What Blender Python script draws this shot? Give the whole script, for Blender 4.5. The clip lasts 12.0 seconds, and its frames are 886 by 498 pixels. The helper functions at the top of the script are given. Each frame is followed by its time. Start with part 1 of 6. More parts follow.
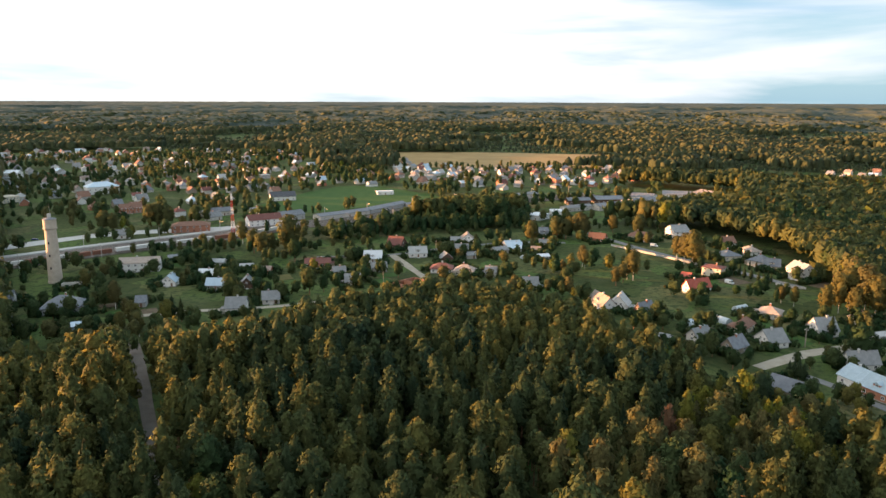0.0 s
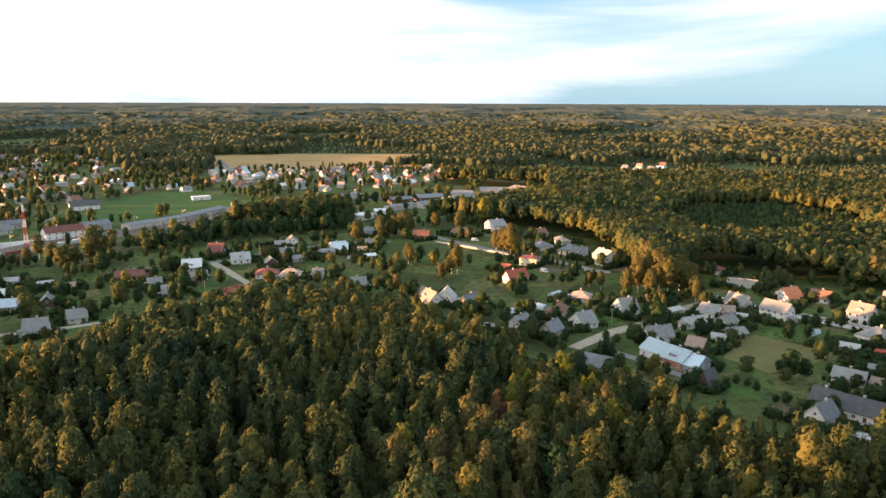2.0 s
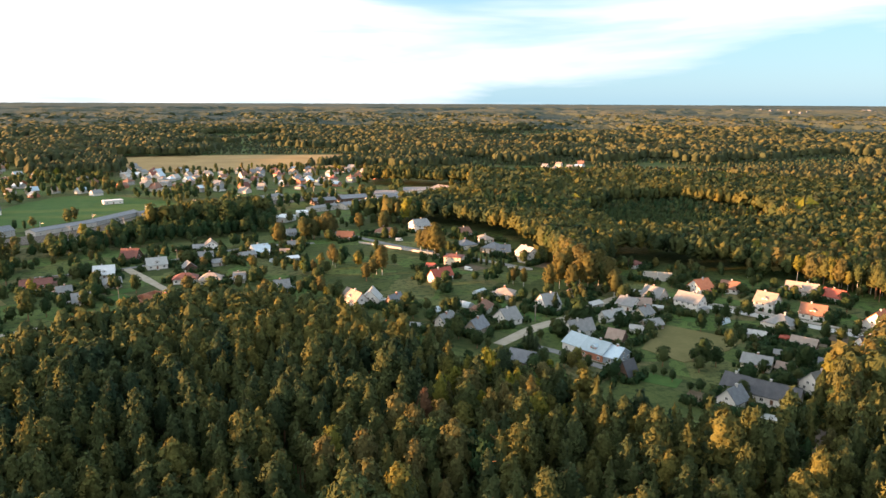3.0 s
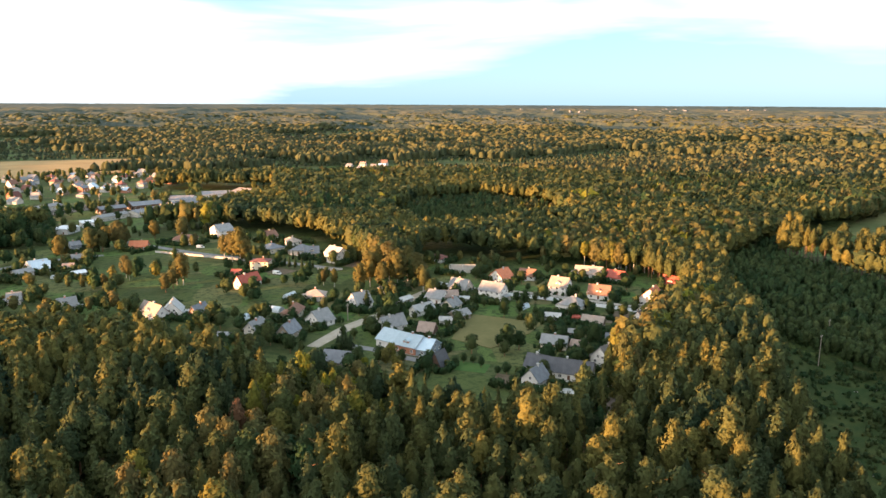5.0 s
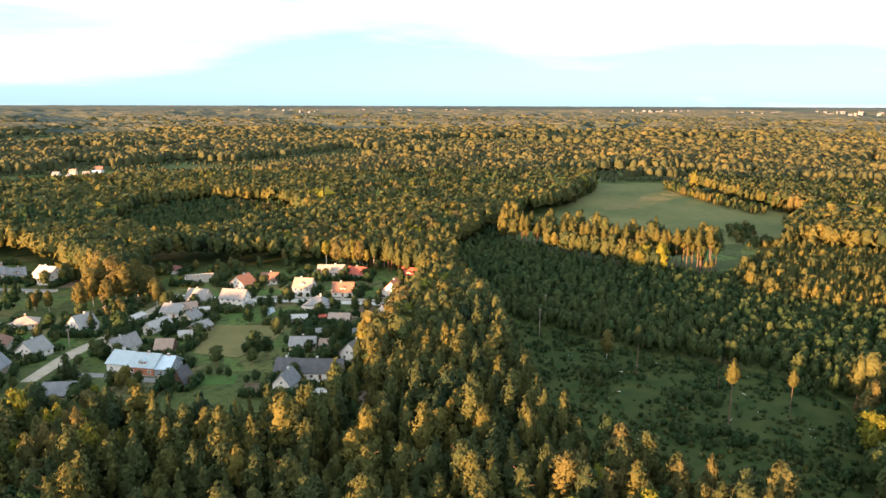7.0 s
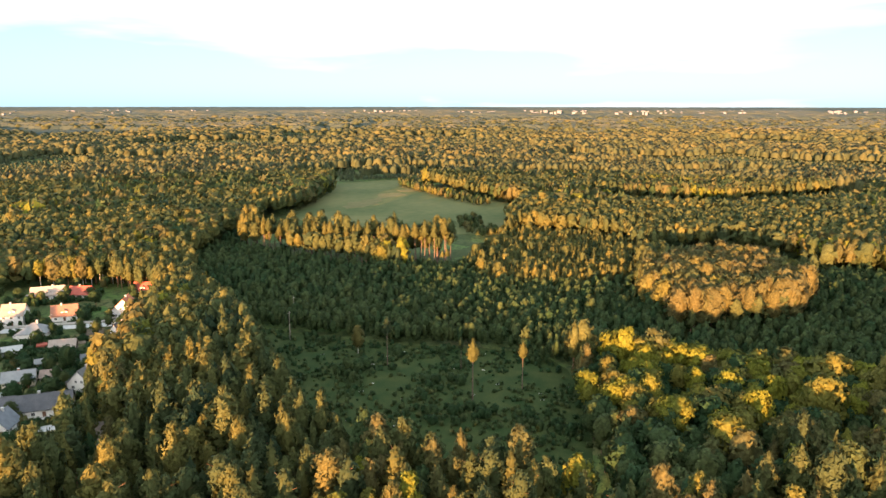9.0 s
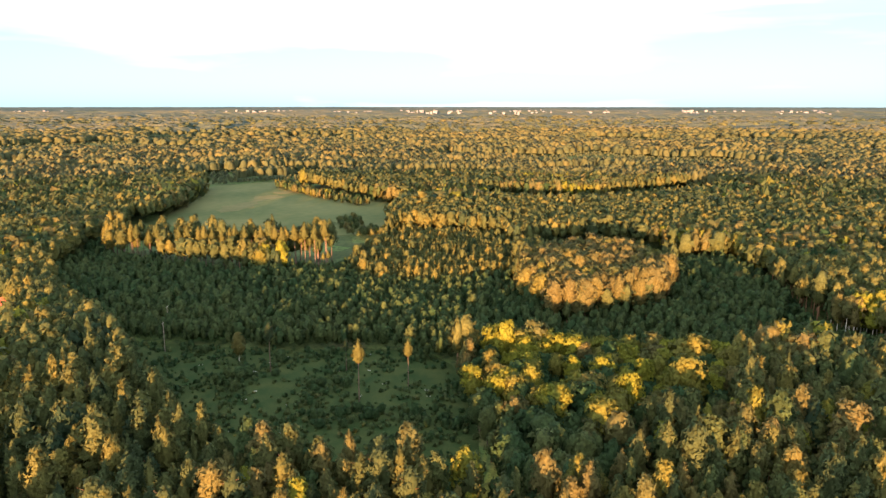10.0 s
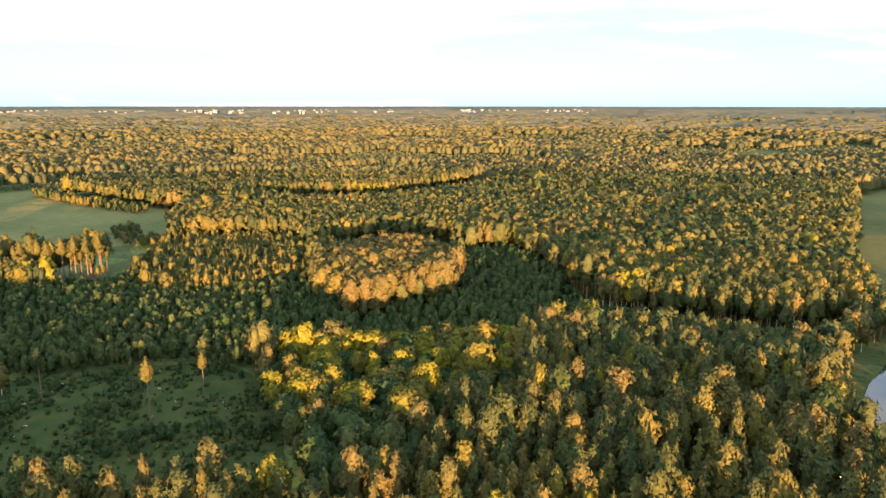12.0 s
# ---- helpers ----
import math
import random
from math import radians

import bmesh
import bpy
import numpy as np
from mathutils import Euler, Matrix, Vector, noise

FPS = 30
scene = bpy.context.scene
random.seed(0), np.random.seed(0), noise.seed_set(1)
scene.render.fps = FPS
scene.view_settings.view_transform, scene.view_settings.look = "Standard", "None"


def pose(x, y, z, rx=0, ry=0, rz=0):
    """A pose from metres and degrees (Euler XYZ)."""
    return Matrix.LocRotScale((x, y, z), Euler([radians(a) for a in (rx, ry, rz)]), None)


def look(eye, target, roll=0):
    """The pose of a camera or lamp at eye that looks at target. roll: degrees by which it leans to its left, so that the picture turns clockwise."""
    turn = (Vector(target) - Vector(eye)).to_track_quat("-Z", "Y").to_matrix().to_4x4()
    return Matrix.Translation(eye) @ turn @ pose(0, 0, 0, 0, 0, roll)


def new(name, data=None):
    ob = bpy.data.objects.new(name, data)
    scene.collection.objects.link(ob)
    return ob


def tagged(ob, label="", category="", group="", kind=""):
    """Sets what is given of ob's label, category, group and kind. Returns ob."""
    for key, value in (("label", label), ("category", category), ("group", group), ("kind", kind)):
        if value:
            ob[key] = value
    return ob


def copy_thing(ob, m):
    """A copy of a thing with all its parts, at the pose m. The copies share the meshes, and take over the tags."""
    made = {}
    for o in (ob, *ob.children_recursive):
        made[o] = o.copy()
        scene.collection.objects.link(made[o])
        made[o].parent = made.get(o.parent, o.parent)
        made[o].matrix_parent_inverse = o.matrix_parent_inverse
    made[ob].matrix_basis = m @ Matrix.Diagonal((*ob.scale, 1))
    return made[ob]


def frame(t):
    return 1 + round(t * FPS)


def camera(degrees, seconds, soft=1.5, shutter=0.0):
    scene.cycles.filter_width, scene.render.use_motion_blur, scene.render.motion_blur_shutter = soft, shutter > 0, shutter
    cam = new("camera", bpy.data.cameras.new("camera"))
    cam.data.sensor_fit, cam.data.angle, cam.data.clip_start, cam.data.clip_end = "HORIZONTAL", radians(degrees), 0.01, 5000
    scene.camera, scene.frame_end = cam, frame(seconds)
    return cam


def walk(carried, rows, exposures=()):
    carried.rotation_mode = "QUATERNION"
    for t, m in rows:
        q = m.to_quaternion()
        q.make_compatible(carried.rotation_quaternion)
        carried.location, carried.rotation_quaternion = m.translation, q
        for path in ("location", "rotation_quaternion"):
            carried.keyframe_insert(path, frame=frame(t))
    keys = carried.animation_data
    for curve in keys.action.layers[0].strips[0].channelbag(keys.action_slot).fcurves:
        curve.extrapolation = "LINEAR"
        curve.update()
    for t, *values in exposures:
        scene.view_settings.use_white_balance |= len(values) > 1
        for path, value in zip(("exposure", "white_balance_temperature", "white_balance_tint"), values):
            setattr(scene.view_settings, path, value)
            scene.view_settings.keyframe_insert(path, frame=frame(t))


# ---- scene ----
# The drone hovers about a hundred metres up and turns slowly to its right.
cam = camera(63.6, 12.0)
PATH = [
    (0.0, 0.09, 0.04, 99.91, 0.00, -11.81, -0.21),
    (0.5, -0.26, -0.29, 100.00, -3.65, -11.77, -0.19),
    (1.0, -0.44, -0.55, 100.01, -7.26, -11.74, -0.19),
    (1.5, -0.52, -0.77, 99.96, -10.75, -11.72, -0.20),
    (2.0, -0.53, -0.95, 99.88, -14.20, -11.71, -0.21),
    (2.5, -0.51, -1.10, 99.79, -17.39, -11.69, -0.23),
    (4.5, -0.62, -1.63, 99.57, -30.91, -11.62, -0.27),
    (5.0, -0.76, -1.76, 99.57, -35.90, -11.60, -0.26),
    (5.5, -0.96, -1.89, 99.61, -41.18, -11.58, -0.25),
    (6.0, -1.22, -2.01, 99.66, -46.44, -11.55, -0.22),
    (6.5, -1.52, -2.12, 99.73, -51.71, -11.53, -0.20),
    (7.0, -1.88, -2.23, 99.81, -56.92, -11.51, -0.17),
    (9.0, -3.57, -2.47, 100.13, -77.70, -11.45, -0.05),
    (9.5, -4.02, -2.46, 100.19, -82.64, -11.45, -0.03),
    (10.0, -4.47, -2.41, 100.25, -87.40, -11.45, -0.02),
    (10.5, -4.91, -2.33, 100.32, -91.92, -11.45, -0.01),
    (11.0, -5.35, -2.21, 100.41, -96.21, -11.46, -0.01),
    (11.5, -5.79, -2.05, 100.52, -100.37, -11.48, -0.02),
    (12.0, -6.23, -1.85, 100.69, -104.20, -11.49, -0.04),
]
walk(cam, [(t, pose(x, y, z, 90 + pitch, roll, yaw)) for t, x, y, z, yaw, pitch, roll in PATH],
     [(0, 2.08), (2.5, 2.27), (5.5, 2.54), (9.0, 2.72), (12.0, 2.82)])

# ---- light: low evening sun from the west, broken cloud ----
SUN_YAW, SUN_UP = 82.0, 4.4
sun_dir = Vector((-math.sin(radians(SUN_YAW)) * math.cos(radians(SUN_UP)), math.cos(radians(SUN_YAW)) * math.cos(radians(SUN_UP)), math.sin(radians(SUN_UP))))
sun = new("sun", bpy.data.lights.new("sun", "SUN"))
sun.data.energy, sun.data.angle, sun.data.color = 5.0, radians(0.8), (1.0, 0.47, 0.20)
sun.matrix_world = look(sun_dir * 300, (0, 0, 0))


def make_world():
    w = bpy.data.worlds.new("sky")
    scene.world = w
    w.use_nodes = True
    nt = w.node_tree
    n, l = nt.nodes, nt.links
    n.clear()
    out, bg = n.new("ShaderNodeOutputWorld"), n.new("ShaderNodeBackground")
    sky = n.new("ShaderNodeTexSky")
    sky.sky_type, sky.sun_disc = "NISHITA", False
    sky.sun_elevation, sky.sun_rotation = radians(SUN_UP + 5), radians(-SUN_YAW)
    sky.air_density, sky.dust_density, sky.ozone_density = 1.0, 0.6, 1.2
    gain = n.new("ShaderNodeVectorMath")
    gain.operation = "SCALE"
    gain.inputs["Scale"].default_value = 0.047
    l.new(sky.outputs[0], gain.inputs[0])
    co = n.new("ShaderNodeTexCoord")
    sep = n.new("ShaderNodeSeparateXYZ")
    l.new(co.outputs["Generated"], sep.inputs[0])

    def math_node(op, a, b=None, clamp=False):
        m = n.new("ShaderNodeMath")
        m.operation, m.use_clamp = op, clamp
        for i, v in enumerate((a, b)):
            if v is None:
                continue
            if isinstance(v, (int, float)):
                m.inputs[i].default_value = v
            else:
                l.new(v, m.inputs[i])
        return m.outputs[0]

    def cloud(scale, detail, offset, stretch):
        mp = n.new("ShaderNodeMapping")
        mp.inputs["Location"].default_value = offset
        mp.inputs["Rotation"].default_value = (radians(3), radians(2), 0)
        mp.inputs["Scale"].default_value = stretch
        l.new(co.outputs["Generated"], mp.inputs[0])
        t = n.new("ShaderNodeTexNoise")
        t.inputs["Scale"].default_value, t.inputs["Detail"].default_value, t.inputs["Roughness"].default_value = scale, detail, 0.5
        t.inputs["Distortion"].default_value = 0.25
        l.new(mp.outputs[0], t.inputs[0])
        return t.outputs[0]

    def ramp(v, *stops):
        r = n.new("ShaderNodeValToRGB")
        e = r.color_ramp.elements
        while len(e) < len(stops):
            e.new(0.5)
        for k, (p, c) in zip(e, stops):
            k.position, k.color = p, (*c, 1)
        l.new(v, r.inputs[0])
        return r.outputs[0]

    def blend(f, a, b):
        m = n.new("ShaderNodeMix")
        m.data_type = "RGBA"
        for key, v in (("Factor", f), ("A", a), ("B", b)):
            if isinstance(v, tuple):
                m.inputs[key].default_value = (*v, 1)
            elif isinstance(v, (int, float)):
                m.inputs[key].default_value = v
            else:
                l.new(v, m.inputs[key])
        return m.outputs["Result"]

    # clear air between the clouds, paler towards the sun
    clear = blend(0.76, gain.outputs[0], (0.094, 0.169, 0.222))
    dot = n.new("ShaderNodeVectorMath")
    dot.operation = "DOT_PRODUCT"
    dot.inputs[1].default_value = sun_dir
    l.new(co.outputs["Generated"], dot.inputs[0])
    toward = math_node("MULTIPLY_ADD", dot.outputs["Value"], 0.5, True)
    toward.node.inputs[2].default_value = 0.5
    # long veils, thicker overhead and towards the sun
    veil = cloud(1.6, 6.0, (2.3, 0.4, 0.15), (1.0, 1.0, 7.0))
    low = math_node("MULTIPLY", math_node("MINIMUM", math_node("MAXIMUM", sep.outputs[2], 0.0), 0.2), 0.85)
    high = math_node("MULTIPLY", math_node("MAXIMUM", math_node("SUBTRACT", sep.outputs[2], 0.26), 0.0), -0.42)
    lift = math_node("ADD", low, high)
    sunward = math_node("MULTIPLY", toward, 0.24)
    cover = math_node("ADD", math_node("ADD", veil, lift), sunward)
    fac = ramp(cover, (0.50, (0, 0, 0)), (0.67, (1, 1, 1)))
    streak = cloud(2.2, 7.0, (5.1, 1.2, 0.6), (1.0, 1.0, 11.0))
    tone = ramp(streak, (0.36, (0.142, 0.185, 0.248)), (0.47, (0.245, 0.253, 0.27)), (0.65, (0.283, 0.284, 0.286)))
    near_sun = n.new("ShaderNodeMapRange")
    near_sun.interpolation_type = "SMOOTHSTEP"
    near_sun.inputs[1].default_value, near_sun.inputs[2].default_value = 0.38, 0.72
    l.new(toward, near_sun.inputs[0])
    bright = blend(near_sun.outputs[0], tone, (0.355, 0.347, 0.335))
    both = blend(fac, clear, bright)
    mix = both.node
    l.new(mix.outputs["Result"], bg.inputs[0])
    bg.inputs[1].default_value = 1.0
    l.new(bg.outputs[0], out.inputs[0])


make_world()


# ---- materials ----
def nodes_of(name):
    m = bpy.data.materials.new(name)
    m.use_nodes = True
    nt = m.node_tree
    return m, nt.nodes, nt.links, nt.nodes["Principled BSDF"]


def rough_mat(name, a, b, scale=1.0, rough=0.85, bump=0.3, fine=6.0, metal=0.0, wave=0.0, rand=0.0):
    """Two tones mixed by noise at two scales, with relief; wave: ribs per metre along the object's x."""
    m, n, l, p = nodes_of(name)
    co = n.new("ShaderNodeTexCoord")
    t1, t2 = n.new("ShaderNodeTexNoise"), n.new("ShaderNodeTexNoise")
    t1.inputs["Scale"].default_value, t2.inputs["Scale"].default_value = scale, scale * fine
    t1.inputs["Detail"].default_value, t2.inputs["Detail"].default_value = 4, 3
    for t in (t1, t2):
        l.new(co.outputs["Object"], t.inputs[0])
    mul = n.new("ShaderNodeMath")
    mul.operation = "MULTIPLY_ADD"
    l.new(t2.outputs[0], mul.inputs[0])
    mul.inputs[1].default_value = 0.5
    l.new(t1.outputs[0], mul.inputs[2])
    r = n.new("ShaderNodeMapRange")
    r.inputs[1].default_value, r.inputs[2].default_value = 0.5, 1.0
    l.new(mul.outputs[0], r.inputs[0])
    mix = n.new("ShaderNodeMix")
    mix.data_type = "RGBA"
    mix.inputs["A"].default_value, mix.inputs["B"].default_value = (*a, 1), (*b, 1)
    l.new(r.outputs[0], mix.inputs["Factor"])
    colour = mix.outputs["Result"]
    if rand:
        info = n.new("ShaderNodeObjectInfo")
        hsv = n.new("ShaderNodeHueSaturation")
        mr = n.new("ShaderNodeMapRange")
        mr.inputs[3].default_value, mr.inputs[4].default_value = 1 - rand, 1 + rand
        l.new(info.outputs["Random"], mr.inputs[0])
        l.new(mr.outputs[0], hsv.inputs["Value"])
        l.new(colour, hsv.inputs["Color"])
        colour = hsv.outputs[0]
    l.new(colour, p.inputs["Base Color"])
    p.inputs["Roughness"].default_value, p.inputs["Metallic"].default_value = rough, metal
    if rough > 0.9:
        p.inputs["Specular IOR Level"].default_value = 0.1
    height = t2.outputs[0]
    if wave:
        wv = n.new("ShaderNodeTexWave")
        wv.inputs["Scale"].default_value = wave
        l.new(co.outputs["Object"], wv.inputs[0])
        height = wv.outputs["Fac"]
    bp = n.new("ShaderNodeBump")
    bp.inputs["Strength"].default_value, bp.inputs["Distance"].default_value = bump, 0.1
    l.new(height, bp.inputs["Height"])
    l.new(bp.outputs[0], p.inputs["Normal"])
    return m


def foliage_mat(name, *stops, glow=0.22, soft=True):
    """Leaf colour by the tree's own tint, with every clump a little lighter or darker and shade painted into leaf gaps.
    """
    m, n, l, p = nodes_of(name)
    at = n.new("ShaderNodeAttribute")
    at.attribute_name = "tint"
    info = n.new("ShaderNodeObjectInfo")
    add = n.new("ShaderNodeMath")
    add.operation = "MULTIPLY_ADD"
    l.new(info.outputs["Random"], add.inputs[0])
    add.inputs[1].default_value = 0.06
    l.new(at.outputs["Fac"], add.inputs[2])
    r = n.new("ShaderNodeValToRGB")
    e = r.color_ramp.elements
    while len(e) < len(stops):
        e.new(0.5)
    for k, (q, c) in zip(e, stops):
        k.position, k.color = q, (*c, 1)
    l.new(add.outputs[0], r.inputs[0])
    geo = n.new("ShaderNodeNewGeometry")
    mr = n.new("ShaderNodeMapRange")
    mr.inputs[3].default_value, mr.inputs[4].default_value = (0.87, 1.13) if soft else (0.86, 1.14)
    l.new(geo.outputs["Random Per Island"], mr.inputs[0])
    hsv = n.new("ShaderNodeHueSaturation")
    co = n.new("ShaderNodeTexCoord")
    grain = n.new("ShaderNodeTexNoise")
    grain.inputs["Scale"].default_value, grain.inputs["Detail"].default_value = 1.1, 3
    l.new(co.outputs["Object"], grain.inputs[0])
    # shade of the leaf gaps painted as dark specks, darker where the relief dips
    gap_shade = n.new("ShaderNodeMapRange")
    gap_shade.inputs[1].default_value, gap_shade.inputs[2].default_value, gap_shade.inputs[3].default_value, gap_shade.inputs[4].default_value = 0.35, 0.65, 0.72, 1.25
    l.new(grain.outputs[0], gap_shade.inputs[0])
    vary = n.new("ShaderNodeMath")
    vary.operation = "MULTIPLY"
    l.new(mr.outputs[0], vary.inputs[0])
    l.new(gap_shade.outputs[0], vary.inputs[1])
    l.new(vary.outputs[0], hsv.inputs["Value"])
    l.new(r.outputs[0], hsv.inputs["Color"])
    l.new(hsv.outputs[0], p.inputs["Base Color"])
    p.inputs["Roughness"].default_value = 0.75
    p.inputs["Specular IOR Level"].default_value = 0.12
    tr = n.new("ShaderNodeBsdfTranslucent")
    l.new(hsv.outputs[0], tr.inputs[0])
    if soft:  # clumps shade as rounded tufts
        lean = n.new("ShaderNodeAttribute")
        lean.attribute_name = "tuft"
        turn = n.new("ShaderNodeVectorTransform")
        turn.vector_type, turn.convert_from, turn.convert_to = "NORMAL", "OBJECT", "WORLD"
        l.new(lean.outputs["Vector"], turn.inputs[0])
        relief = n.new("ShaderNodeBump")
        relief.inputs["Strength"].default_value, relief.inputs["Distance"].default_value = 0.55, 0.6
        l.new(grain.outputs[0], relief.inputs["Height"])
        l.new(turn.outputs[0], relief.inputs["Normal"])
        l.new(relief.outputs[0], p.inputs["Normal"])
    mx = n.new("ShaderNodeMixShader")
    mx.inputs[0].default_value = glow
    l.new(p.outputs[0], mx.inputs[1])
    l.new(tr.outputs[0], mx.inputs[2])
    l.new(mx.outputs[0], n["Material Output"].inputs[0])
    return m


def ground_mat():
    """Grass in parcels of different mowing, with drier, weedy and trodden patches at several scales."""
    m, n, l, p = nodes_of("rough_grass")
    co = n.new("ShaderNodeTexCoord")
    wob = n.new("ShaderNodeTexNoise")
    wob.inputs["Scale"].default_value = 0.05
    l.new(co.outputs["Object"], wob.inputs[0])
    push = n.new("ShaderNodeVectorMath")
    push.operation = "MULTIPLY_ADD"
    push.inputs[1].default_value = (9, 9, 0)
    l.new(wob.outputs["Color"], push.inputs[0])
    l.new(co.outputs["Object"], push.inputs[2])
    cell = n.new("ShaderNodeTexVoronoi")
    cell.distance = "CHEBYCHEV"
    cell.inputs["Scale"].default_value = 0.042
    turn = n.new("ShaderNodeMapping")
    turn.inputs["Rotation"].default_value = (0, 0, radians(30))
    l.new(push.outputs[0], turn.inputs[0])
    l.new(turn.outputs[0], cell.inputs[0])
    pick = n.new("ShaderNodeSeparateColor")
    l.new(cell.outputs["Color"], pick.inputs[0])
    r = n.new("ShaderNodeValToRGB")
    e = r.color_ramp.elements
    stops = ((0.0, (0.056, 0.070, 0.024)), (0.3, (0.080, 0.100, 0.032)), (0.6, (0.092, 0.150, 0.040)), (0.82, (0.126, 0.142, 0.050)), (1.0, (0.16, 0.138, 0.066)))
    while len(e) < len(stops):
        e.new(0.5)
    for k, (q, c) in zip(e, stops):
        k.position, k.color = q, (*c, 1)
    l.new(pick.outputs[0], r.inputs[0])
    last = r.outputs[0]
    for scale, lo, hi, c in ((0.012, 0.48, 0.68, (0.055, 0.066, 0.024)), (0.07, 0.52, 0.66, (0.078, 0.09, 0.038)), (0.3, 0.5, 0.62, (0.03, 0.048, 0.017)), (1.4, 0.5, 0.66, (0.038, 0.062, 0.02))):
        t = n.new("ShaderNodeTexNoise")
        t.inputs["Scale"].default_value, t.inputs["Detail"].default_value = scale, 6
        l.new(co.outputs["Object"], t.inputs[0])
        mr = n.new("ShaderNodeMapRange")
        mr.inputs[1].default_value, mr.inputs[2].default_value, mr.inputs[4].default_value = lo, hi, 0.8
        l.new(t.outputs[0], mr.inputs[0])
        mix = n.new("ShaderNodeMix")
        mix.data_type = "RGBA"
        l.new(mr.outputs[0], mix.inputs["Factor"])
        l.new(last, mix.inputs["A"])
        mix.inputs["B"].default_value = (*c, 1)
        last = mix.outputs["Result"]
    l.new(last, p.inputs["Base Color"])
    p.inputs["Roughness"].default_value = 0.95
    p.inputs["Specular IOR Level"].default_value = 0.1
    return m


GRASS = ground_mat()
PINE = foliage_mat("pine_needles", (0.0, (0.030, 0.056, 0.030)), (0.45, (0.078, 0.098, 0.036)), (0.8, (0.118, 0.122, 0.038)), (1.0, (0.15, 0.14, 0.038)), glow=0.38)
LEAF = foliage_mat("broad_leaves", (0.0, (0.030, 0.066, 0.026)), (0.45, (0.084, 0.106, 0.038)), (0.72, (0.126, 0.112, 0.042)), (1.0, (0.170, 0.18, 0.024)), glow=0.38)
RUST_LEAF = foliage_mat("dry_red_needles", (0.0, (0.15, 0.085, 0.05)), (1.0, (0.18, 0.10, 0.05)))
# far woods: haze put into the colours, duller here, bluer at the skyline
CANOPY = foliage_mat("haze_dulled_canopy", (0.0, (0.030, 0.050, 0.030)), (0.5, (0.066, 0.078, 0.034)), (1.0, (0.105, 0.100, 0.038)), glow=0.15)
HAZEWOOD = foliage_mat("haze_toned_woods", (0.0, (0.030, 0.048, 0.040)), (0.5, (0.054, 0.068, 0.050)), (1.0, (0.088, 0.090, 0.056)), glow=0.0, soft=False)
BARK = rough_mat("pine_bark", (0.16, 0.085, 0.045), (0.26, 0.14, 0.075), 1.5)
OLDBARK = rough_mat("dark_pine_bark", (0.085, 0.06, 0.045), (0.15, 0.10, 0.07), 1.5)
BIRCH = rough_mat("birch_bark", (0.42, 0.40, 0.36), (0.62, 0.60, 0.55), 1.2)
TRACK = rough_mat("sandy_track", (0.30, 0.26, 0.20), (0.42, 0.37, 0.30), 0.25, 0.95)
FORESTROAD = rough_mat("dark_forest_sand", (0.15, 0.125, 0.105), (0.22, 0.185, 0.155), 0.25, 0.95)
SOIL = rough_mat("garden_soil", (0.10, 0.075, 0.05), (0.16, 0.125, 0.085), 0.4, 0.95)
ASPHALT = rough_mat("worn_asphalt", (0.14, 0.14, 0.14), (0.22, 0.215, 0.21), 0.2, 0.9)
GRAVEL = rough_mat("ballast_gravel", (0.10, 0.083, 0.07), (0.18, 0.15, 0.125), 0.3, 0.95)
CONCRETE = rough_mat("weathered_concrete", (0.40, 0.39, 0.37), (0.55, 0.53, 0.50), 0.5)
WHEATM = rough_mat("ripe_grain", (0.30, 0.20, 0.09), (0.42, 0.29, 0.13), 0.02, 0.95)
MEADOWM = rough_mat("mown_meadow", (0.072, 0.096, 0.034), (0.155, 0.15, 0.06), 0.012, 0.95, fine=9)
CLEARM = rough_mat("rough_clearing_grass", (0.014, 0.036, 0.010), (0.056, 0.066, 0.020), 0.12, 0.95, fine=12)
LAWNM = rough_mat("short_lawn", (0.046, 0.10, 0.026), (0.072, 0.125, 0.036), 0.12, 0.95)
STUBBLE = rough_mat("dry_garden_grass", (0.12, 0.115, 0.045), (0.17, 0.15, 0.065), 0.08, 0.95)
STEEL = rough_mat("rail_steel", (0.25, 0.23, 0.21), (0.38, 0.36, 0.34), 2, 0.4, metal=0.9)
RUST = rough_mat("rust_red_steel", (0.14, 0.055, 0.035), (0.22, 0.09, 0.055), 0.6, 0.8, rand=0.3)
PALEBOX = rough_mat("pale_wagon_paint", (0.55, 0.54, 0.52), (0.72, 0.71, 0.69), 0.5, 0.7, rand=0.15)
WOODGREY = rough_mat("grey_timber", (0.20, 0.17, 0.14), (0.32, 0.28, 0.23), 1.0)
TOWERM = rough_mat("pale_brick_tower", (0.42, 0.34, 0.27), (0.56, 0.47, 0.38), 0.4)
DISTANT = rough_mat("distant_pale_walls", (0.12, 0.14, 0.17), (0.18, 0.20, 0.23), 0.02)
WHITE = rough_mat("white_paint", (0.74, 0.73, 0.71), (0.84, 0.83, 0.81), 0.8, 0.6)
REDPAINT = rough_mat("red_paint", (0.42, 0.05, 0.03), (0.55, 0.08, 0.05), 0.8, 0.6)
BLACKPAINT = rough_mat("black_car_paint", (0.012, 0.012, 0.014), (0.02, 0.02, 0.022), 1, 0.25)
BLUEPAINT = rough_mat("blue_car_paint", (0.02, 0.05, 0.16), (0.03, 0.065, 0.2), 1, 0.25)
TYRE = rough_mat("tyre_rubber", (0.015, 0.015, 0.015), (0.03, 0.03, 0.03), 3)
DOORM = rough_mat("brown_door", (0.12, 0.06, 0.035), (0.18, 0.09, 0.05), 2, 0.6, rand=0.4)
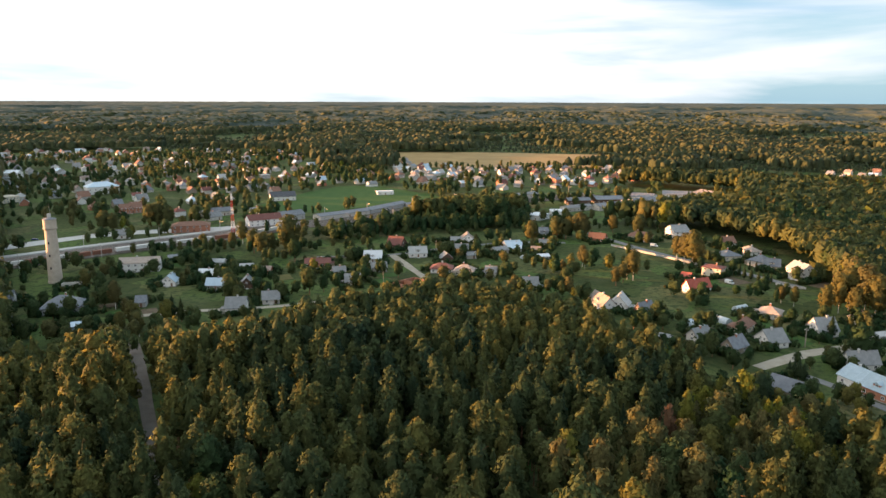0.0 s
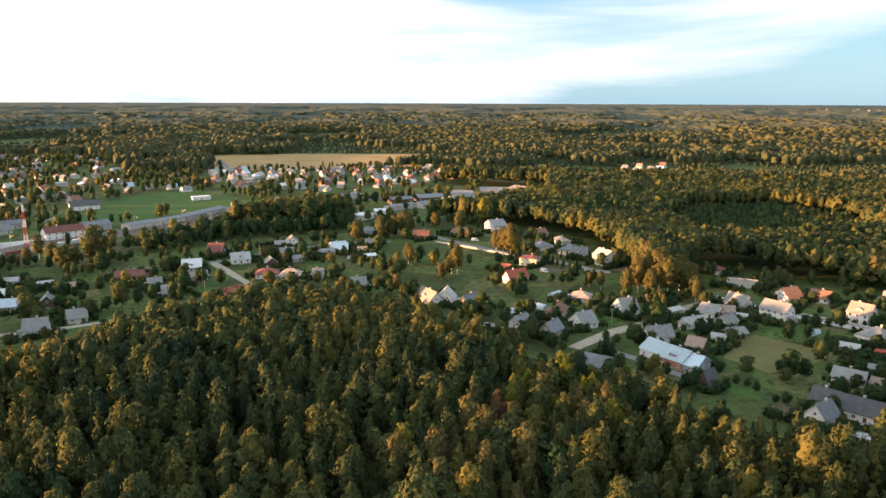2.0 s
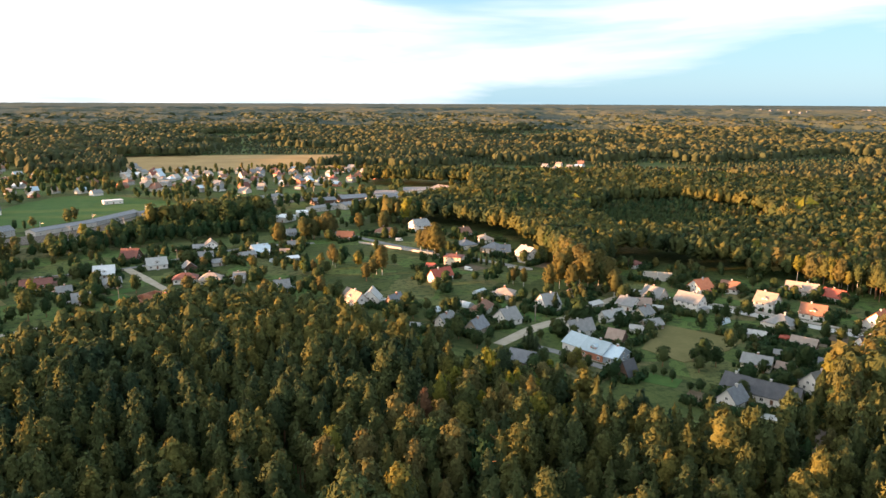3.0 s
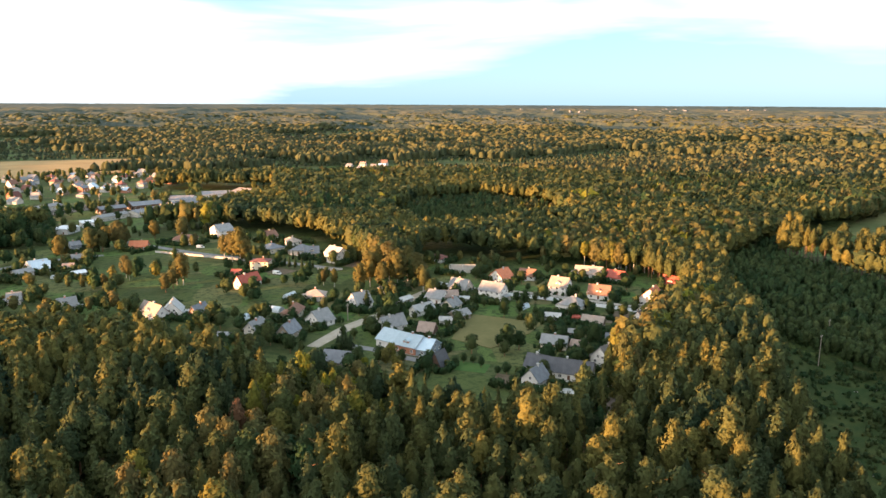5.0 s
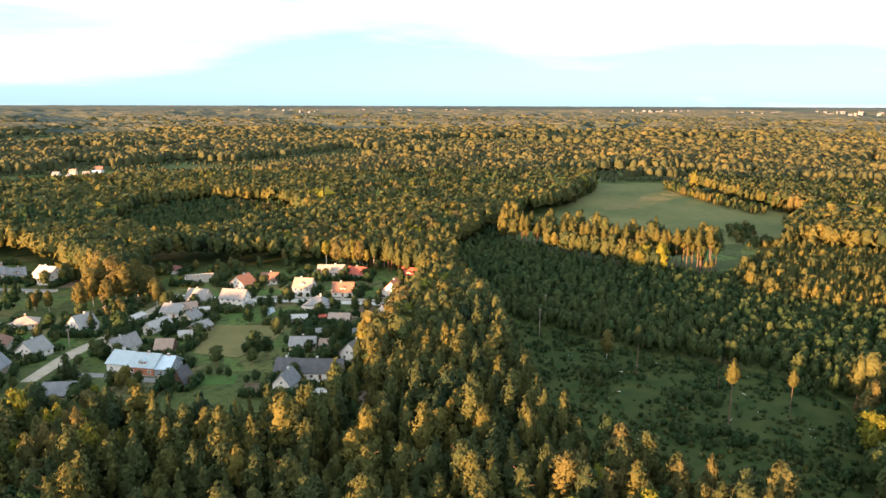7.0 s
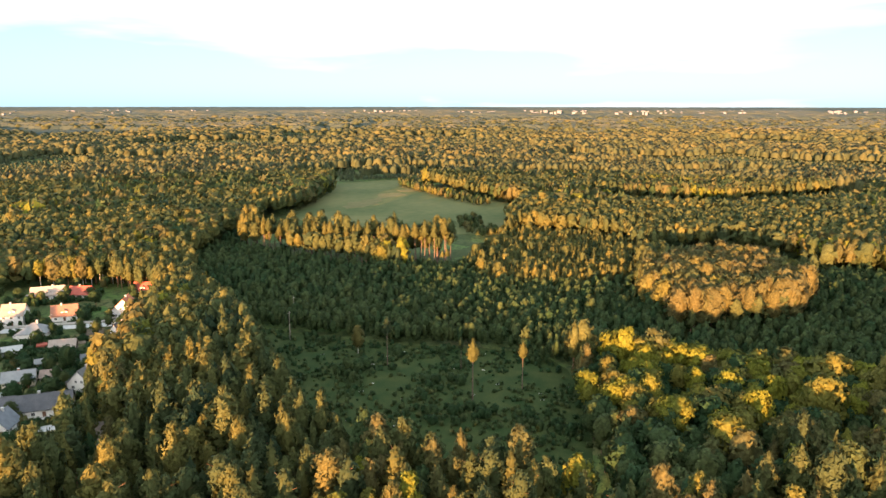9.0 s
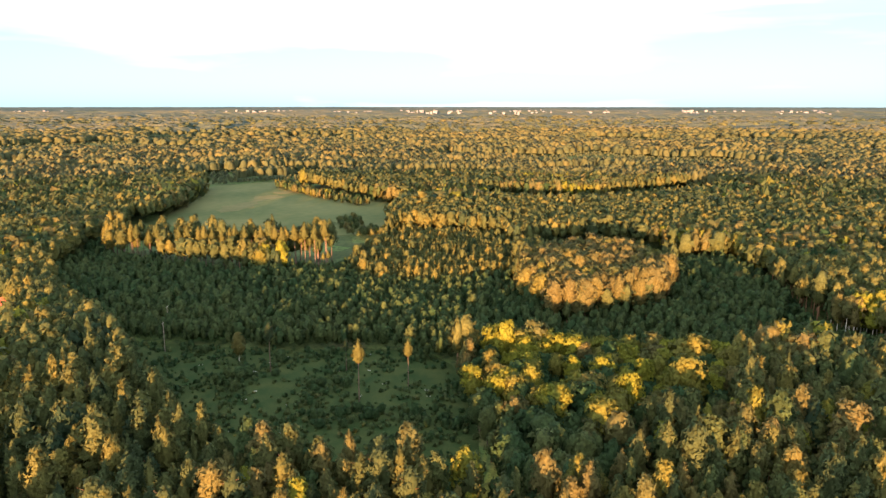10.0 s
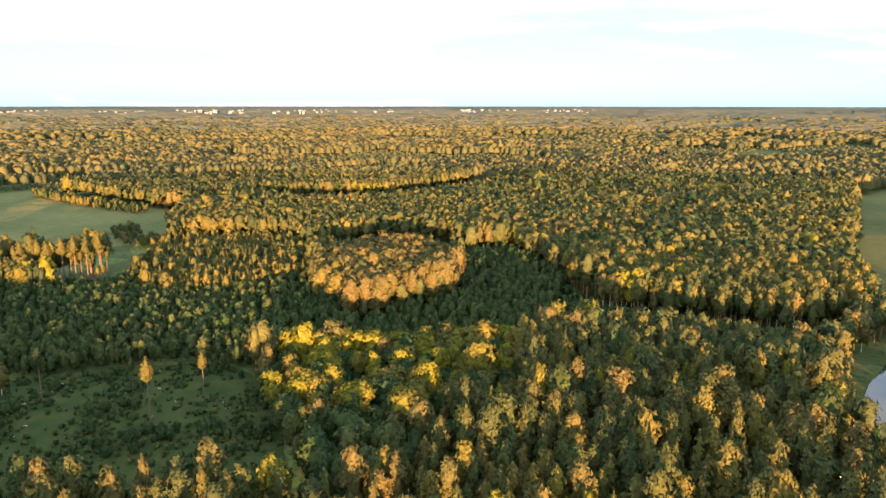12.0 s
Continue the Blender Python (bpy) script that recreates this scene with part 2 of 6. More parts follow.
PLINTH = rough_mat("stone_plinth", (0.26, 0.25, 0.24), (0.36, 0.35, 0.33), 1.5)
CHIMNEY = rough_mat("chimney_brick", (0.30, 0.13, 0.085), (0.42, 0.20, 0.13), 2.5)
FILM = rough_mat("milky_plastic_film", (0.36, 0.42, 0.46), (0.50, 0.56, 0.60), 0.8, 0.35)
WALLS = {
    "white": rough_mat("white_plaster", (0.66, 0.64, 0.61), (0.80, 0.78, 0.75), 0.5, rand=0.06),
    "cream": rough_mat("cream_plaster", (0.60, 0.53, 0.40), (0.72, 0.64, 0.50), 0.5, rand=0.06),
    "plaster": rough_mat("grey_beige_plaster", (0.44, 0.41, 0.37), (0.56, 0.53, 0.48), 0.5, rand=0.1),
    "grey": rough_mat("grey_render", (0.30, 0.30, 0.29), (0.42, 0.41, 0.40), 0.5, rand=0.12),
    "wood": rough_mat("weathered_boards", (0.24, 0.19, 0.145), (0.36, 0.30, 0.23), 0.8, wave=1.2, rand=0.15),
    "brick": rough_mat("red_brickwork", (0.30, 0.12, 0.075), (0.44, 0.20, 0.12), 1.2, rand=0.15),
    "brownwall": rough_mat("dark_brown_boards", (0.085, 0.05, 0.035), (0.14, 0.085, 0.06), 0.8, wave=1.2, rand=0.15),
    "slate": rough_mat("blue_grey_boards", (0.22, 0.27, 0.32), (0.32, 0.37, 0.42), 0.8, wave=1.0, rand=0.1),
}
ROOFS = {k: rough_mat(k + "_roofing", a, b, 0.6, r, 0.5, wave=1.6, rand=0.12) for k, a, b, r in (
    ("darkred", (0.15, 0.055, 0.045), (0.22, 0.085, 0.065), 0.8), ("orange", (0.50, 0.15, 0.07), (0.62, 0.22, 0.11), 0.8),
    ("grey", (0.21, 0.212, 0.215), (0.30, 0.30, 0.295), 0.85), ("brown", (0.20, 0.10, 0.07), (0.28, 0.15, 0.10), 0.85),
    ("brownish", (0.26, 0.19, 0.155), (0.36, 0.27, 0.22), 0.85), ("pale", (0.36, 0.36, 0.35), (0.48, 0.475, 0.46), 0.8),
    ("tan", (0.31, 0.25, 0.21), (0.42, 0.34, 0.285), 0.85), ("red", (0.38, 0.085, 0.055), (0.48, 0.12, 0.08), 0.8),
    ("dark", (0.06, 0.062, 0.07), (0.10, 0.10, 0.11), 0.7), ("slate", (0.15, 0.16, 0.18), (0.23, 0.24, 0.26), 0.75),
    ("blue", (0.36, 0.46, 0.52), (0.46, 0.56, 0.62), 0.45), ("lightblue", (0.42, 0.54, 0.64), (0.54, 0.65, 0.73), 0.45),
    ("white", (0.66, 0.68, 0.71), (0.78, 0.80, 0.82), 0.5), ("cream", (0.5, 0.44, 0.34), (0.6, 0.53, 0.42), 0.8))}


def glass_mat():
    m, n, l, p = nodes_of("window_glass")
    p.inputs["Base Color"].default_value = (0.02, 0.025, 0.03, 1)
    p.inputs["Roughness"].default_value = 0.06
    return m


def water_mat():
    m, n, l, p = nodes_of("river_water")
    p.inputs["Base Color"].default_value = (0.03, 0.035, 0.03, 1)
    p.inputs["Roughness"].default_value = 0.04
    t = n.new("ShaderNodeTexNoise")
    t.inputs["Scale"].default_value = 0.6
    co = n.new("ShaderNodeTexCoord")
    l.new(co.outputs["Object"], t.inputs[0])
    bp = n.new("ShaderNodeBump")
    bp.inputs["Strength"].default_value, bp.inputs["Distance"].default_value = 0.05, 0.1
    l.new(t.outputs[0], bp.inputs["Height"])
    l.new(bp.outputs[0], p.inputs["Normal"])
    return m


GLASS, WATER = glass_mat(), water_mat()


# ---- mesh helpers ----
def array_mesh(name, verts, quads, material, tint=None, smooth=False, tuft=None):
    """A mesh from arrays: verts (n, 3), faces (m, k)."""
    me = bpy.data.meshes.new(name)
    verts = np.ascontiguousarray(verts, dtype=np.float32)
    quads = np.ascontiguousarray(quads, dtype=np.int32)
    m, k = quads.shape
    me.vertices.add(len(verts))
    me.vertices.foreach_set("co", verts.ravel())
    me.loops.add(m * k)
    me.loops.foreach_set("vertex_index", quads.ravel())
    me.polygons.add(m)
    me.polygons.foreach_set("loop_start", np.arange(0, m * k, k, dtype=np.int32))
    me.polygons.foreach_set("use_smooth", np.full(m, smooth))
    if tint is not None:
        me.attributes.new("tint", "FLOAT", "POINT").data.foreach_set("value", np.ascontiguousarray(tint, dtype=np.float32))
    if tuft is not None:
        me.attributes.new("tuft", "FLOAT_VECTOR", "POINT").data.foreach_set("vector", np.ascontiguousarray(tuft, dtype=np.float32).ravel())
    me.update(calc_edges=True)
    me.materials.append(material)
    return me


def box(bm, x0, y0, z0, x1, y1, z1):
    v = [bm.verts.new(c) for c in ((x0, y0, z0), (x1, y0, z0), (x1, y1, z0), (x0, y1, z0), (x0, y0, z1), (x1, y0, z1), (x1, y1, z1), (x0, y1, z1))]
    for f in ((0, 3, 2, 1), (4, 5, 6, 7), (0, 1, 5, 4), (1, 2, 6, 5), (2, 3, 7, 6), (3, 0, 4, 7)):
        bm.faces.new([v[i] for i in f])


def prism(bm, outline, a, b, axis):
    """Pull a flat outline of (u, z) along x or y from a to b."""
    put = (lambda s, u, z: (s, u, z)) if axis == "x" else (lambda s, u, z: (u, s, z))
    lo = [bm.verts.new(put(a, u, z)) for u, z in outline]
    hi = [bm.verts.new(put(b, u, z)) for u, z in outline]
    k = len(outline)
    bm.faces.new(lo)
    bm.faces.new(hi[::-1])
    for i in range(k):
        bm.faces.new((lo[i], hi[i], hi[(i + 1) % k], lo[(i + 1) % k]))


def tube(bm, p, q, r0, r1, sides=6):
    p, q = Vector(p), Vector(q)
    a = (q - p).to_track_quat("Z", "Y").to_matrix()
    ring = [Vector((math.cos(6.2832 * i / sides), math.sin(6.2832 * i / sides), 0)) for i in range(sides)]
    lo, hi = [bm.verts.new(p + a @ (c * r0)) for c in ring], [bm.verts.new(q + a @ (c * r1)) for c in ring]
    for i in range(sides):
        bm.faces.new((lo[i], lo[(i + 1) % sides], hi[(i + 1) % sides], hi[i]))
    bm.faces.new(lo[::-1])
    bm.faces.new(hi)


def finish(name, bm, material):
    bmesh.ops.recalc_face_normals(bm, faces=bm.faces)
    me = bpy.data.meshes.new(name)
    bm.to_mesh(me)
    bm.free()
    me.materials.append(material)
    return me


def part(name, bm, material, parent, label=""):
    ob = new(name, finish(name, bm, material) if isinstance(bm, bmesh.types.BMesh) else bm)
    ob.parent = parent
    return tagged(ob, label)


def smooth_line(pts, step=8.0):
    """Points along a curve through pts."""
    p = [Vector((*q[:2], 0)) for q in pts]
    p = [2 * p[0] - p[1]] + p + [2 * p[-1] - p[-2]]
    out = []
    for a, b, c, d in zip(p, p[1:], p[2:], p[3:]):
        k = max(1, int((c - b).length / step))
        for i in range(k):
            t = i / k
            out.append(0.5 * ((2 * b) + (c - a) * t + (2 * a - 5 * b + 4 * c - d) * t * t + (3 * b - a - 3 * c + d) * t ** 3))
    return out + [p[-2]]


def strip(name, pts, width, top, material, label, category, kind="structure", wob=0.0, shift=0.0):
    """A slightly raised band along a line: a road, a track bed, a rail."""
    line = smooth_line(pts)
    bm = bmesh.new()
    rows = []
    for i, q in enumerate(line):
        d = (line[min(i + 1, len(line) - 1)] - line[max(i - 1, 0)]).normalized()
        s = Vector((-d.y, d.x, 0))
        w = width / 2 * (1 + wob * noise.noise(q * 0.05))
        rows.append([bm.verts.new((*(q + s * (shift + k))[:2], z)) for k, z in ((-w - 0.1, -0.3), (-w, top), (w, top), (w + 0.1, -0.3))])
    for a, b in zip(rows, rows[1:]):
        for i in range(3):
            bm.faces.new((a[i], a[i + 1], b[i + 1], b[i]))
    bm.faces.new(rows[0])
    bm.faces.new(rows[-1][::-1])
    return tagged(new(name, finish(name, bm, material)), label, category, kind=kind)


def patch(name, pts, top, material, label, category):
    """A flat field with a soft, uneven rim."""
    line = smooth_line(list(pts) + [pts[0]], 15)[:-1]
    bm = bmesh.new()
    rim = [bm.verts.new((q.x + 4 * noise.noise(q * 0.03), q.y + 4 * noise.noise(q * 0.03 + Vector((9, 0, 0))), top)) for q in line]
    low = [bm.verts.new((v.co.x, v.co.y, -0.3)) for v in rim]
    bm.faces.new(rim)
    for i in range(len(rim)):
        j = (i + 1) % len(rim)
        bm.faces.new((rim[i], low[i], low[j], rim[j]))
    bmesh.ops.triangulate(bm, faces=bm.faces)
    return tagged(new(name, finish(name, bm, material)), label, category, kind="structure")


# ---- plan: open places in the forest, in metres ----
VILLAGE = [(-150, 231), (-129, 247), (-119, 266), (-94, 251), (-72, 261), (-53, 290), (-8, 313), (29, 308), (57, 289), (70, 254), (79, 235), (91, 216), (100, 203), (112, 186), (116, 169), (131, 151), (149, 139), (160, 138), (190, 159), (217, 168), (232, 177), (262, 195), (279, 196), (319, 219), (321, 226), (334, 260), (320, 300), (290, 330), (276, 372), (252, 376), (237, 352), (203, 333), (209, 365), (216, 389), (225, 461), (212, 505), (201, 533), (186, 539), (165, 566), (135, 583), (116, 611), (48, 600), (8, 575), (-38, 569), (-97, 543), (-146, 497), (-200, 464), (-261, 410)]
TOWN = [(-261, 410), (-200, 464), (-146, 497), (-97, 543), (-38, 569), (28, 613), (57, 614), (106, 583), (175, 595), (265, 640), (323, 771), (212, 846), (145, 844), (131, 938), (172, 1056), (316, 1156), (-69, 1376), (-69, 1047), (-184, 1043), (-251, 1311), (-424, 1405), (-654, 1426), (-818, 1327)]
WHEAT = [(-89, 1214), (-20, 1083), (125, 1079), (238, 1090), (321, 1177), (357, 1309), (126, 1382), (-101, 1386)]
PARK = [(-173, 651), (-171, 707), (-141, 793), (-109, 837), (-54, 811), (-2, 740), (-13, 707), (-71, 671), (-113, 635)]
RAIL = [(-270, 425), (-222, 471), (-161, 523), (-128, 562), (-87, 593), (-2, 672), (66, 713), (163, 767)]
CLEAR = [(285, 163), (280, 127), (276, 79), (278, 31), (261, 5), (182, -6), (161, 1), (166, 13), (166, 27), (169, 42), (175, 59), (171, 73), (180, 80), (216, 104), (245, 130)]
MEADOW = [(777, 301), (864, 324), (890, 302), (931, 251), (846, 200), (771, 137), (696, 67), (564, 67), (539, 108), (549, 162), (590, 264)]
YOUNG = [(274, 159), (381, 242), (486, 264), (418, 188), (397, 114), (468, 94), (424, 49), (410, -24), (330, -26), (301, -45), (264, -4), (271, 30), (269, 77), (273, 124)]
MIDYOUNG = [(447, 90), (535, 56), (530, 6), (519, -22), (457, -34), (392, -26), (372, 12), (375, 54)]
GROVE = [(341, -28), (310, -38), (319, -61), (334, -90), (378, -109), (364, -101), (417, -93), (418, -58), (383, -29)]
GAP = [(393, -114), (448, -135), (450, -164), (395, -167), (329, -156), (236, -102), (249, -93), (260, -59), (263, -9), (249, 0), (339, -8), (386, -28), (308, -38), (329, -89)]
OAKS = [(227, 6), (263, -9), (260, -59), (252, -95), (213, -90), (196, -64), (184, -40), (197, -10)]
SHADEWOOD = [(239, -2), (227, -31), (198, -51), (166, -49), (161, -5), (195, -1)]
THICKET = [(225, 6), (216, -12), (190, -35), (184, -56), (165, -41), (155, -22), (149, -11), (169, 1)]
BANK = [(190, -196), (220, -228), (240, -280), (128, -172), (143, -158)]
STRIP = [(429, 230), (426, 176), (415, 119), (408, 81), (489, 65), (565, 65), (565, 114), (576, 170), (606, 271), (554, 285)]
ROWWOOD = [(432, 234), (428, 177), (417, 119), (409, 82), (443, 87), (451, 129), (462, 190), (466, 249)]
BELT = [(-92, 509), (-62, 539), (-38, 575), (-2, 641), (55, 708), (77, 614), (66, 558), (7, 540), (-35, 525), (-73, 495)]
RIVER = [(222, -258), (208, -233), (195, -213), (175, -192), (164, -184), (168, -202)]
MEADOW2 = [(714, -778), (639, -629), (323, -329), (265, -285), (234, -271)]
YOUNG2 = [(325, 526), (393, 583), (461, 578), (485, 493), (426, 405), (342, 395), (292, 425)]
FIELDSIDE = [(-77, 1055), (275, 1050), (300, 1010), (212, 846), (71, 790), (-66, 897)]
HAMLET = [(443, 842), (575, 926), (637, 1019), (523, 968)]
GLADE = [(731, 15), (766, -22), (772, -58), (768, -112), (782, -159), (822, -223), (905, -310), (860, -300), (735, -243), (668, -126), (655, -88), (660, -18)]
MEADOWBELT = [(863, 236), (817, 205), (775, 171), (733, 136), (706, 112)]
MEADOWBUSH = [(599, 107), (565, 97), (545, 87), (533, 77), (543, 68), (567, 55)]
RIDE = [(391, -174), (340, -161), (308, -162), (287, -178), (269, -196), (246, -223), (256, -265), (228, -238), (214, -195), (235, -170), (253, -130), (256, -106), (329, -150)]
BACKGAP = [(440, -25), (470, -20), (482, -24), (490, -55), (494, -105), (480, -118), (474, -130), (440, -140), (405, -112), (425, -95), (426, -55)]
DIRT = [(-70, 166), (-90, 205), (-118, 263), (-132, 289)]
LANE1 = [(121, 258), (134, 266), (148, 274), (166, 281), (185, 290), (206, 303), (227, 312)]
LANE2 = [(222, 325), (231, 302), (239, 280), (252, 260), (263, 238), (276, 211), (280, 195)]
LANE3 = [(-81, 450), (-35, 458), (-5, 476), (47, 501), (88, 501)]
LANE4 = [(-33, 458), (-22, 429), (-11, 400), (-4, 383)]
LANE5 = [(99, 572), (123, 512), (143, 468), (175, 416), (197, 377)]
LANE6 = [(-146, 320), (-123, 329), (-89, 336), (-63, 346)]
LANE7 = [(182, 151), (164, 136), (146, 121)]
DRIVE = [(134, 251), (140, 241), (144, 229), (148, 220)]
YARD = [(172, 168), (176, 167), (179, 162), (181, 158), (175, 160), (171, 164)]
ROADT = [(-301, 475), (-248, 528), (-171, 554), (-132, 581)]
ROADR = [(191, 293), (161, 277)]
LAWN = [(176, 233), (198, 252), (205, 255), (221, 230), (206, 220), (190, 216), (179, 215)]


def inside(pts, x, y):
    """Which of the points x, y lie in the outline pts."""
    hit = np.zeros(len(x), bool)
    px, py = np.array(pts, float).T
    for i in range(len(px)):
        x0, y0, x1, y1 = px[i - 1], py[i - 1], px[i], py[i]
        if y0 == y1:
            continue
        c = ((y0 > y) != (y1 > y)) & (x < (x1 - x0) * (y - y0) / (y1 - y0) + x0)
        hit ^= c
    return hit


def rise(r):
    """The far country climbs very slightly towards the skyline."""
    return 66.0 * np.clip((r - 1800) / 3000, 0, 1) ** 1.5


def make_ground():
    rows = np.concatenate([[0.5], np.geomspace(30, 4850, 60)])
    cols = np.linspace(0, 2 * np.pi, 145)[:-1]
    r, a = np.meshgrid(rows, cols, indexing="ij")
    v = np.stack([r * np.cos(a), r * np.sin(a), rise(r)], -1).reshape(-1, 3)
    nc = len(cols)
    i, j = np.meshgrid(np.arange(len(rows) - 1), np.arange(nc), indexing="ij")
    q = np.stack([i * nc + j, (i + 1) * nc + j, (i + 1) * nc + (j + 1) % nc, i * nc + (j + 1) % nc], -1).reshape(-1, 4)
    q = np.vstack([q, [[nc - 4 * k - 1 - m for m in (0, 1, 2, 3)] for k in range(1)]])
    tagged(new("ground", array_mesh("ground", v, q, GRASS, smooth=True)), "rough green grassland that reaches to the skyline", "ground", kind="structure")


make_ground()


# ---- trees ----
HABIT = {  # foot of the crown, widest reach
    "pine": (0.36, 0.172), "roundpine": (0.46, 0.19), "spruce": (0.14, 0.19), "broad": (0.28, 0.29), "oak": (0.40, 0.26), "highbirch": (0.46, 0.17),
    "birch": (0.28, 0.20), "tallpine": (0.66, 0.12), "bush": (0.0, 0.5)}


def envelope(kind, h):
    """How far the crown reaches at the height h."""
    foot, reach = HABIT[kind]
    k = np.clip((h - foot) / (1 - foot), 0, 1)
    if kind in ("pine", "tallpine"):
        return reach * np.clip(1 - k ** 1.35, 0, 1) ** 0.95 * np.clip(k * 5 + 0.35, 0, 1) * 1.12 + 0.006
    if kind == "roundpine":
        return reach * np.clip(1 - k ** 2.1, 0, 1) ** 0.64 * np.clip(k * 4 + 0.4, 0, 1)
    if kind == "spruce":
        return reach * (1.02 - k) * np.clip(k * 8 + 0.4, 0, 1)
    return reach * np.sqrt(np.clip(1 - ((k - 0.45) / 0.56) ** 2, 0.01, 1))


def crown_shape(kind, n, seed, boughs=30):
    """One crown of height 1: n leafy tufts held out on boughs round a dim core. Returns vertices, faces and how the leaves lean."""
    rng = np.random.default_rng(seed)
    foot, reach = HABIT[kind]
    conifer = kind in ("pine", "roundpine", "spruce", "tallpine")
    mid = np.array([0, 0, foot + 0.40 * (1 - foot)])
    skin = 2 * np.pi * envelope(kind, np.linspace(foot, 1, 20)).mean() * (1 - foot)
    size = 1.1 * math.sqrt(skin / boughs / np.pi)
    # where the boughs sit: more of them where the crown is wide
    levels = np.linspace(foot, 0.985, 60)
    share = np.cumsum(envelope(kind, levels) + 0.16 * reach)
    h = np.interp((np.arange(boughs) + rng.uniform(0.1, 0.9, boughs)) / boughs, share / share[-1], levels)
    turn = np.arange(boughs) * 2.4 + rng.uniform(-0.6, 0.6, boughs)
    env = envelope(kind, h)
    r = np.minimum(size * rng.uniform(0.75, 1.2, boughs), env * 0.8 + 0.02)
    out = np.maximum(env - 0.62 * r, 0.1 * env) * rng.uniform(0.78, 1.1, boughs)
    mids = np.stack([out * np.cos(turn), out * np.sin(turn), np.minimum(h, 0.99 - 0.5 * r)], -1)
    squash = np.array([1, 1, 0.62 if conifer else 0.85])
    axis = (mids - mid) * np.array([1, 1, 0.45 if conifer else 0.8])
    axis /= np.linalg.norm(axis, axis=1)[:, None] + 1e-6
    # the tufts: ragged little triangles on the outer side of each bough, tips outward and up
    which = np.arange(n) % boughs if n < 3 * boughs else rng.choice(boughs, n, p=(r * r) / (r * r).sum())
    d = rng.normal(size=(n, 3)) + 0.9 * axis[which] + (0, 0, 0.35)
    d /= np.linalg.norm(d, axis=1)[:, None]
    pos = mids[which] + d * (r[which] * rng.uniform(0.6, 1.1, n))[:, None] * squash
    nrm = d + 0.5 * axis[which] + rng.normal(scale=0.4, size=(n, 3))
    nrm[:, 2] *= 0.55
    nrm /= np.linalg.norm(nrm, axis=1)[:, None]
    tip = axis[which] + (0, 0, 0.7 if conifer else 0.4) + rng.normal(scale=0.7, size=(n, 3))
    u = np.cross(nrm, tip)
    u /= np.linalg.norm(u, axis=1)[:, None] + 1e-6
    w = np.cross(u, nrm)
    s = math.sqrt((1.35 if n > 300 else 0.85 if n > 90 else 0.6) * skin / (1.45 * n))
    q = []
    for a, b in ((-0.7, -0.65), (0.7, -0.65), (0, 1.35)) if conifer else ((-0.85, -0.6), (0.85, -0.6), (0, 1.1)):
        j = rng.uniform(0.6, 1.35, (n, 2)) * s
        q.append(pos + u * (a * j[:, :1]) + w * (b * j[:, 1:]) + nrm * (rng.uniform(-0.25, 0.25, (n, 1)) * s))
    v = np.stack(q, 1).reshape(-1, 3)
    lean = np.repeat((0.35 * d + 1.0 * axis[which] + 0.3 * nrm) * (1, 1, 0.5) + (0, 0, 0.12), 3, axis=0)
    f = np.arange(3 * n).reshape(-1, 3)
    # the leafy mass behind them, lumpy and closed at the top
    sides, rows = (8, 7) if n > 300 else (7, 5) if n > 90 else (6, 4) if n > 30 else (5, 3)
    z = np.linspace(foot + 0.01, 0.93, rows + 1)
    a = np.arange(sides) * 6.2832 / sides + rng.uniform(0, 0.5, (rows + 1, 1))
    cr = (envelope(kind, z) * (0.64 if n > 300 else 0.82))[:, None] * rng.uniform(0.62, 1.22, (rows + 1, sides))
    zz = z[:, None] + rng.uniform(-0.3, 0.3, (rows + 1, sides)) * (z[1] - z[0])
    ring = np.vstack([np.stack([cr * np.cos(a), cr * np.sin(a), zz], -1).reshape(-1, 3), [[0, 0, 0.985]]])
    k = []
    for i in range(rows):
        for j in range(sides):
            p0, p1, p2, p3 = i * sides + j, i * sides + (j + 1) % sides, (i + 1) * sides + (j + 1) % sides, (i + 1) * sides + j
            k += [[p0, p1, p2], [p0, p2, p3]]
    k += [[rows * sides + j, rows * sides + (j + 1) % sides, (rows + 1) * sides] for j in range(sides)]
    back = (ring - mid) / (reach, reach, 1 - foot) * (1, 1, 0.55)
    back /= np.linalg.norm(back, axis=1)[:, None] + 1e-6
    back += rng.normal(scale=0.3, size=back.shape) + (0, 0, 0.08)
    v, f, lean = np.vstack([v, ring]), np.vstack([f, np.array(k) + 3 * n]), np.vstack([lean, back])
    v[:, 2] = np.maximum(v[:, 2], 0.02)
    lean /= np.linalg.norm(lean, axis=1)[:, None] + 1e-6
    return v, f, lean


def trunk_shape(kind, sides=5):
    top = {"tallpine": 0.9, "pine": 0.85, "roundpine": 0.85, "birch": 0.85, "spruce": 0.9, "broad": 0.62, "oak": 0.62, "highbirch": 0.85, "bush": 0.3}[kind]
    r = {"tallpine": 0.011, "pine": 0.012, "roundpine": 0.012, "birch": 0.0095, "spruce": 0.012, "broad": 0.02, "oak": 0.02, "highbirch": 0.0095, "bush": 0.02}[kind]
    a = np.arange(sides) * 6.2832 / sides
    rows = [(0, r * 1.25), (top * 0.5, r * 0.8), (top, r * 0.25)]
    v = np.concatenate([np.stack([k * np.cos(a), k * np.sin(a), np.full(sides, z)], -1) for z, k in rows])
    q = [[i * sides + j, i * sides + (j + 1) % sides, (i + 1) * sides + (j + 1) % sides, (i + 1) * sides + j] for i in (0, 1) for j in range(sides)]
    return v, np.array(q)


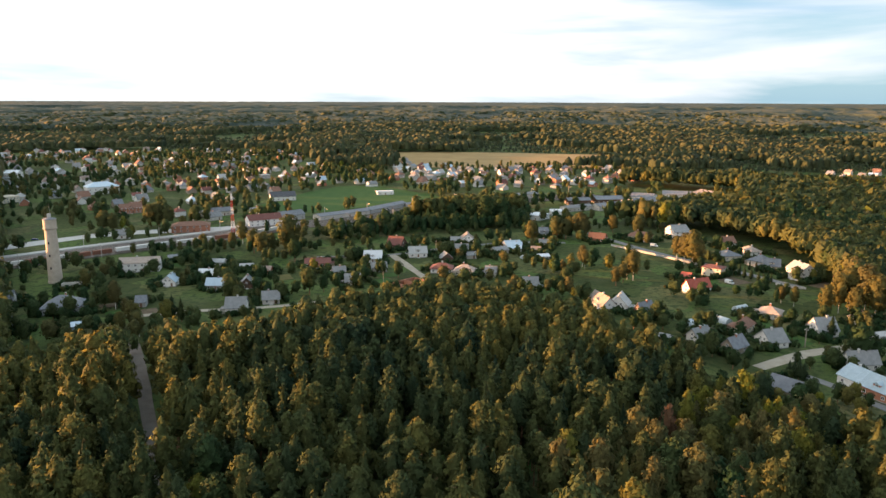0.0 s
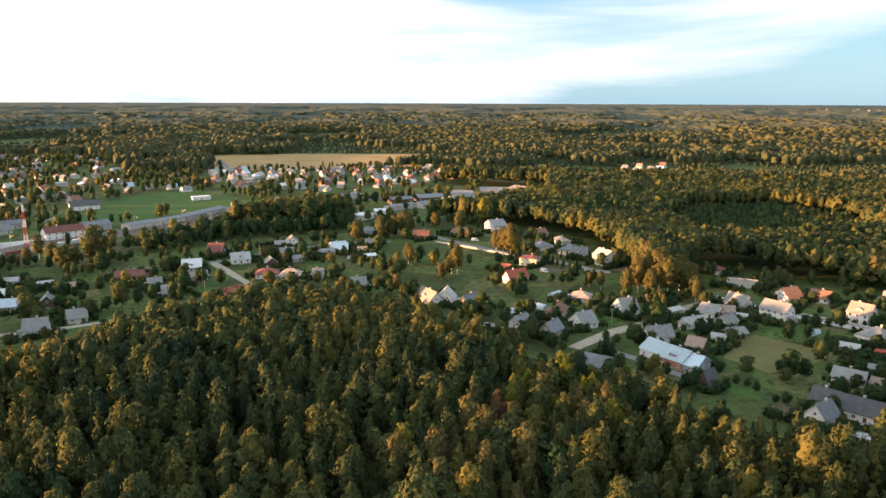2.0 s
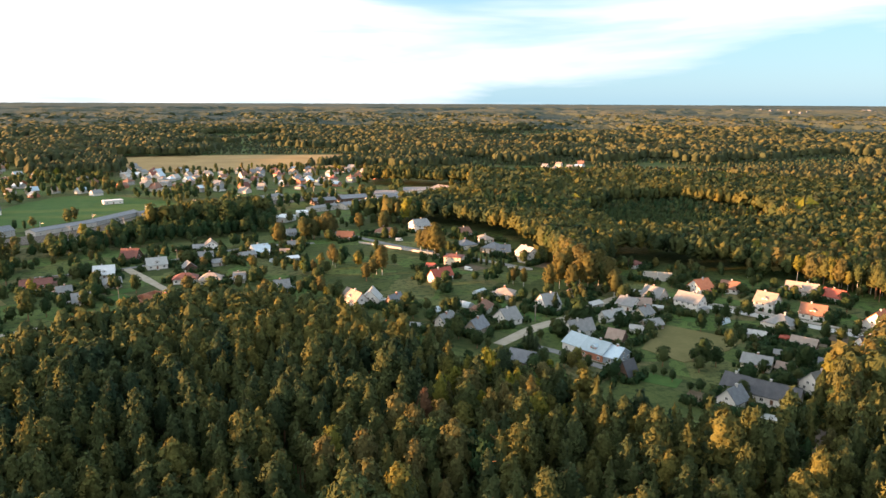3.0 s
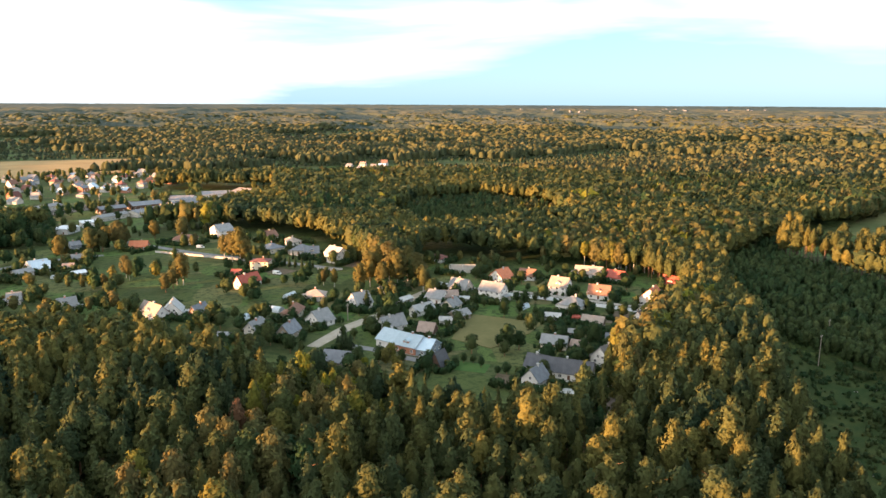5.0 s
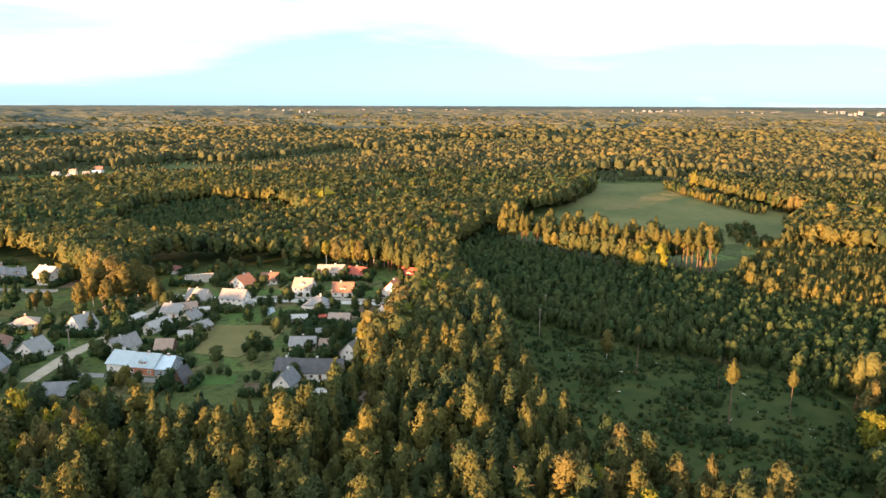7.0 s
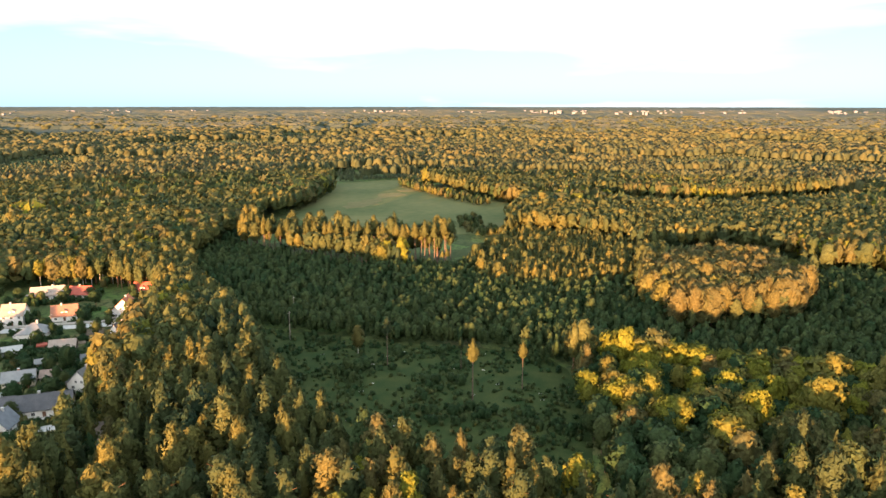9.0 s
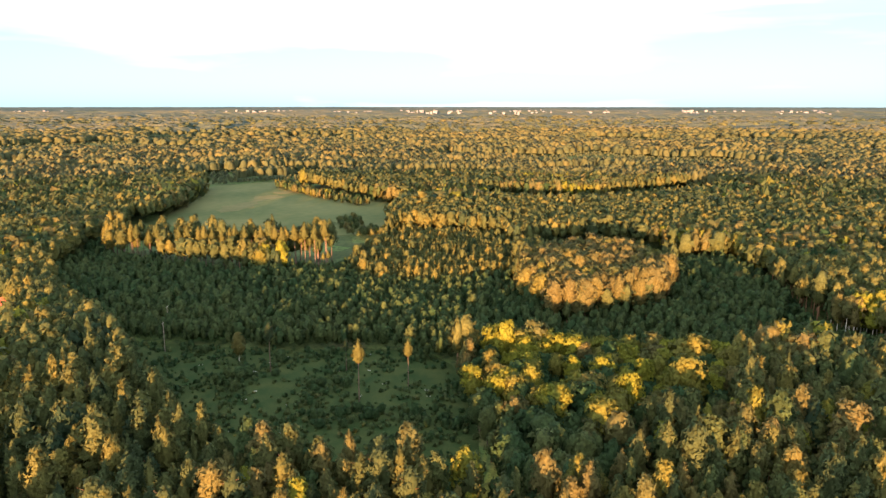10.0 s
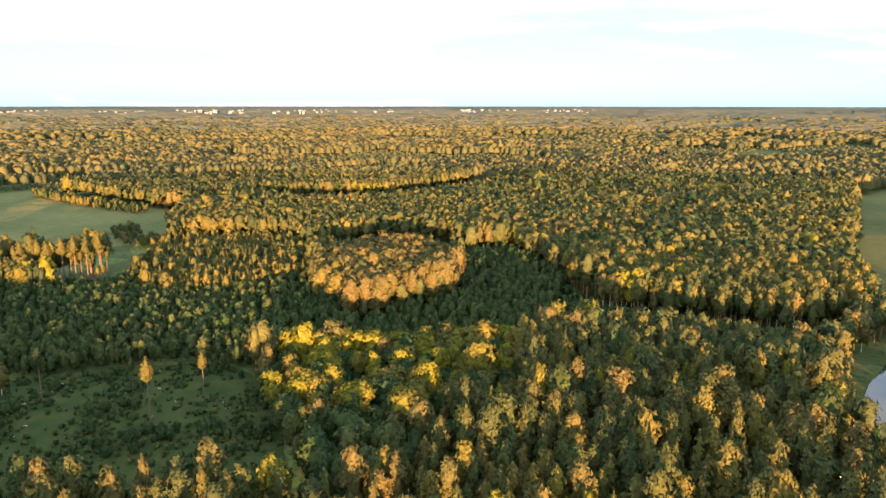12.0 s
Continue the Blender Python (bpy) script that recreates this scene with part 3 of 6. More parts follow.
def limbs_shape(kind, seed):
    """Trunk and a few limbs of one tree, for those that stand alone."""
    rng = np.random.default_rng(seed)
    v, q = trunk_shape(kind, 6)
    vs, qs, k = [v], [q], len(v)
    lo, hi, out = {"pine": (0.5, 0.85, 0.12), "roundpine": (0.5, 0.85, 0.12), "tallpine": (0.66, 0.88, 0.1), "birch": (0.35, 0.8, 0.13), "spruce": (0.3, 0.8, 0.08), "broad": (0.25, 0.6, 0.2), "bush": (0.1, 0.3, 0.3)}[kind]
    for i in range(6):
        z, a = rng.uniform(lo, hi), i * 2.4
        p, e = np.array([0, 0, z]), np.array([out * math.cos(a), out * math.sin(a), z + out * 0.6])
        side = np.array([-math.sin(a), math.cos(a), 0]) * 0.004
        up = np.array([0, 0, 0.005])
        ring = np.array([p + side, p + up, p - side, e + side * 0.3, e + up * 0.3, e - side * 0.3])
        vs.append(ring)
        qs.append(np.array([[0, 1, 4, 3], [1, 2, 5, 4], [2, 0, 3, 5]]) + k)
        k += 6
    return np.concatenate(vs), np.concatenate(qs)


def spread(shapes, x, y, height, girth, rng, base=None):
    """Sets shapes, chosen by chance, at all the places; returns vertices, faces and the index of the place of each vertex."""
    pick = rng.integers(0, len(shapes), len(x))
    turn = rng.uniform(0, 6.283, len(x))
    vs, qs, ids, ns, off = [], [], [], [], 0
    z0 = np.zeros(len(x)) if base is None else base
    for k, (v, q, *soft) in enumerate(shapes):
        i = np.where(pick == k)[0]
        if not len(i):
            continue
        c, s = np.cos(turn[i])[:, None], np.sin(turn[i])[:, None]
        g, h = (girth[i] * height[i])[:, None], height[i][:, None]
        vx = (v[:, 0] * c - v[:, 1] * s) * g + x[i][:, None]
        vy = (v[:, 0] * s + v[:, 1] * c) * g + y[i][:, None]
        vz = v[:, 2] * h + z0[i][:, None]
        vs.append(np.stack([vx, vy, vz], -1).reshape(-1, 3))
        qs.append((q[None] + (np.arange(len(i)) * len(v))[:, None, None] + off).reshape(-1, q.shape[1]))
        ids.append(np.repeat(i, len(v)))
        off += len(i) * len(v)
        if soft:
            e = soft[0]
            ns.append(np.stack([e[:, 0] * c - e[:, 1] * s, e[:, 0] * s + e[:, 1] * c, e[:, 2] + 0 * c], -1).reshape(-1, 3))
    return np.concatenate(vs), np.concatenate(qs), np.concatenate(ids), np.concatenate(ns) if ns else None


def grid_points(spacing, r0, r1, rng, lo=-142.0, hi=40.0, jitter=0.42):
    """Jittered places in a ring sector; lo and hi are bearings, positive to the left of north."""
    g = np.arange(-r1, r1, spacing)
    x, y = [c.ravel() for c in np.meshgrid(g, g)]
    x = x + rng.uniform(-jitter, jitter, len(x)) * spacing
    y = y + rng.uniform(-jitter, jitter, len(y)) * spacing
    r, b = np.hypot(x, y), np.degrees(np.arctan2(-x, y))
    keep = (r >= r0) & (r < r1) & (b > lo) & (b < hi)
    return x[keep], y[keep]


def near_line(pts, x, y, d):
    hit = np.zeros(len(x), bool)
    for q in smooth_line(pts, 4):
        hit |= (x - q.x) ** 2 + (y - q.y) ** 2 < d * d
    return hit


OPEN = (VILLAGE, TOWN, FIELDSIDE, WHEAT, CLEAR, MEADOW, RIVER, MEADOW2, HAMLET, STRIP, BANK)
LOW = (SHADEWOOD, YOUNG, GAP, YOUNG2, GLADE, MIDYOUNG, THICKET, RIDE, BACKGAP)


def is_open(x, y):
    hit = np.zeros(len(x), bool)
    for p in OPEN:
        hit |= inside(p, x, y)
    return hit | near_line(DIRT, x, y, 4.5) | near_line(LANE7, x, y, 2.4)


def is_low(x, y):
    hit = np.zeros(len(x), bool)
    for p in LOW:
        hit |= inside(p, x, y)
    return hit & ~inside(GROVE, x, y) & ~inside(OAKS, x, y)


def patchy(x, y, scale, seed=0.0):
    return np.array([noise.noise(Vector((a * scale, b * scale, seed))) for a, b in zip(x, y)])


def forest(name, label, x, y, clumps, kinds, height, material, trunks=True, trunk_material=None, tint0=0.4, vary=0.23, seed=1, variants=5, boughs=30, even=0.18, wide=1.0, roll=0.12):
    """One stretch of forest: all its crowns, and its trunks where they show."""
    rng = np.random.default_rng(seed)
    h = height * np.clip(rng.normal(0.98, even, len(x)), 0.6, 1.35) * (1 + 0.10 * patchy(x, y, 0.022, 3.5) + roll * patchy(x, y, 0.0065, 6.5))
    tint = np.clip(tint0 + rng.normal(0, vary, len(x)) + 1.7 * vary * patchy(x, y, 0.012, seed + 5), 0, 1)
    girth = rng.uniform(0.82, 1.3, len(x)) * wide
    base = rise(np.hypot(x, y))
    shapes = [crown_shape(k, clumps, seed * 50 + i, boughs) for i, k in enumerate(k for k in kinds for _ in range(max(1, variants // len(kinds))))]
    v, q, ids, soft = spread(shapes, x, y, h, girth, rng, base)
    root = tagged(new(name), label, "forest", kind="stuff")
    crowns = new("crowns", array_mesh("crowns", v, q, material, tint[ids], tuft=soft))
    crowns.parent = root
    if trunks:
        v, q, ids, soft = spread([trunk_shape(kinds[0], 4)], x, y, h, np.ones(len(x)), rng, base)
        t = new("trunks", array_mesh("trunks", v, q, trunk_material or BARK))
        t.parent = root


rng = np.random.default_rng(7)
bare = lambda x, y: ~is_open(x, y)

# near forest
x, y = grid_points(5.5, 128, 250, rng)
k = bare(x, y)
x, y = x[k], y[k]
low = is_low(x, y)
oak = inside(OAKS, x, y)
leafy = (patchy(x, y, 0.015, 3.0) > 0.22 - 0.35 * (x > 120) * (y < 60)) & ~oak & ~low & (rng.random(len(x)) < 0.7)
pine = ~(low | oak | leafy)
single = pine & (np.hypot(x, y) < 172) & (np.degrees(np.arctan2(-x, y)) > -100)
idx = np.where(single)[0]
idx = idx[np.argsort(np.hypot(x[idx], y[idx]))][:290]
single[:] = False
single[idx] = True
SINGLE = list(zip(x[idx], y[idx]))
front = np.hypot(x, y) < 195
for sel, n, m in ((pine & ~single & front, 680, 30), (pine & ~single & ~front, 400, 26)):
    forest("pine_forest", "dense dark green pine forest with golden evening tops", x[sel], y[sel], n, ["pine", "roundpine", "pine", "spruce"], 18.5, PINE, tint0=0.52, seed=m, boughs=m, wide=0.95, variants=12, even=0.19)
forest("mixed_forest", "yellow-green birches and aspens among the pines", x[leafy], y[leafy], 640, ["birch", "birch", "roundpine", "pine"], 17.5, LEAF, tint0=0.62, boughs=30, wide=0.86, trunk_material=BIRCH, seed=2, variants=6)
tall = oak & (rng.random(len(x)) < 0.5)
forest("oak_stand", "broad-leaved trees with bright yellow-green crowns", x[tall], y[tall], 700, ["oak"], 16.5, LEAF, boughs=18, wide=0.95, tint0=0.88, vary=0.1, seed=3, variants=6, even=0.12)
# the shorter half is tinted dark for the unlit trees of the stand
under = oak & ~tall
forest("leafy_thicket", "shorter leafy trees, tinted dark for the unlit part of the stand", x[under], y[under], 460, ["oak", "broad"], 13.5, LEAF, tint0=0.08, vary=0.08, seed=23, variants=4)

# middle distance
x, y = grid_points(5.0, 250, 440, rng)
k = bare(x, y)
x, y = x[k], y[k]
low = is_low(x, y)
grove = inside(GROVE, x, y)
oak = inside(OAKS, x, y)
leafy = (patchy(x, y, 0.012, 3.0) > 0.12) & ~low & ~grove & ~oak & (rng.random(len(x)) < 0.7)
sel = ~(low | leafy | grove | oak)
forest("pine_forest", "tall pine forest behind the houses and the clearing", x[sel], y[sel], 120, ["roundpine", "roundpine", "pine", "highbirch"], 20.0, PINE, boughs=16, wide=0.98, roll=0.18, tint0=0.55, seed=4, variants=12, even=0.09)
forest("mixed_forest", "birches and aspens mixed into the pine forest", x[leafy], y[leafy], 130, ["birch", "broad", "highbirch"], 19.0, LEAF, boughs=16, wide=0.9, roll=0.18, tint0=0.52, trunk_material=BIRCH, seed=5, variants=6, even=0.1)
forest("birch_grove", "round grove of tall leafy trees glowing orange", x[grove], y[grove], 200, ["highbirch", "broad", "highbirch"], 22.0, LEAF, boughs=24, tint0=0.64, vary=0.08, wide=0.95, roll=0.0, trunk_material=OLDBARK, seed=6, variants=6, even=0.08)
# the grove's shaded lower foliage, added as short trees tinted dark
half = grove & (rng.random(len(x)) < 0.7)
forest("leafy_thicket", "lower foliage of the grove, tinted dark for shade", x[half] + 2.0, y[half] + 2.0, 100, ["broad"], 12.5, LEAF, boughs=12, tint0=0.12, vary=0.1, trunks=False, seed=36, variants=4, even=0.15, roll=0.0)
forest("oak_stand", "low broad-leaved trees with bright yellow-green crowns", x[oak], y[oak], 350, ["oak"], 16.0, LEAF, boughs=18, tint0=0.88, seed=7)

# young growth on old clear-cuts
x, y = grid_points(3.7, 140, 640, rng, jitter=0.5)
k = is_low(x, y) & bare(x, y)
x, y = x[k], y[k]
mid = inside(MIDYOUNG, x, y)
thick = (inside(THICKET, x, y) | inside(SHADEWOOD, x, y)) & ~mid
# kept low and tinted dark, so this corner reads as shaded
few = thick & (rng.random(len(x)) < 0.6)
forest("leafy_thicket", "green leafy trees, kept low and tinted dark for the shade", x[few], y[few], 300, ["broad", "birch"], 12.5, LEAF, tint0=0.1, boughs=20, trunk_material=OLDBARK, seed=16, variants=6)
ride = inside(RIDE, x, y) | inside(BACKGAP, x, y)
sel = ~mid & ~thick & ~ride
# shadow's edge put into the tints: low for saplings, higher for young pines
forest("young_growth", "dense green saplings on an old clear-cut, tinted dark for shade", x[sel], y[sel], 34, ["broad", "birch", "broad"], 7.8, LEAF, boughs=10, wide=0.78, trunks=False, tint0=0.14, vary=0.08, seed=8, variants=8, even=0.2)
forest("young_growth", "low dark green scrub along a forest ride", x[ride], y[ride], 14, ["broad", "bush"], 4.2, LEAF, boughs=8, trunks=False, tint0=0.05, vary=0.08, seed=28, variants=4, even=0.3)
forest("young_pines", "young green pines half grown, tinted lighter for the sun", x[mid], y[mid], 80, ["pine", "spruce", "birch"], 10.5, PINE, boughs=12, trunks=False, tint0=0.6, wide=0.95, seed=9, variants=6)

# tall thin pines and birches along the edge of the meadow
x, y = grid_points(4.6, 300, 560, rng, jitter=0.5)
k = inside(ROWWOOD, x, y) & (rng.random(len(x)) < 0.42)
forest("pine_row", "row of tall bare-stemmed pines at the meadow's edge", x[k], y[k], 200, ["tallpine", "tallpine", "highbirch"], 23.0, PINE, boughs=14, wide=0.85, tint0=0.65, trunk_material=OLDBARK, seed=26, variants=6)

# far forest
x, y = grid_points(5.9, 440, 900, rng)
k = bare(x, y) & ~is_low(x, y)
x, y = x[k], y[k]
leafy = patchy(x, y, 0.008, 3.0) > 0.1
near = np.hypot(x, y) < 620
for sel, n, m in ((near, 28, 9), (~near, 10, 7)):
    a, b = sel & ~leafy, sel & leafy
    forest("far_pine_forest", "pine forest stretching away to the plain", x[a], y[a], n, ["roundpine", "roundpine", "highbirch"], 20.5, PINE, trunks=False, tint0=0.54, boughs=m, wide=1.12, roll=0.2, seed=10 + m, variants=9, even=0.06)
    forest("far_mixed_forest", "paler leafy woods stretching away to the plain", x[b], y[b], n, ["broad", "highbirch"], 19.5, LEAF, trunks=False, tint0=0.48, boughs=m, wide=0.95, roll=0.2, seed=11 + m, variants=6, even=0.06)
# saplings on the clear-cut behind the village
x, y = grid_points(4.6, 640, 780, rng, jitter=0.5)
k = inside(YOUNG2, x, y)
forest("young_growth", "light green saplings on a clear-cut behind the village", x[k], y[k], 20, ["broad", "birch", "spruce"], 8.5, LEAF, boughs=8, trunks=False, tint0=0.35, seed=31, variants=6)
# a belt of young trees along the meadow's track, and bushes at its near corner
x, y = grid_points(5.0, 640, 960, rng, jitter=0.5)
k = near_line(MEADOWBELT, x, y, 9)
forest("young_growth", "young leafy trees along the meadow track", x[k], y[k], 28, ["birch", "broad"], 8.5, LEAF, boughs=8, trunks=False, tint0=0.45, seed=33, variants=4, even=0.25)
x, y = grid_points(6.0, 520, 680, rng, jitter=0.5)
k = near_line(MEADOWBUSH, x, y, 10)
forest("meadow_bushes", "round dark green bushes at the meadow's corner", x[k], y[k], 60, ["broad"], 7.0, LEAF, boughs=12, trunks=False, tint0=0.35, seed=34, variants=4, even=0.25)
# low growth in the far glade
x, y = grid_points(8.0, 620, 960, rng, jitter=0.5)
k = inside(GLADE, x, y) & (rng.random(len(x)) < 0.6)
forest("young_growth", "green leafy scrub in a far forest glade", x[k], y[k], 26, ["broad"], 7.5, LEAF, trunks=False, tint0=0.3, boughs=7, seed=29, variants=4, even=0.3)


def lump(seed):
    """A crown seen from very far: a small ragged dome, and how its leaves lean."""
    rg = np.random.default_rng(seed)
    a = np.arange(4) * 1.5708 + rg.uniform(-0.4, 0.4, (2, 4))
    r = np.array([[0.19], [0.15]]) * rg.uniform(0.8, 1.2, (2, 4))
    z = np.array([[0.3], [0.74]]) + rg.uniform(-0.06, 0.06, (2, 4))
    v = np.vstack([np.stack([r * np.cos(a), r * np.sin(a), z], -1).reshape(-1, 3), [[0, 0, 1.0]]])
    q = []
    for j in range(4):
        i = (j + 1) % 4
        q += [[j, i, 4 + i], [j, 4 + i, 4 + j], [4 + j, 4 + i, 8]]
    lean = v * (5, 5, 0) + (0, 0, 0.15) + rg.normal(0, 0.2, v.shape)
    return v, np.array(q), lean / np.linalg.norm(lean, axis=1)[:, None]


def stand_of(x, y):
    """How tall and how pale the stand is at a place; clear-cuts where it is low."""
    return np.array([noise.noise(Vector((u * 0.0028, w * 0.0028, 1.0))) + 0.6 * noise.noise(Vector((u * 0.010, w * 0.010, 2.0))) for u, w in zip(x, y)])


def far_trees():
    rg = np.random.default_rng(21)
    xs, ys, ss = [], [], []
    r = 900.0
    while r < 3500:
        step = r / 104
        a = np.radians(np.arange(-144, 42, math.degrees(step / r)))
        a = a + rg.uniform(-0.45, 0.45, len(a)) * step / r
        rr = r + rg.uniform(-0.5, 0.5, len(a)) * step * 1.2
        xs.append(-rr * np.sin(a))
        ys.append(rr * np.cos(a))
        ss.append(np.full(len(a), step))
        r += step * 1.15
    x, y, s = (np.concatenate(c) for c in (xs, ys, ss))
    stand = stand_of(x, y)
    keep = ~is_open(x, y) & (stand > -0.55)
    x, y, s, stand = x[keep], y[keep], s[keep], stand[keep]
    h = np.where(stand < -0.16, 7.0, np.where(stand > 0.25, 23.5, 19.0)) * rg.uniform(0.92, 1.07, len(x))
    girth = s / 5.9 * rg.uniform(0.8, 1.25, len(x))
    tint = np.clip(0.5 + 0.55 * stand + rg.normal(0, 0.12, len(x)), 0, 1)
    v, q, ids, soft = spread([lump(k) for k in range(6)], x, y, h, girth, rg, rise(np.hypot(x, y)))
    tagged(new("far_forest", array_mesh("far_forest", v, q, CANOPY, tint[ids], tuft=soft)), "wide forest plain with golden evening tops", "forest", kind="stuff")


far_trees()


def far_canopy():
    """The roof of the woods out to the skyline."""
    rg = np.random.default_rng(12)
    cols = np.radians(np.linspace(-146, 44, 520))
    rows = [2450.0]
    while rows[-1] < 4830:
        rows.append(rows[-1] + 11 + (rows[-1] - 2450) * 0.008)
    rows = np.array(rows)
    r, a = np.meshgrid(rows, cols, indexing="ij")
    r = r + rg.uniform(-0.45, 0.45, r.shape) * np.gradient(rows)[:, None]
    a = a + rg.uniform(-0.45, 0.45, a.shape) * (cols[1] - cols[0])
    x, y = -r * np.sin(a), r * np.cos(a)
    stand = stand_of(x.ravel(), y.ravel()).reshape(x.shape)
    h = np.where(stand < -0.16, 5.0, np.where(stand > 0.25, 21.0, 15.0)) + rg.uniform(-2, 2, x.shape)
    h = np.where(r > 4250, 17.0 + rg.uniform(-1, 1, x.shape), h)
    z = h + rise(r)
    z[0] = 0
    v = np.stack([x, y, z], -1).reshape(-1, 3)
    nc = len(cols)
    i, j = np.meshgrid(np.arange(len(rows) - 1), np.arange(nc - 1), indexing="ij")
    q = np.stack([i * nc + j, i * nc + j + 1, (i + 1) * nc + j + 1, (i + 1) * nc + j], -1).reshape(-1, 4)
    tint = np.clip(0.5 + 0.9 * stand + rg.normal(0, 0.1, x.shape), 0, 1).ravel()
    tagged(new("far_woodland", array_mesh("far_woodland", v, q, HAZEWOOD, tint)), "endless woodland up to the skyline, toned blue-green for haze", "forest", kind="stuff")


far_canopy()

# unseen woods added behind the camera, and on the sun side for their shade
x, y = grid_points(14.0, 60, 760, rng, lo=-360, hi=360)
b = np.degrees(np.arctan2(-x, y))
r = np.hypot(x, y)
k = (((b > 40) & (r > 250) & (b < 110)) | ((b < -142) & (r > 200) & (r < 330))) & bare(x, y)
forest("forest_behind", "unseen dark pine forest, added to shade the village", x[k], y[k], 8, ["pine"], 18.0, PINE, boughs=6, trunks=False, tint0=0.3, seed=14)


# ---- single trees ----
def tree_kit(name, kind, clumps, seed, leaf, bark, tint, label, height):
    """One tree with trunk and crown, as a pattern for copies; its parts are of height 1, scaled by the thing."""
    root = new(name)
    v, q = limbs_shape(kind, seed)
    t = new("trunk", array_mesh("trunk", v, q, bark, smooth=True))
    v, q, soft = crown_shape(kind, clumps, seed, 30 if clumps > 500 else 22)
    c = new("crown", array_mesh("crown", v, q, leaf, np.full(len(v), tint), tuft=soft))
    t.parent = c.parent = root
    root.scale = (height, height, height)
    return tagged(root, label, "tree")


def plant(kit, x, y, height, girth=1.0, turn=None):
    turn = random.uniform(0, 360) if turn is None else turn
    own = kit.scale.copy()
    kit.scale = (height * girth, height * girth, height)
    ob = copy_thing(kit, pose(x, y, 0, 0, 0, turn))
    kit.scale = own
    return ob


def retire(kit, x, y):
    """The pattern itself is one of the trees."""
    kit.matrix_basis = pose(x, y, 0) @ Matrix.Diagonal((*kit.scale, 1))


random.seed(5)
kits = [tree_kit("pine_tree", ("pine", "roundpine", "pine", "spruce")[i % 4], 900, 900 + i, PINE, BARK, 0.2 + 0.08 * i, "dark green pine with a golden sunlit top", 20) for i in range(8)]
for kit in kits:
    tagged(kit, group="pines of the near forest")
for i, (px, py) in enumerate(SINGLE[8:]):
    plant(kits[i % 8], px, py, 17.5 * random.uniform(0.72, 1.25), random.uniform(0.95, 1.3))
for kit, (px, py) in zip(kits, SINGLE):
    retire(kit, px, py)


# ---- houses ----
def window_meshes():
    """A white frame with a middle bar, its pane, and a door leaf."""
    xs, zs = (-0.64, -0.52, -0.05, 0.05, 0.52, 0.64), (0.0, 0.12, 1.2, 1.32)
    bm = bmesh.new()
    v = [[bm.verts.new((u, -0.07, z)) for u in xs] for z in zs]
    for j in range(3):
        for i in range(5):
            if not (j == 1 and i in (1, 3)):
                bm.faces.new((v[j][i], v[j][i + 1], v[j + 1][i + 1], v[j + 1][i]))
    grown = bmesh.ops.extrude_face_region(bm, geom=bm.faces[:])
    for g in grown["geom"]:
        if isinstance(g, bmesh.types.BMVert):
            g.co.y = 0.03
    fr = finish("window", bm, WHITE)
    bm = bmesh.new()
    box(bm, -0.54, -0.035, 0.08, 0.54, 0.02, 1.26)
    pane = finish("pane", bm, GLASS)
    bm = bmesh.new()
    box(bm, -0.52, -0.06, 0, 0.52, 0.03, 2.08)
    bmesh.ops.bevel(bm, geom=bm.edges[:], offset=0.02, segments=1, affect="EDGES")
    return fr, pane, finish("door", bm, DOORM)


W_FRAME, W_PANE, DOOR = window_meshes()


def put_window(root, x, y, z, turn, s=1.0, pane=True):
    w = part("window", W_FRAME, None, root)
    w.matrix_basis = pose(x, y, z, 0, 0, turn) @ Matrix.Diagonal((s, 1, s, 1))
    if pane:
        part("pane", W_PANE, None, w)
    return w


FOOT = []


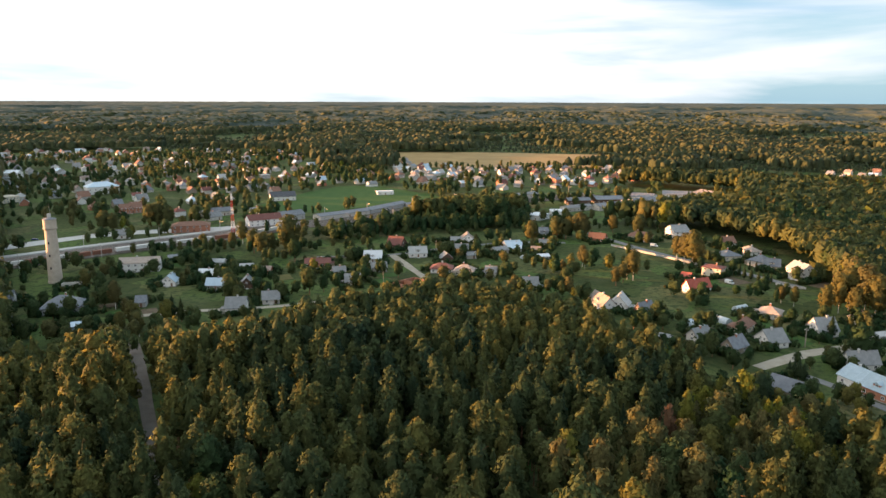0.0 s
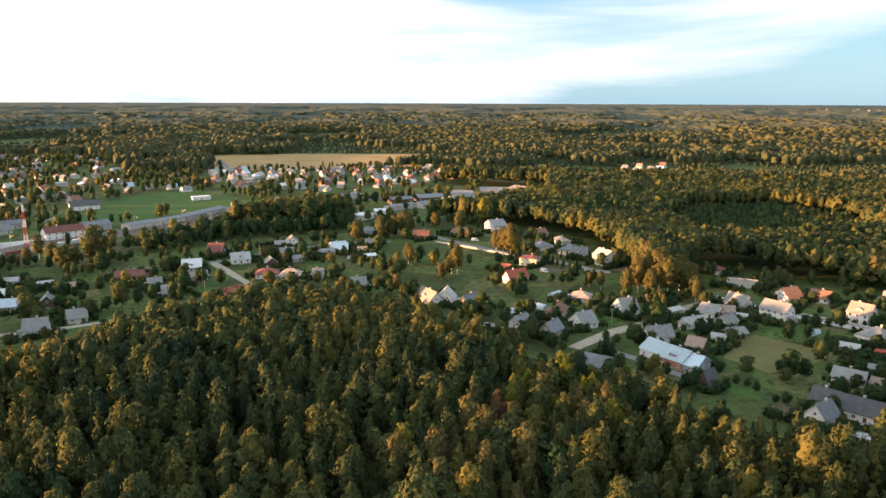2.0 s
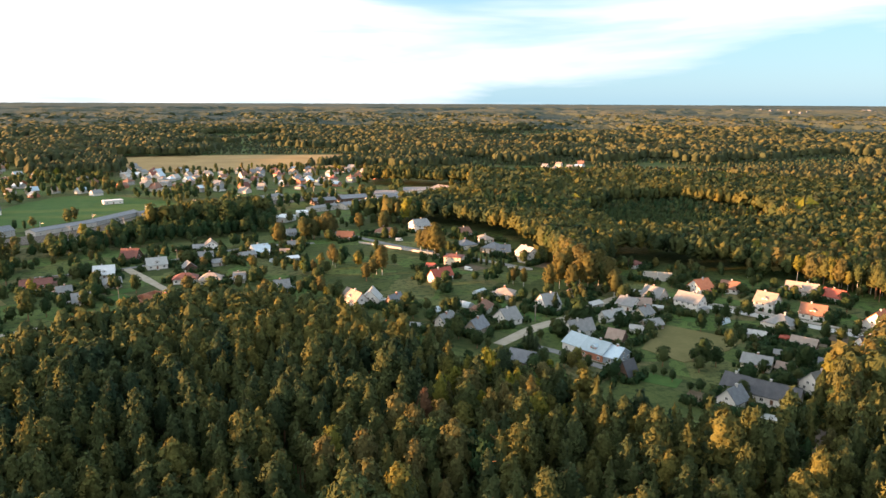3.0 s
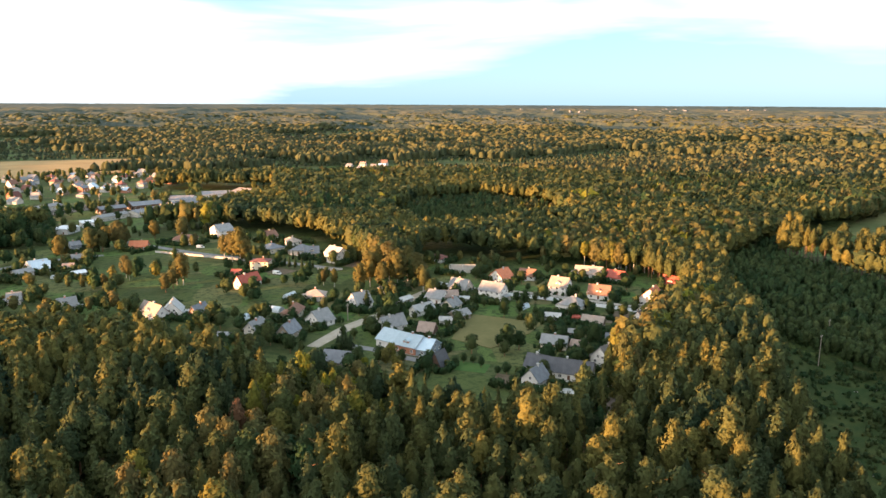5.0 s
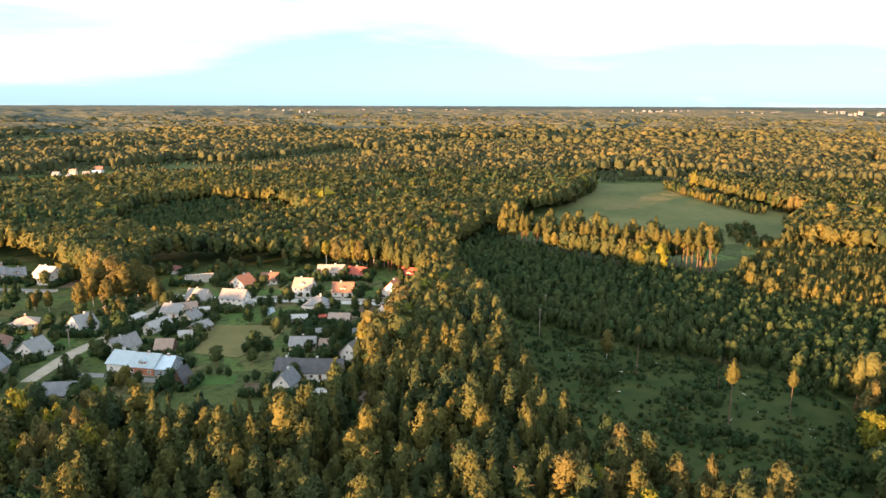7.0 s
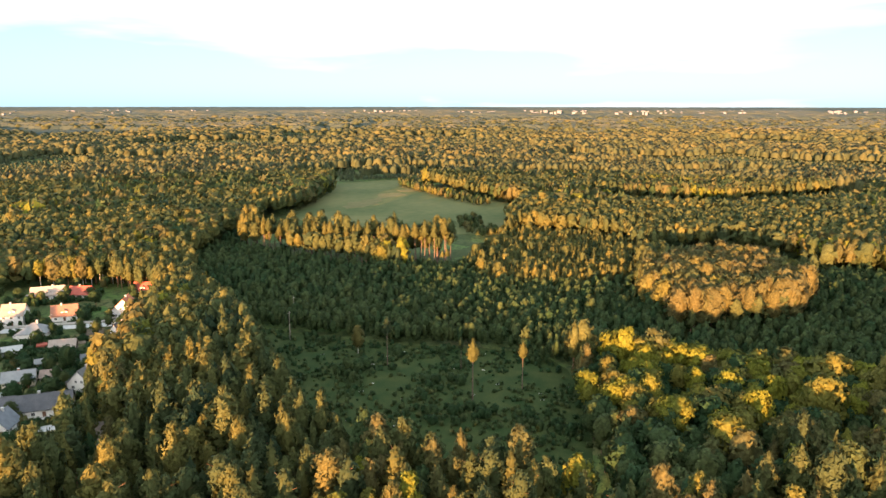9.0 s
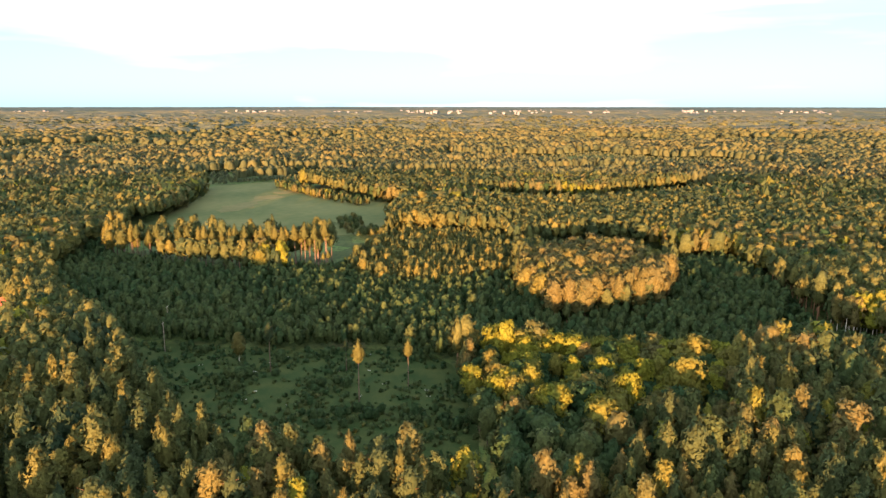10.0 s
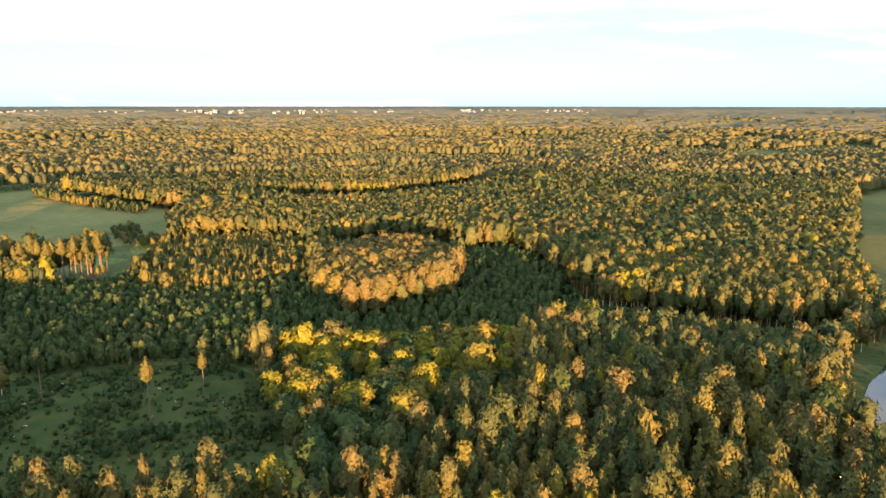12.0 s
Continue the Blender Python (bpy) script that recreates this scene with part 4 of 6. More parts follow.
def house(x, y, yaw, w, d, eave, ridge, style, roof, wall, name, label, fine=True):
    """A building w wide along its front, d deep. a: ridge along the front, g: gable to the front, h: hip, f: flat, n: bare walls."""
    root = tagged(new(name), label, name.split("_")[-1] if name != "building_shell" else "building")
    root.matrix_basis = pose(x, y, 0, 0, 0, yaw)
    FOOT.append((x, y, max(w, d) / 2))
    a, b = w / 2, d / 2
    wm, over, th = WALLS[wall], 0.45, 0.2
    bm = bmesh.new()
    if style == "a":
        prism(bm, ((-b, -0.3), (b, -0.3), (b, eave), (0, ridge), (-b, eave)), -a, a, "x")
    elif style == "g":
        prism(bm, ((-a, -0.3), (a, -0.3), (a, eave), (0, ridge), (-a, eave)), -b, b, "y")
    elif style == "n":
        for x0, y0, x1, y1 in ((-a, -b, a, -b + 0.4), (-a, b - 0.4, a, b), (-a, -b + 0.4, -a + 0.4, b - 0.4), (a - 0.4, -b + 0.4, a, b - 0.4), (-0.2, -b + 0.4, 0.2, b - 0.4)):
            box(bm, x0, y0, -0.3, x1, y1, eave + random.uniform(-0.4, 0.5))
    else:
        box(bm, -a, -b, -0.3, a, b, eave)
    part("wall", bm, wm, root)
    bm = bmesh.new()
    box(bm, -a - 0.06, -b - 0.06, -0.3, a + 0.06, b + 0.06, 0.35)
    far_off = math.hypot(x, y) > 720 and not fine
    if style != "n" and not far_off:
        part("plinth", bm, PLINTH, root)
    else:
        bm.free()
    if style in "ag":
        half, run, axis = (b, a, "x") if style == "a" else (a, b, "y")
        slope = (ridge - eave) / half
        e = eave - slope * over
        for s in (-1, 1):
            bm = bmesh.new()
            prism(bm, ((s * (half + over), e + 0.02), (0, ridge + 0.02), (0, ridge + th + 0.08), (s * (half + over), e + th)), -run - over, run + over, axis)
            part("roof_slope", bm, ROOFS[roof], root)
        bm = bmesh.new()
        if far_off:
            bm.free()
            bm = None
    if style in "ag" and bm:
        prism(bm, ((-0.22, ridge + 0.12), (0.22, ridge + 0.12), (0.1, ridge + 0.36), (-0.1, ridge + 0.36)), -run - over, run + over, axis)
        part("ridge_cap", bm, ROOFS[roof], root)
    elif style == "h":
        bm = bmesh.new()
        o, k = over + 0.1, max(a, b) - min(a, b)
        tip = ((-k, 0), (k, 0)) if a >= b else ((0, -k), (0, k))
        base = [bm.verts.new((sx * (a + o), sy * (b + o), z)) for z in (eave - 0.12, eave + 0.06) for sx, sy in ((-1, -1), (1, -1), (1, 1), (-1, 1))]
        t0, t1 = [bm.verts.new((*t, ridge)) for t in tip]
        bm.faces.new(base[3::-1])
        for i in range(4):
            j = (i + 1) % 4
            bm.faces.new((base[i], base[j], base[4 + j], base[4 + i]))
        c = base[4:]
        if a >= b:
            fs = ((c[0], c[1], t1, t0), (c[1], c[2], t1), (c[2], c[3], t0, t1), (c[3], c[0], t0))
        else:
            fs = ((c[1], c[2], t1, t0), (c[2], c[3], t1), (c[3], c[0], t0, t1), (c[0], c[1], t0))
        for f in fs:
            bm.faces.new(f)
        part("roof", bm, ROOFS[roof], root)
    elif style == "f":
        bm = bmesh.new()
        box(bm, -a - 0.3, -b - 0.3, eave + 0.003, a + 0.3, b + 0.3, eave + 0.25)
        box(bm, -a - 0.05, -b - 0.05, eave + 0.25, a + 0.05, b + 0.05, max(ridge, eave + 0.4))
        part("roof", bm, ROOFS[roof], root)
    living = name in ("house", "farmhouse", "apartment_house", "station_building", "public_building")
    if living and style in "agh":
        cx, cy = (random.uniform(-0.3, 0.3) * a, random.uniform(0.1, 0.4)) if style != "g" else (random.uniform(0.1, 0.4), random.uniform(-0.3, 0.3) * b)
        bm = bmesh.new()
        box(bm, cx - 0.35, cy - 0.35, ridge - 1.6, cx + 0.35, cy + 0.35, ridge + 0.9)
        ch = part("chimney", bm, CHIMNEY if wall != "white" else CONCRETE, root)
        bm = bmesh.new()
        box(bm, cx - 0.43, cy - 0.43, ridge + 0.9, cx + 0.43, cy + 0.43, ridge + 1.05)
        part("chimney_cap", bm, CONCRETE, ch)
    if far_off:
        for u, k in ((-0.45 * a, 0), (0.45 * a, 0)):
            put_window(root, u, -b, 1.0, 0, 1.15, pane=False)
        return root
    if eave < 1.5:
        return root
    if fine and living and name == "house" and random.random() < 0.55:
        s, k = random.choice((-1, 1)), random.uniform(0.4, 0.7)
        u0, u1 = (a, a + 2.6) if s > 0 else (-a - 2.6, -a)
        bm = bmesh.new()
        top = min(eave - 0.2, 2.7)
        box(bm, u0 + (0.004 if s > 0 else 0), -b * k, -0.3, u1 - (0.004 if s < 0 else 0), b * k * 0.8, top - 0.35)
        part("annex", bm, WALLS[random.choice((wall, "wood", "plaster"))], root)
        bm = bmesh.new()
        near_z, far_z = top + 0.05, top - 0.45
        w0, w1 = (u0 + 0.01, u1 + 0.3) if s > 0 else (u1 - 0.01, u0 - 0.3)
        prism(bm, ((w0, near_z), (w1, far_z), (w1, far_z + 0.14), (w0, near_z + 0.14)), -b * k - 0.25, b * k * 0.8 + 0.25, "y")
        part("annex_roof", bm, ROOFS[roof], root)
    if fine and living and style == "a" and ridge - eave > 3.2 and random.random() < 0.6:
        z, half = eave + 0.5, 1.3
        bm = bmesh.new()
        box(bm, -half, -b * 0.78, z - 0.4, half, 0, z + 1.3)
        dm = part("dormer", bm, wm, root)
        bm = bmesh.new()
        prism(bm, ((-half - 0.25, z + 1.26), (half + 0.25, z + 1.26), (0, z + 2.2)), -b * 0.78 - 0.3, 0, "y")
        part("dormer_roof", bm, ROOFS[roof], dm)
        put_window(root, 0, -b * 0.78, z - 0.1, 0, 0.95)
    if name in ("house", "farmhouse") and fine and style != "n":
        bm = bmesh.new()
        prism(bm, ((-b - 1.3, 0.0), (-b - 0.06, 0.0), (-b - 0.06, 0.42), (-b - 0.9, 0.42), (-b - 0.9, 0.2), (-b - 1.3, 0.2)), -0.9, 0.9, "x")
        part("steps", bm, CONCRETE, root)
    floors = [1.0] if eave < 4.4 else [1.0, 3.6] if eave < 7.5 else [1.2, 4.4]
    if living or name in ("hall", "pavilion", "warehouse", "building_shell"):
        pitch = 2.7 if living else 4.5
        for z in floors:
            m = min(6 if fine else 2, max(1, int((w - 1.2) / pitch)))
            for i in range(m):
                u = (i + 0.5) * w / m - a
                if z < 2 and m > 1 and i == m // 2 and style != "n":
                    dr = part("door", DOOR, None, root)
                    dr.matrix_basis = pose(u, -b, 0.1)
                    continue
                put_window(root, u, -b, z, 0, pane=fine)
            m = min(3 if fine else 1, max(1, int((d - 1.5) / (pitch + 0.4))))
            for i in range(m):
                u = (i + 0.5) * d / m - b
                put_window(root, -a, u, z, -90, pane=fine)
                if fine:
                    put_window(root, a, u, z, 90)
        if ridge - eave > 2.6 and living and fine:
            z = eave + 0.15
            if style == "g":
                for u in ((-1.1, 1.1) if w > 8 else (0,)):
                    put_window(root, u, -b, z, 0, 0.85)
            elif style == "a":
                put_window(root, -a, 0, z, -90, 0.85)
                put_window(root, a, 0, z, 90, 0.85)
    else:
        dr = part("door", DOOR, None, root)
        dr.matrix_basis = pose(random.uniform(-0.2, 0.2) * w, -b, 0.0)
    return root


random.seed(11)
house(258.6, 362.0, -67, 10.9, 9, 2.6, 5, "h", "darkred", "white", "house", "white plastered hip-roofed house with a dark red roof")
house(255.0, 330.7, -36, 16.0, 10, 3, 3, "n", "none", "plaster", "building_shell", "grey-beige plastered building shell without a roof under construction")
house(258.8, 299.1, -82, 9.8, 10, 3, 7, "g", "orange", "white", "house", "white plastered gabled house with a orange tile roof")
house(231.0, 273.1, -70, 12.6, 9, 5, 8.5, "a", "grey", "white", "house", "white plastered gabled house with a grey fibre-cement roof")
house(273.8, 293.4, -59, 9.3, 8, 2.8, 6, "a", "brown", "white", "house", "white plastered gabled house with a brown tile roof")
house(203.4, 284.5, -63, 8.9, 10, 3, 6, "a", "grey", "white", "house", "white plastered gabled house with a grey fibre-cement roof")
house(209.3, 282.4, -31, 8.7, 8, 3, 5.5, "a", "brownish", "plaster", "house", "grey-beige plastered gabled house with a rusty brown roof")
house(224.0, 292.0, -69, 10.6, 8, 3.5, 7.5, "a", "grey", "plaster", "house", "grey-beige plastered gabled house with a grey fibre-cement roof")
house(200.3, 268.3, -66, 6.8, 9, 3, 6, "g", "grey", "cream", "house", "cream plastered gabled house with a grey fibre-cement roof")
house(195.5, 255.3, 0, 8.7, 6, 2.2, 4.2, "a", "grey", "wood", "shed", "weathered wooden gabled shed with a grey fibre-cement roof")
house(185.1, 251.9, -43, 5.6, 4, 2, 3.3, "a", "pale", "white", "shed", "white plastered gabled shed with a pale grey roof")
house(212.6, 274.7, -42, 5.9, 5, 2.8, 3.1, "f", "pale", "grey", "shed", "grey flat-roofed shed with a pale grey roof")
house(185.1, 271.4, -81, 5.0, 12, 2.5, 5, "g", "pale", "white", "house", "white plastered gabled house with a pale grey roof")
house(187.4, 291.5, 16, 9.2, 5, 2.5, 3.4, "a", "pale", "grey", "shed", "grey gabled shed with a pale grey roof")
house(265.5, 259.2, -65, 9.5, 10, 5.2, 9.2, "a", "tan", "white", "house", "white plastered gabled house with a tan tile roof")
house(307.0, 277.2, -56, 15.5, 9, 2.8, 6.2, "a", "tan", "white", "house", "white plastered gabled house with a tan tile roof")
house(312.2, 261.3, -74, 10.5, 9, 2.8, 6, "a", "red", "plaster", "house", "grey-beige plastered gabled house with a red tile roof")
house(276.5, 241.6, -57, 10.9, 8, 3, 7, "a", "brown", "white", "house", "white plastered gabled house with a brown tile roof")
house(288.4, 217.5, -69, 10.7, 10, 4.2, 9.2, "g", "orange", "white", "house", "white plastered gabled house with a orange tile roof")
house(325.6, 232.7, -80, 10.9, 9, 2.8, 6.5, "a", "red", "white", "house", "white plastered gabled house with a red tile roof")
house(247.6, 232.7, -71, 11.2, 10, 4, 7.8, "h", "grey", "white", "house", "white plastered hip-roofed house with a grey fibre-cement roof")
house(229.5, 227.9, -51, 7.1, 5, 2.3, 3.4, "a", "pale", "grey", "shed", "grey gabled shed with a pale grey roof")
house(238.9, 211.4, -61, 9.7, 6, 2.2, 4.4, "a", "tan", "brownwall", "shed", "dark brown wooden gabled shed with a tan tile roof")
house(237.3, 220.3, -51, 3.7, 4, 2, 2.6, "f", "red", "brownwall", "shed", "dark brown wooden flat-roofed shed with a red tile roof")
house(240.4, 188.4, -90, 9.0, 11, 3.4, 8, "g", "grey", "white", "house", "white plastered gabled house with a grey fibre-cement roof")
house(259.0, 198.3, -96, 7.8, 9, 3, 7, "g", "dark", "white", "house", "white plastered gabled house with a dark slate roof")
house(203.5, 200.3, -55, 10.4, 8, 2.6, 5, "a", "grey", "cream", "house", "cream plastered gabled house with a grey fibre-cement roof")
house(209.9, 192.7, -64, 6.2, 5, 2, 3.6, "a", "brownish", "plaster", "shed", "grey-beige plastered gabled shed with a rusty brown roof")
house(184.7, 172.8, -57, 16.1, 9, 3, 6.6, "a", "dark", "white", "farmhouse", "white plastered gabled long house with a dark slate roof")
house(179.4, 184.7, -63, 8.2, 9, 2.8, 6.2, "a", "dark", "white", "house", "white plastered gabled house with a dark slate roof")
house(168.9, 175.0, -73, 7.1, 8, 3, 6.8, "g", "slate", "white", "house", "white plastered gabled house with a slate grey roof")
house(206.9, 174.6, -85, 9.1, 10, 3, 7.6, "g", "grey", "white", "house", "white plastered gabled house with a grey fibre-cement roof")
house(226.5, 188.1, -51, 7.3, 6, 2.5, 4.6, "a", "slate", "grey", "shed", "grey gabled shed with a slate grey roof")
house(220.2, 205.3, -51, 4.7, 4, 2.2, 3.2, "a", "grey", "wood", "shed", "weathered wooden gabled shed with a grey fibre-cement roof")
house(149.9, 241.4, -72, 8.9, 11, 3.4, 6.6, "a", "blue", "white", "farmhouse", "white plastered gabled long house with a light blue metal roof")
house(152.8, 231.3, -68, 10.5, 11, 3.4, 6.8, "a", "blue", "brick", "farmhouse", "red brick gabled long house with a light blue metal roof")
house(156.3, 224.7, -62, 6.3, 11, 3, 6, "a", "lightblue", "slate", "house", "blue-grey gabled house with a pale blue metal roof")
house(159.5, 257.7, -85, 6.3, 12, 3, 7, "g", "grey", "white", "house", "white plastered gabled house with a grey fibre-cement roof")
house(169.9, 244.9, -57, 7.1, 6, 2, 5.2, "a", "brownish", "brownwall", "shed", "dark brown wooden gabled shed with a rusty brown roof")
house(151.5, 210.1, -71, 6.6, 6, 0.4, 6, "g", "dark", "brownwall", "hut", "dark brown wooden gabled steep-roofed hut with a dark slate roof")
house(166.3, 298.5, -84, 9.5, 9, 3, 7.6, "g", "grey", "white", "house", "white plastered gabled house with a grey fibre-cement roof")
house(192.9, 316.5, -51, 6.5, 8, 2.8, 5.6, "h", "tan", "cream", "house", "cream plastered hip-roofed house with a tan tile roof")
house(120.7, 234.1, -51, 11.0, 9, 2.4, 5.4, "a", "slate", "wood", "barn", "weathered wooden gabled barn with a slate grey roof")
house(135.9, 369.3, -69, 6.3, 14, 3, 7, "g", "red", "white", "house", "white plastered gabled house with a red tile roof")
house(139.3, 395.3, -39, 5.2, 6, 2.2, 4, "a", "red", "brownwall", "shed", "dark brown wooden gabled shed with a red tile roof")
house(158.3, 405.6, -38, 10.8, 9, 5.2, 6.6, "h", "darkred", "cream", "house", "cream plastered hip-roofed house with a dark red roof")
house(196.0, 484.8, -82, 10.0, 10, 4.5, 8, "g", "brown", "white", "house", "white plastered gabled house with a brown tile roof")
house(183.7, 449.7, -79, 12.8, 12, 3.2, 6.2, "h", "slate", "cream", "house", "cream plastered hip-roofed house with a slate grey roof")
house(204.8, 464.9, -76, 11.9, 8, 2.8, 5.4, "h", "tan", "white", "house", "white plastered hip-roofed house with a tan tile roof")
house(197.0, 431.3, -51, 11.5, 11, 3.4, 7, "h", "slate", "plaster", "house", "grey-beige plastered hip-roofed house with a slate grey roof")
house(198.3, 419.1, -23, 9.1, 9, 3.4, 7, "a", "slate", "cream", "house", "cream plastered gabled house with a slate grey roof")
house(205.0, 397.1, -78, 12.2, 10, 6, 9.6, "a", "pale", "white", "house", "white plastered gabled house with a pale grey roof")
house(204.4, 395.5, 18, 9.0, 9, 5.6, 9, "g", "pale", "white", "house", "white plastered gabled house with a pale grey roof")
house(154.8, 324.0, -35, 9.7, 9, 2.8, 5.4, "h", "tan", "plaster", "house", "grey-beige plastered hip-roofed house with a tan tile roof")
house(137.4, 284.0, -74, 9.9, 9, 2.8, 7, "g", "grey", "white", "house", "white plastered gabled house with a grey fibre-cement roof")
house(118.6, 275.9, -53, 6.5, 10, 3, 6.6, "g", "slate", "wood", "house", "weathered wooden gabled house with a slate grey roof")
house(133.1, 302.3, -42, 6.2, 12, 3, 6.4, "h", "brown", "cream", "house", "cream plastered hip-roofed house with a brown tile roof")
house(109.5, 290.2, -60, 6.0, 9, 2.6, 5.6, "g", "grey", "plaster", "house", "grey-beige plastered gabled house with a grey fibre-cement roof")
house(92.7, 289.2, -40, 7.9, 6, 2.2, 3.4, "a", "grey", "white", "shed", "white plastered gabled shed with a grey fibre-cement roof")
house(78.2, 336.8, -74, 14.5, 8, 3.2, 7.4, "a", "tan", "white", "house", "white plastered gabled house with a tan tile roof")
house(86.5, 335.1, -23, 9.1, 9, 3.4, 8, "g", "pale", "white", "house", "white plastered gabled house with a pale grey roof")
house(96.4, 328.0, -56, 4.7, 9, 2.8, 6, "g", "slate", "brownwall", "house", "dark brown wooden gabled house with a slate grey roof")
house(47.7, 375.8, 0, 8.1, 8, 2.6, 6, "a", "grey", "plaster", "house", "grey-beige plastered gabled house with a grey fibre-cement roof")
house(112.2, 507.5, -27, 11.5, 8, 3, 6, "a", "orange", "brick", "house", "red brick gabled house with a orange tile roof")
house(145.4, 514.8, -24, 16.4, 9, 3, 6, "h", "brown", "cream", "house", "cream plastered hip-roofed house with a brown tile roof")
house(175.7, 525.5, -81, 16.6, 12, 5, 9, "g", "grey", "white", "house", "white plastered gabled house with a grey fibre-cement roof")
house(81.5, 604.9, -41, 13.6, 16, 4, 4.6, "f", "white", "white", "warehouse", "white plastered flat-roofed long warehouse with a white sheet-metal roof")
house(102.7, 628.3, -2, 13.5, 14, 3.6, 4.2, "f", "white", "white", "warehouse", "white plastered flat-roofed long warehouse with a white sheet-metal roof")
house(75.7, 527.1, 4, 6.4, 8, 4.5, 6.5, "a", "slate", "slate", "house", "blue-grey gabled house with a slate grey roof")
house(71.7, 490.6, -2, 7.8, 7, 2.5, 4.6, "a", "grey", "plaster", "house", "grey-beige plastered gabled house with a grey fibre-cement roof")
house(47.7, 480.3, 14, 10.8, 9, 2.8, 5.6, "a", "lightblue", "white", "house", "white plastered gabled house with a pale blue metal roof")
house(62.6, 467.9, -16, 6.0, 5, 2.2, 4, "a", "brownish", "wood", "shed", "weathered wooden gabled shed with a rusty brown roof")
house(64.8, 448.9, 12, 6.9, 5, 2, 3, "a", "white", "grey", "shed", "grey gabled shed with a white sheet-metal roof")
house(-178.8, 412.5, 12, 22.1, 10, 5.6, 8, "a", "tan", "white", "apartment_house", "white plastered gabled two-storey apartment house with a tan tile roof")
house(-148.7, 379.5, 1, 8.2, 9, 2.8, 6, "g", "lightblue", "white", "house", "white plastered gabled house with a pale blue metal roof")
house(-120.9, 372.4, 1, 10.5, 8, 2.8, 5.6, "a", "lightblue", "grey", "house", "grey gabled house with a pale blue metal roof")
house(-133.1, 393.6, 1, 8.5, 7, 2.8, 5.6, "a", "white", "brownwall", "house", "dark brown wooden gabled house with a white sheet-metal roof")
house(-98.1, 328.7, 6, 9.4, 9, 3.4, 7.4, "a", "grey", "white", "house", "white plastered gabled house with a grey fibre-cement roof")
house(-105.7, 375.9, 10, 7.1, 9, 2.6, 6, "g", "grey", "brownwall", "house", "dark brown wooden gabled house with a grey fibre-cement roof")
house(-85.9, 345.8, 15, 8.2, 8, 2.6, 5.8, "a", "grey", "plaster", "house", "grey-beige plastered gabled house with a grey fibre-cement roof")
house(-75.8, 425.2, 6, 15.2, 9, 2.8, 5, "a", "darkred", "brick", "house", "red brick gabled house with a dark red roof")
house(-136.8, 426.5, 1, 7.5, 6, 2.6, 4, "a", "pale", "plaster", "shed", "grey-beige plastered gabled shed with a pale grey roof")
house(-116.8, 415.7, 12, 7.5, 6, 2.4, 3.6, "a", "pale", "grey", "shed", "grey gabled shed with a pale grey roof")
house(-104.2, 406.5, 1, 8.5, 8, 2.6, 4.2, "a", "brownish", "brick", "shed", "red brick gabled shed with a rusty brown roof")
house(-49.2, 380.3, 9, 8.2, 9, 3, 6.4, "a", "grey", "cream", "house", "cream plastered gabled house with a grey fibre-cement roof")
house(-59.9, 403.7, 12, 7.1, 8, 2.8, 5, "a", "grey", "plaster", "house", "grey-beige plastered gabled house with a grey fibre-cement roof")
house(-43.5, 438.7, 1, 10.9, 9, 3, 7, "a", "white", "white", "house", "white plastered gabled house with a white sheet-metal roof")
house(-37.8, 414.6, 10, 9.0, 7, 2.6, 5, "a", "grey", "plaster", "shed", "grey-beige plastered gabled shed with a grey fibre-cement roof")
house(-31.5, 480.2, -20, 10.5, 10, 3.4, 8, "a", "darkred", "brownwall", "house", "dark brown wooden gabled house with a dark red roof")
house(-16.1, 454.5, 9, 11.4, 9, 3, 6.4, "a", "pale", "white", "house", "white plastered gabled house with a pale grey roof")
house(-18.2, 377.2, 44, 15.6, 9, 3.2, 3.4, "n", "none", "brick", "building_shell", "red brick building shell without a roof under construction")
house(-0.1, 411.9, -5, 12.7, 9, 2.8, 5.6, "h", "darkred", "white", "house", "white plastered hip-roofed house with a dark red roof")
house(13.1, 404.5, -12, 11.9, 9, 3, 6.4, "h", "tan", "cream", "house", "cream plastered hip-roofed house with a tan tile roof")
house(17.6, 500.4, 1, 8.8, 9, 3.6, 7, "g", "tan", "white", "house", "white plastered gabled house with a tan tile roof")
house(9.6, 499.3, 1, 7.2, 7, 2.6, 4.4, "a", "grey", "plaster", "shed", "grey-beige plastered gabled shed with a grey fibre-cement roof")
house(12.5, 465.8, 1, 9.3, 8, 2.8, 6, "a", "grey", "white", "house", "white plastered gabled house with a grey fibre-cement roof")
house(2.3, 440.7, 13, 7.7, 7, 2.6, 5.6, "g", "grey", "brownwall", "shed", "dark brown wooden gabled shed with a grey fibre-cement roof")
house(19.6, 450.3, 12, 8.6, 6, 2.4, 4, "a", "grey", "plaster", "shed", "grey-beige plastered gabled shed with a grey fibre-cement roof")
house(28.4, 403.6, -12, 6.2, 8, 2.6, 5.4, "a", "grey", "plaster", "house", "grey-beige plastered gabled house with a grey fibre-cement roof")
house(38.1, 465.5, 22, 10.0, 7, 2.6, 4.2, "a", "grey", "plaster", "shed", "grey-beige plastered gabled shed with a grey fibre-cement roof")
house(48.8, 473.1, -10, 9.5, 9, 2.8, 6, "a", "lightblue", "white", "house", "white plastered gabled house with a pale blue metal roof")
house(-181.4, 329.6, 13, 16.5, 14, 3.4, 8, "h", "slate", "grey", "house", "grey hip-roofed house with a slate grey roof")
house(-176.3, 327.4, 23, 4.8, 8, 3, 6.6, "g", "white", "white", "house", "white plastered gabled house with a white sheet-metal roof")
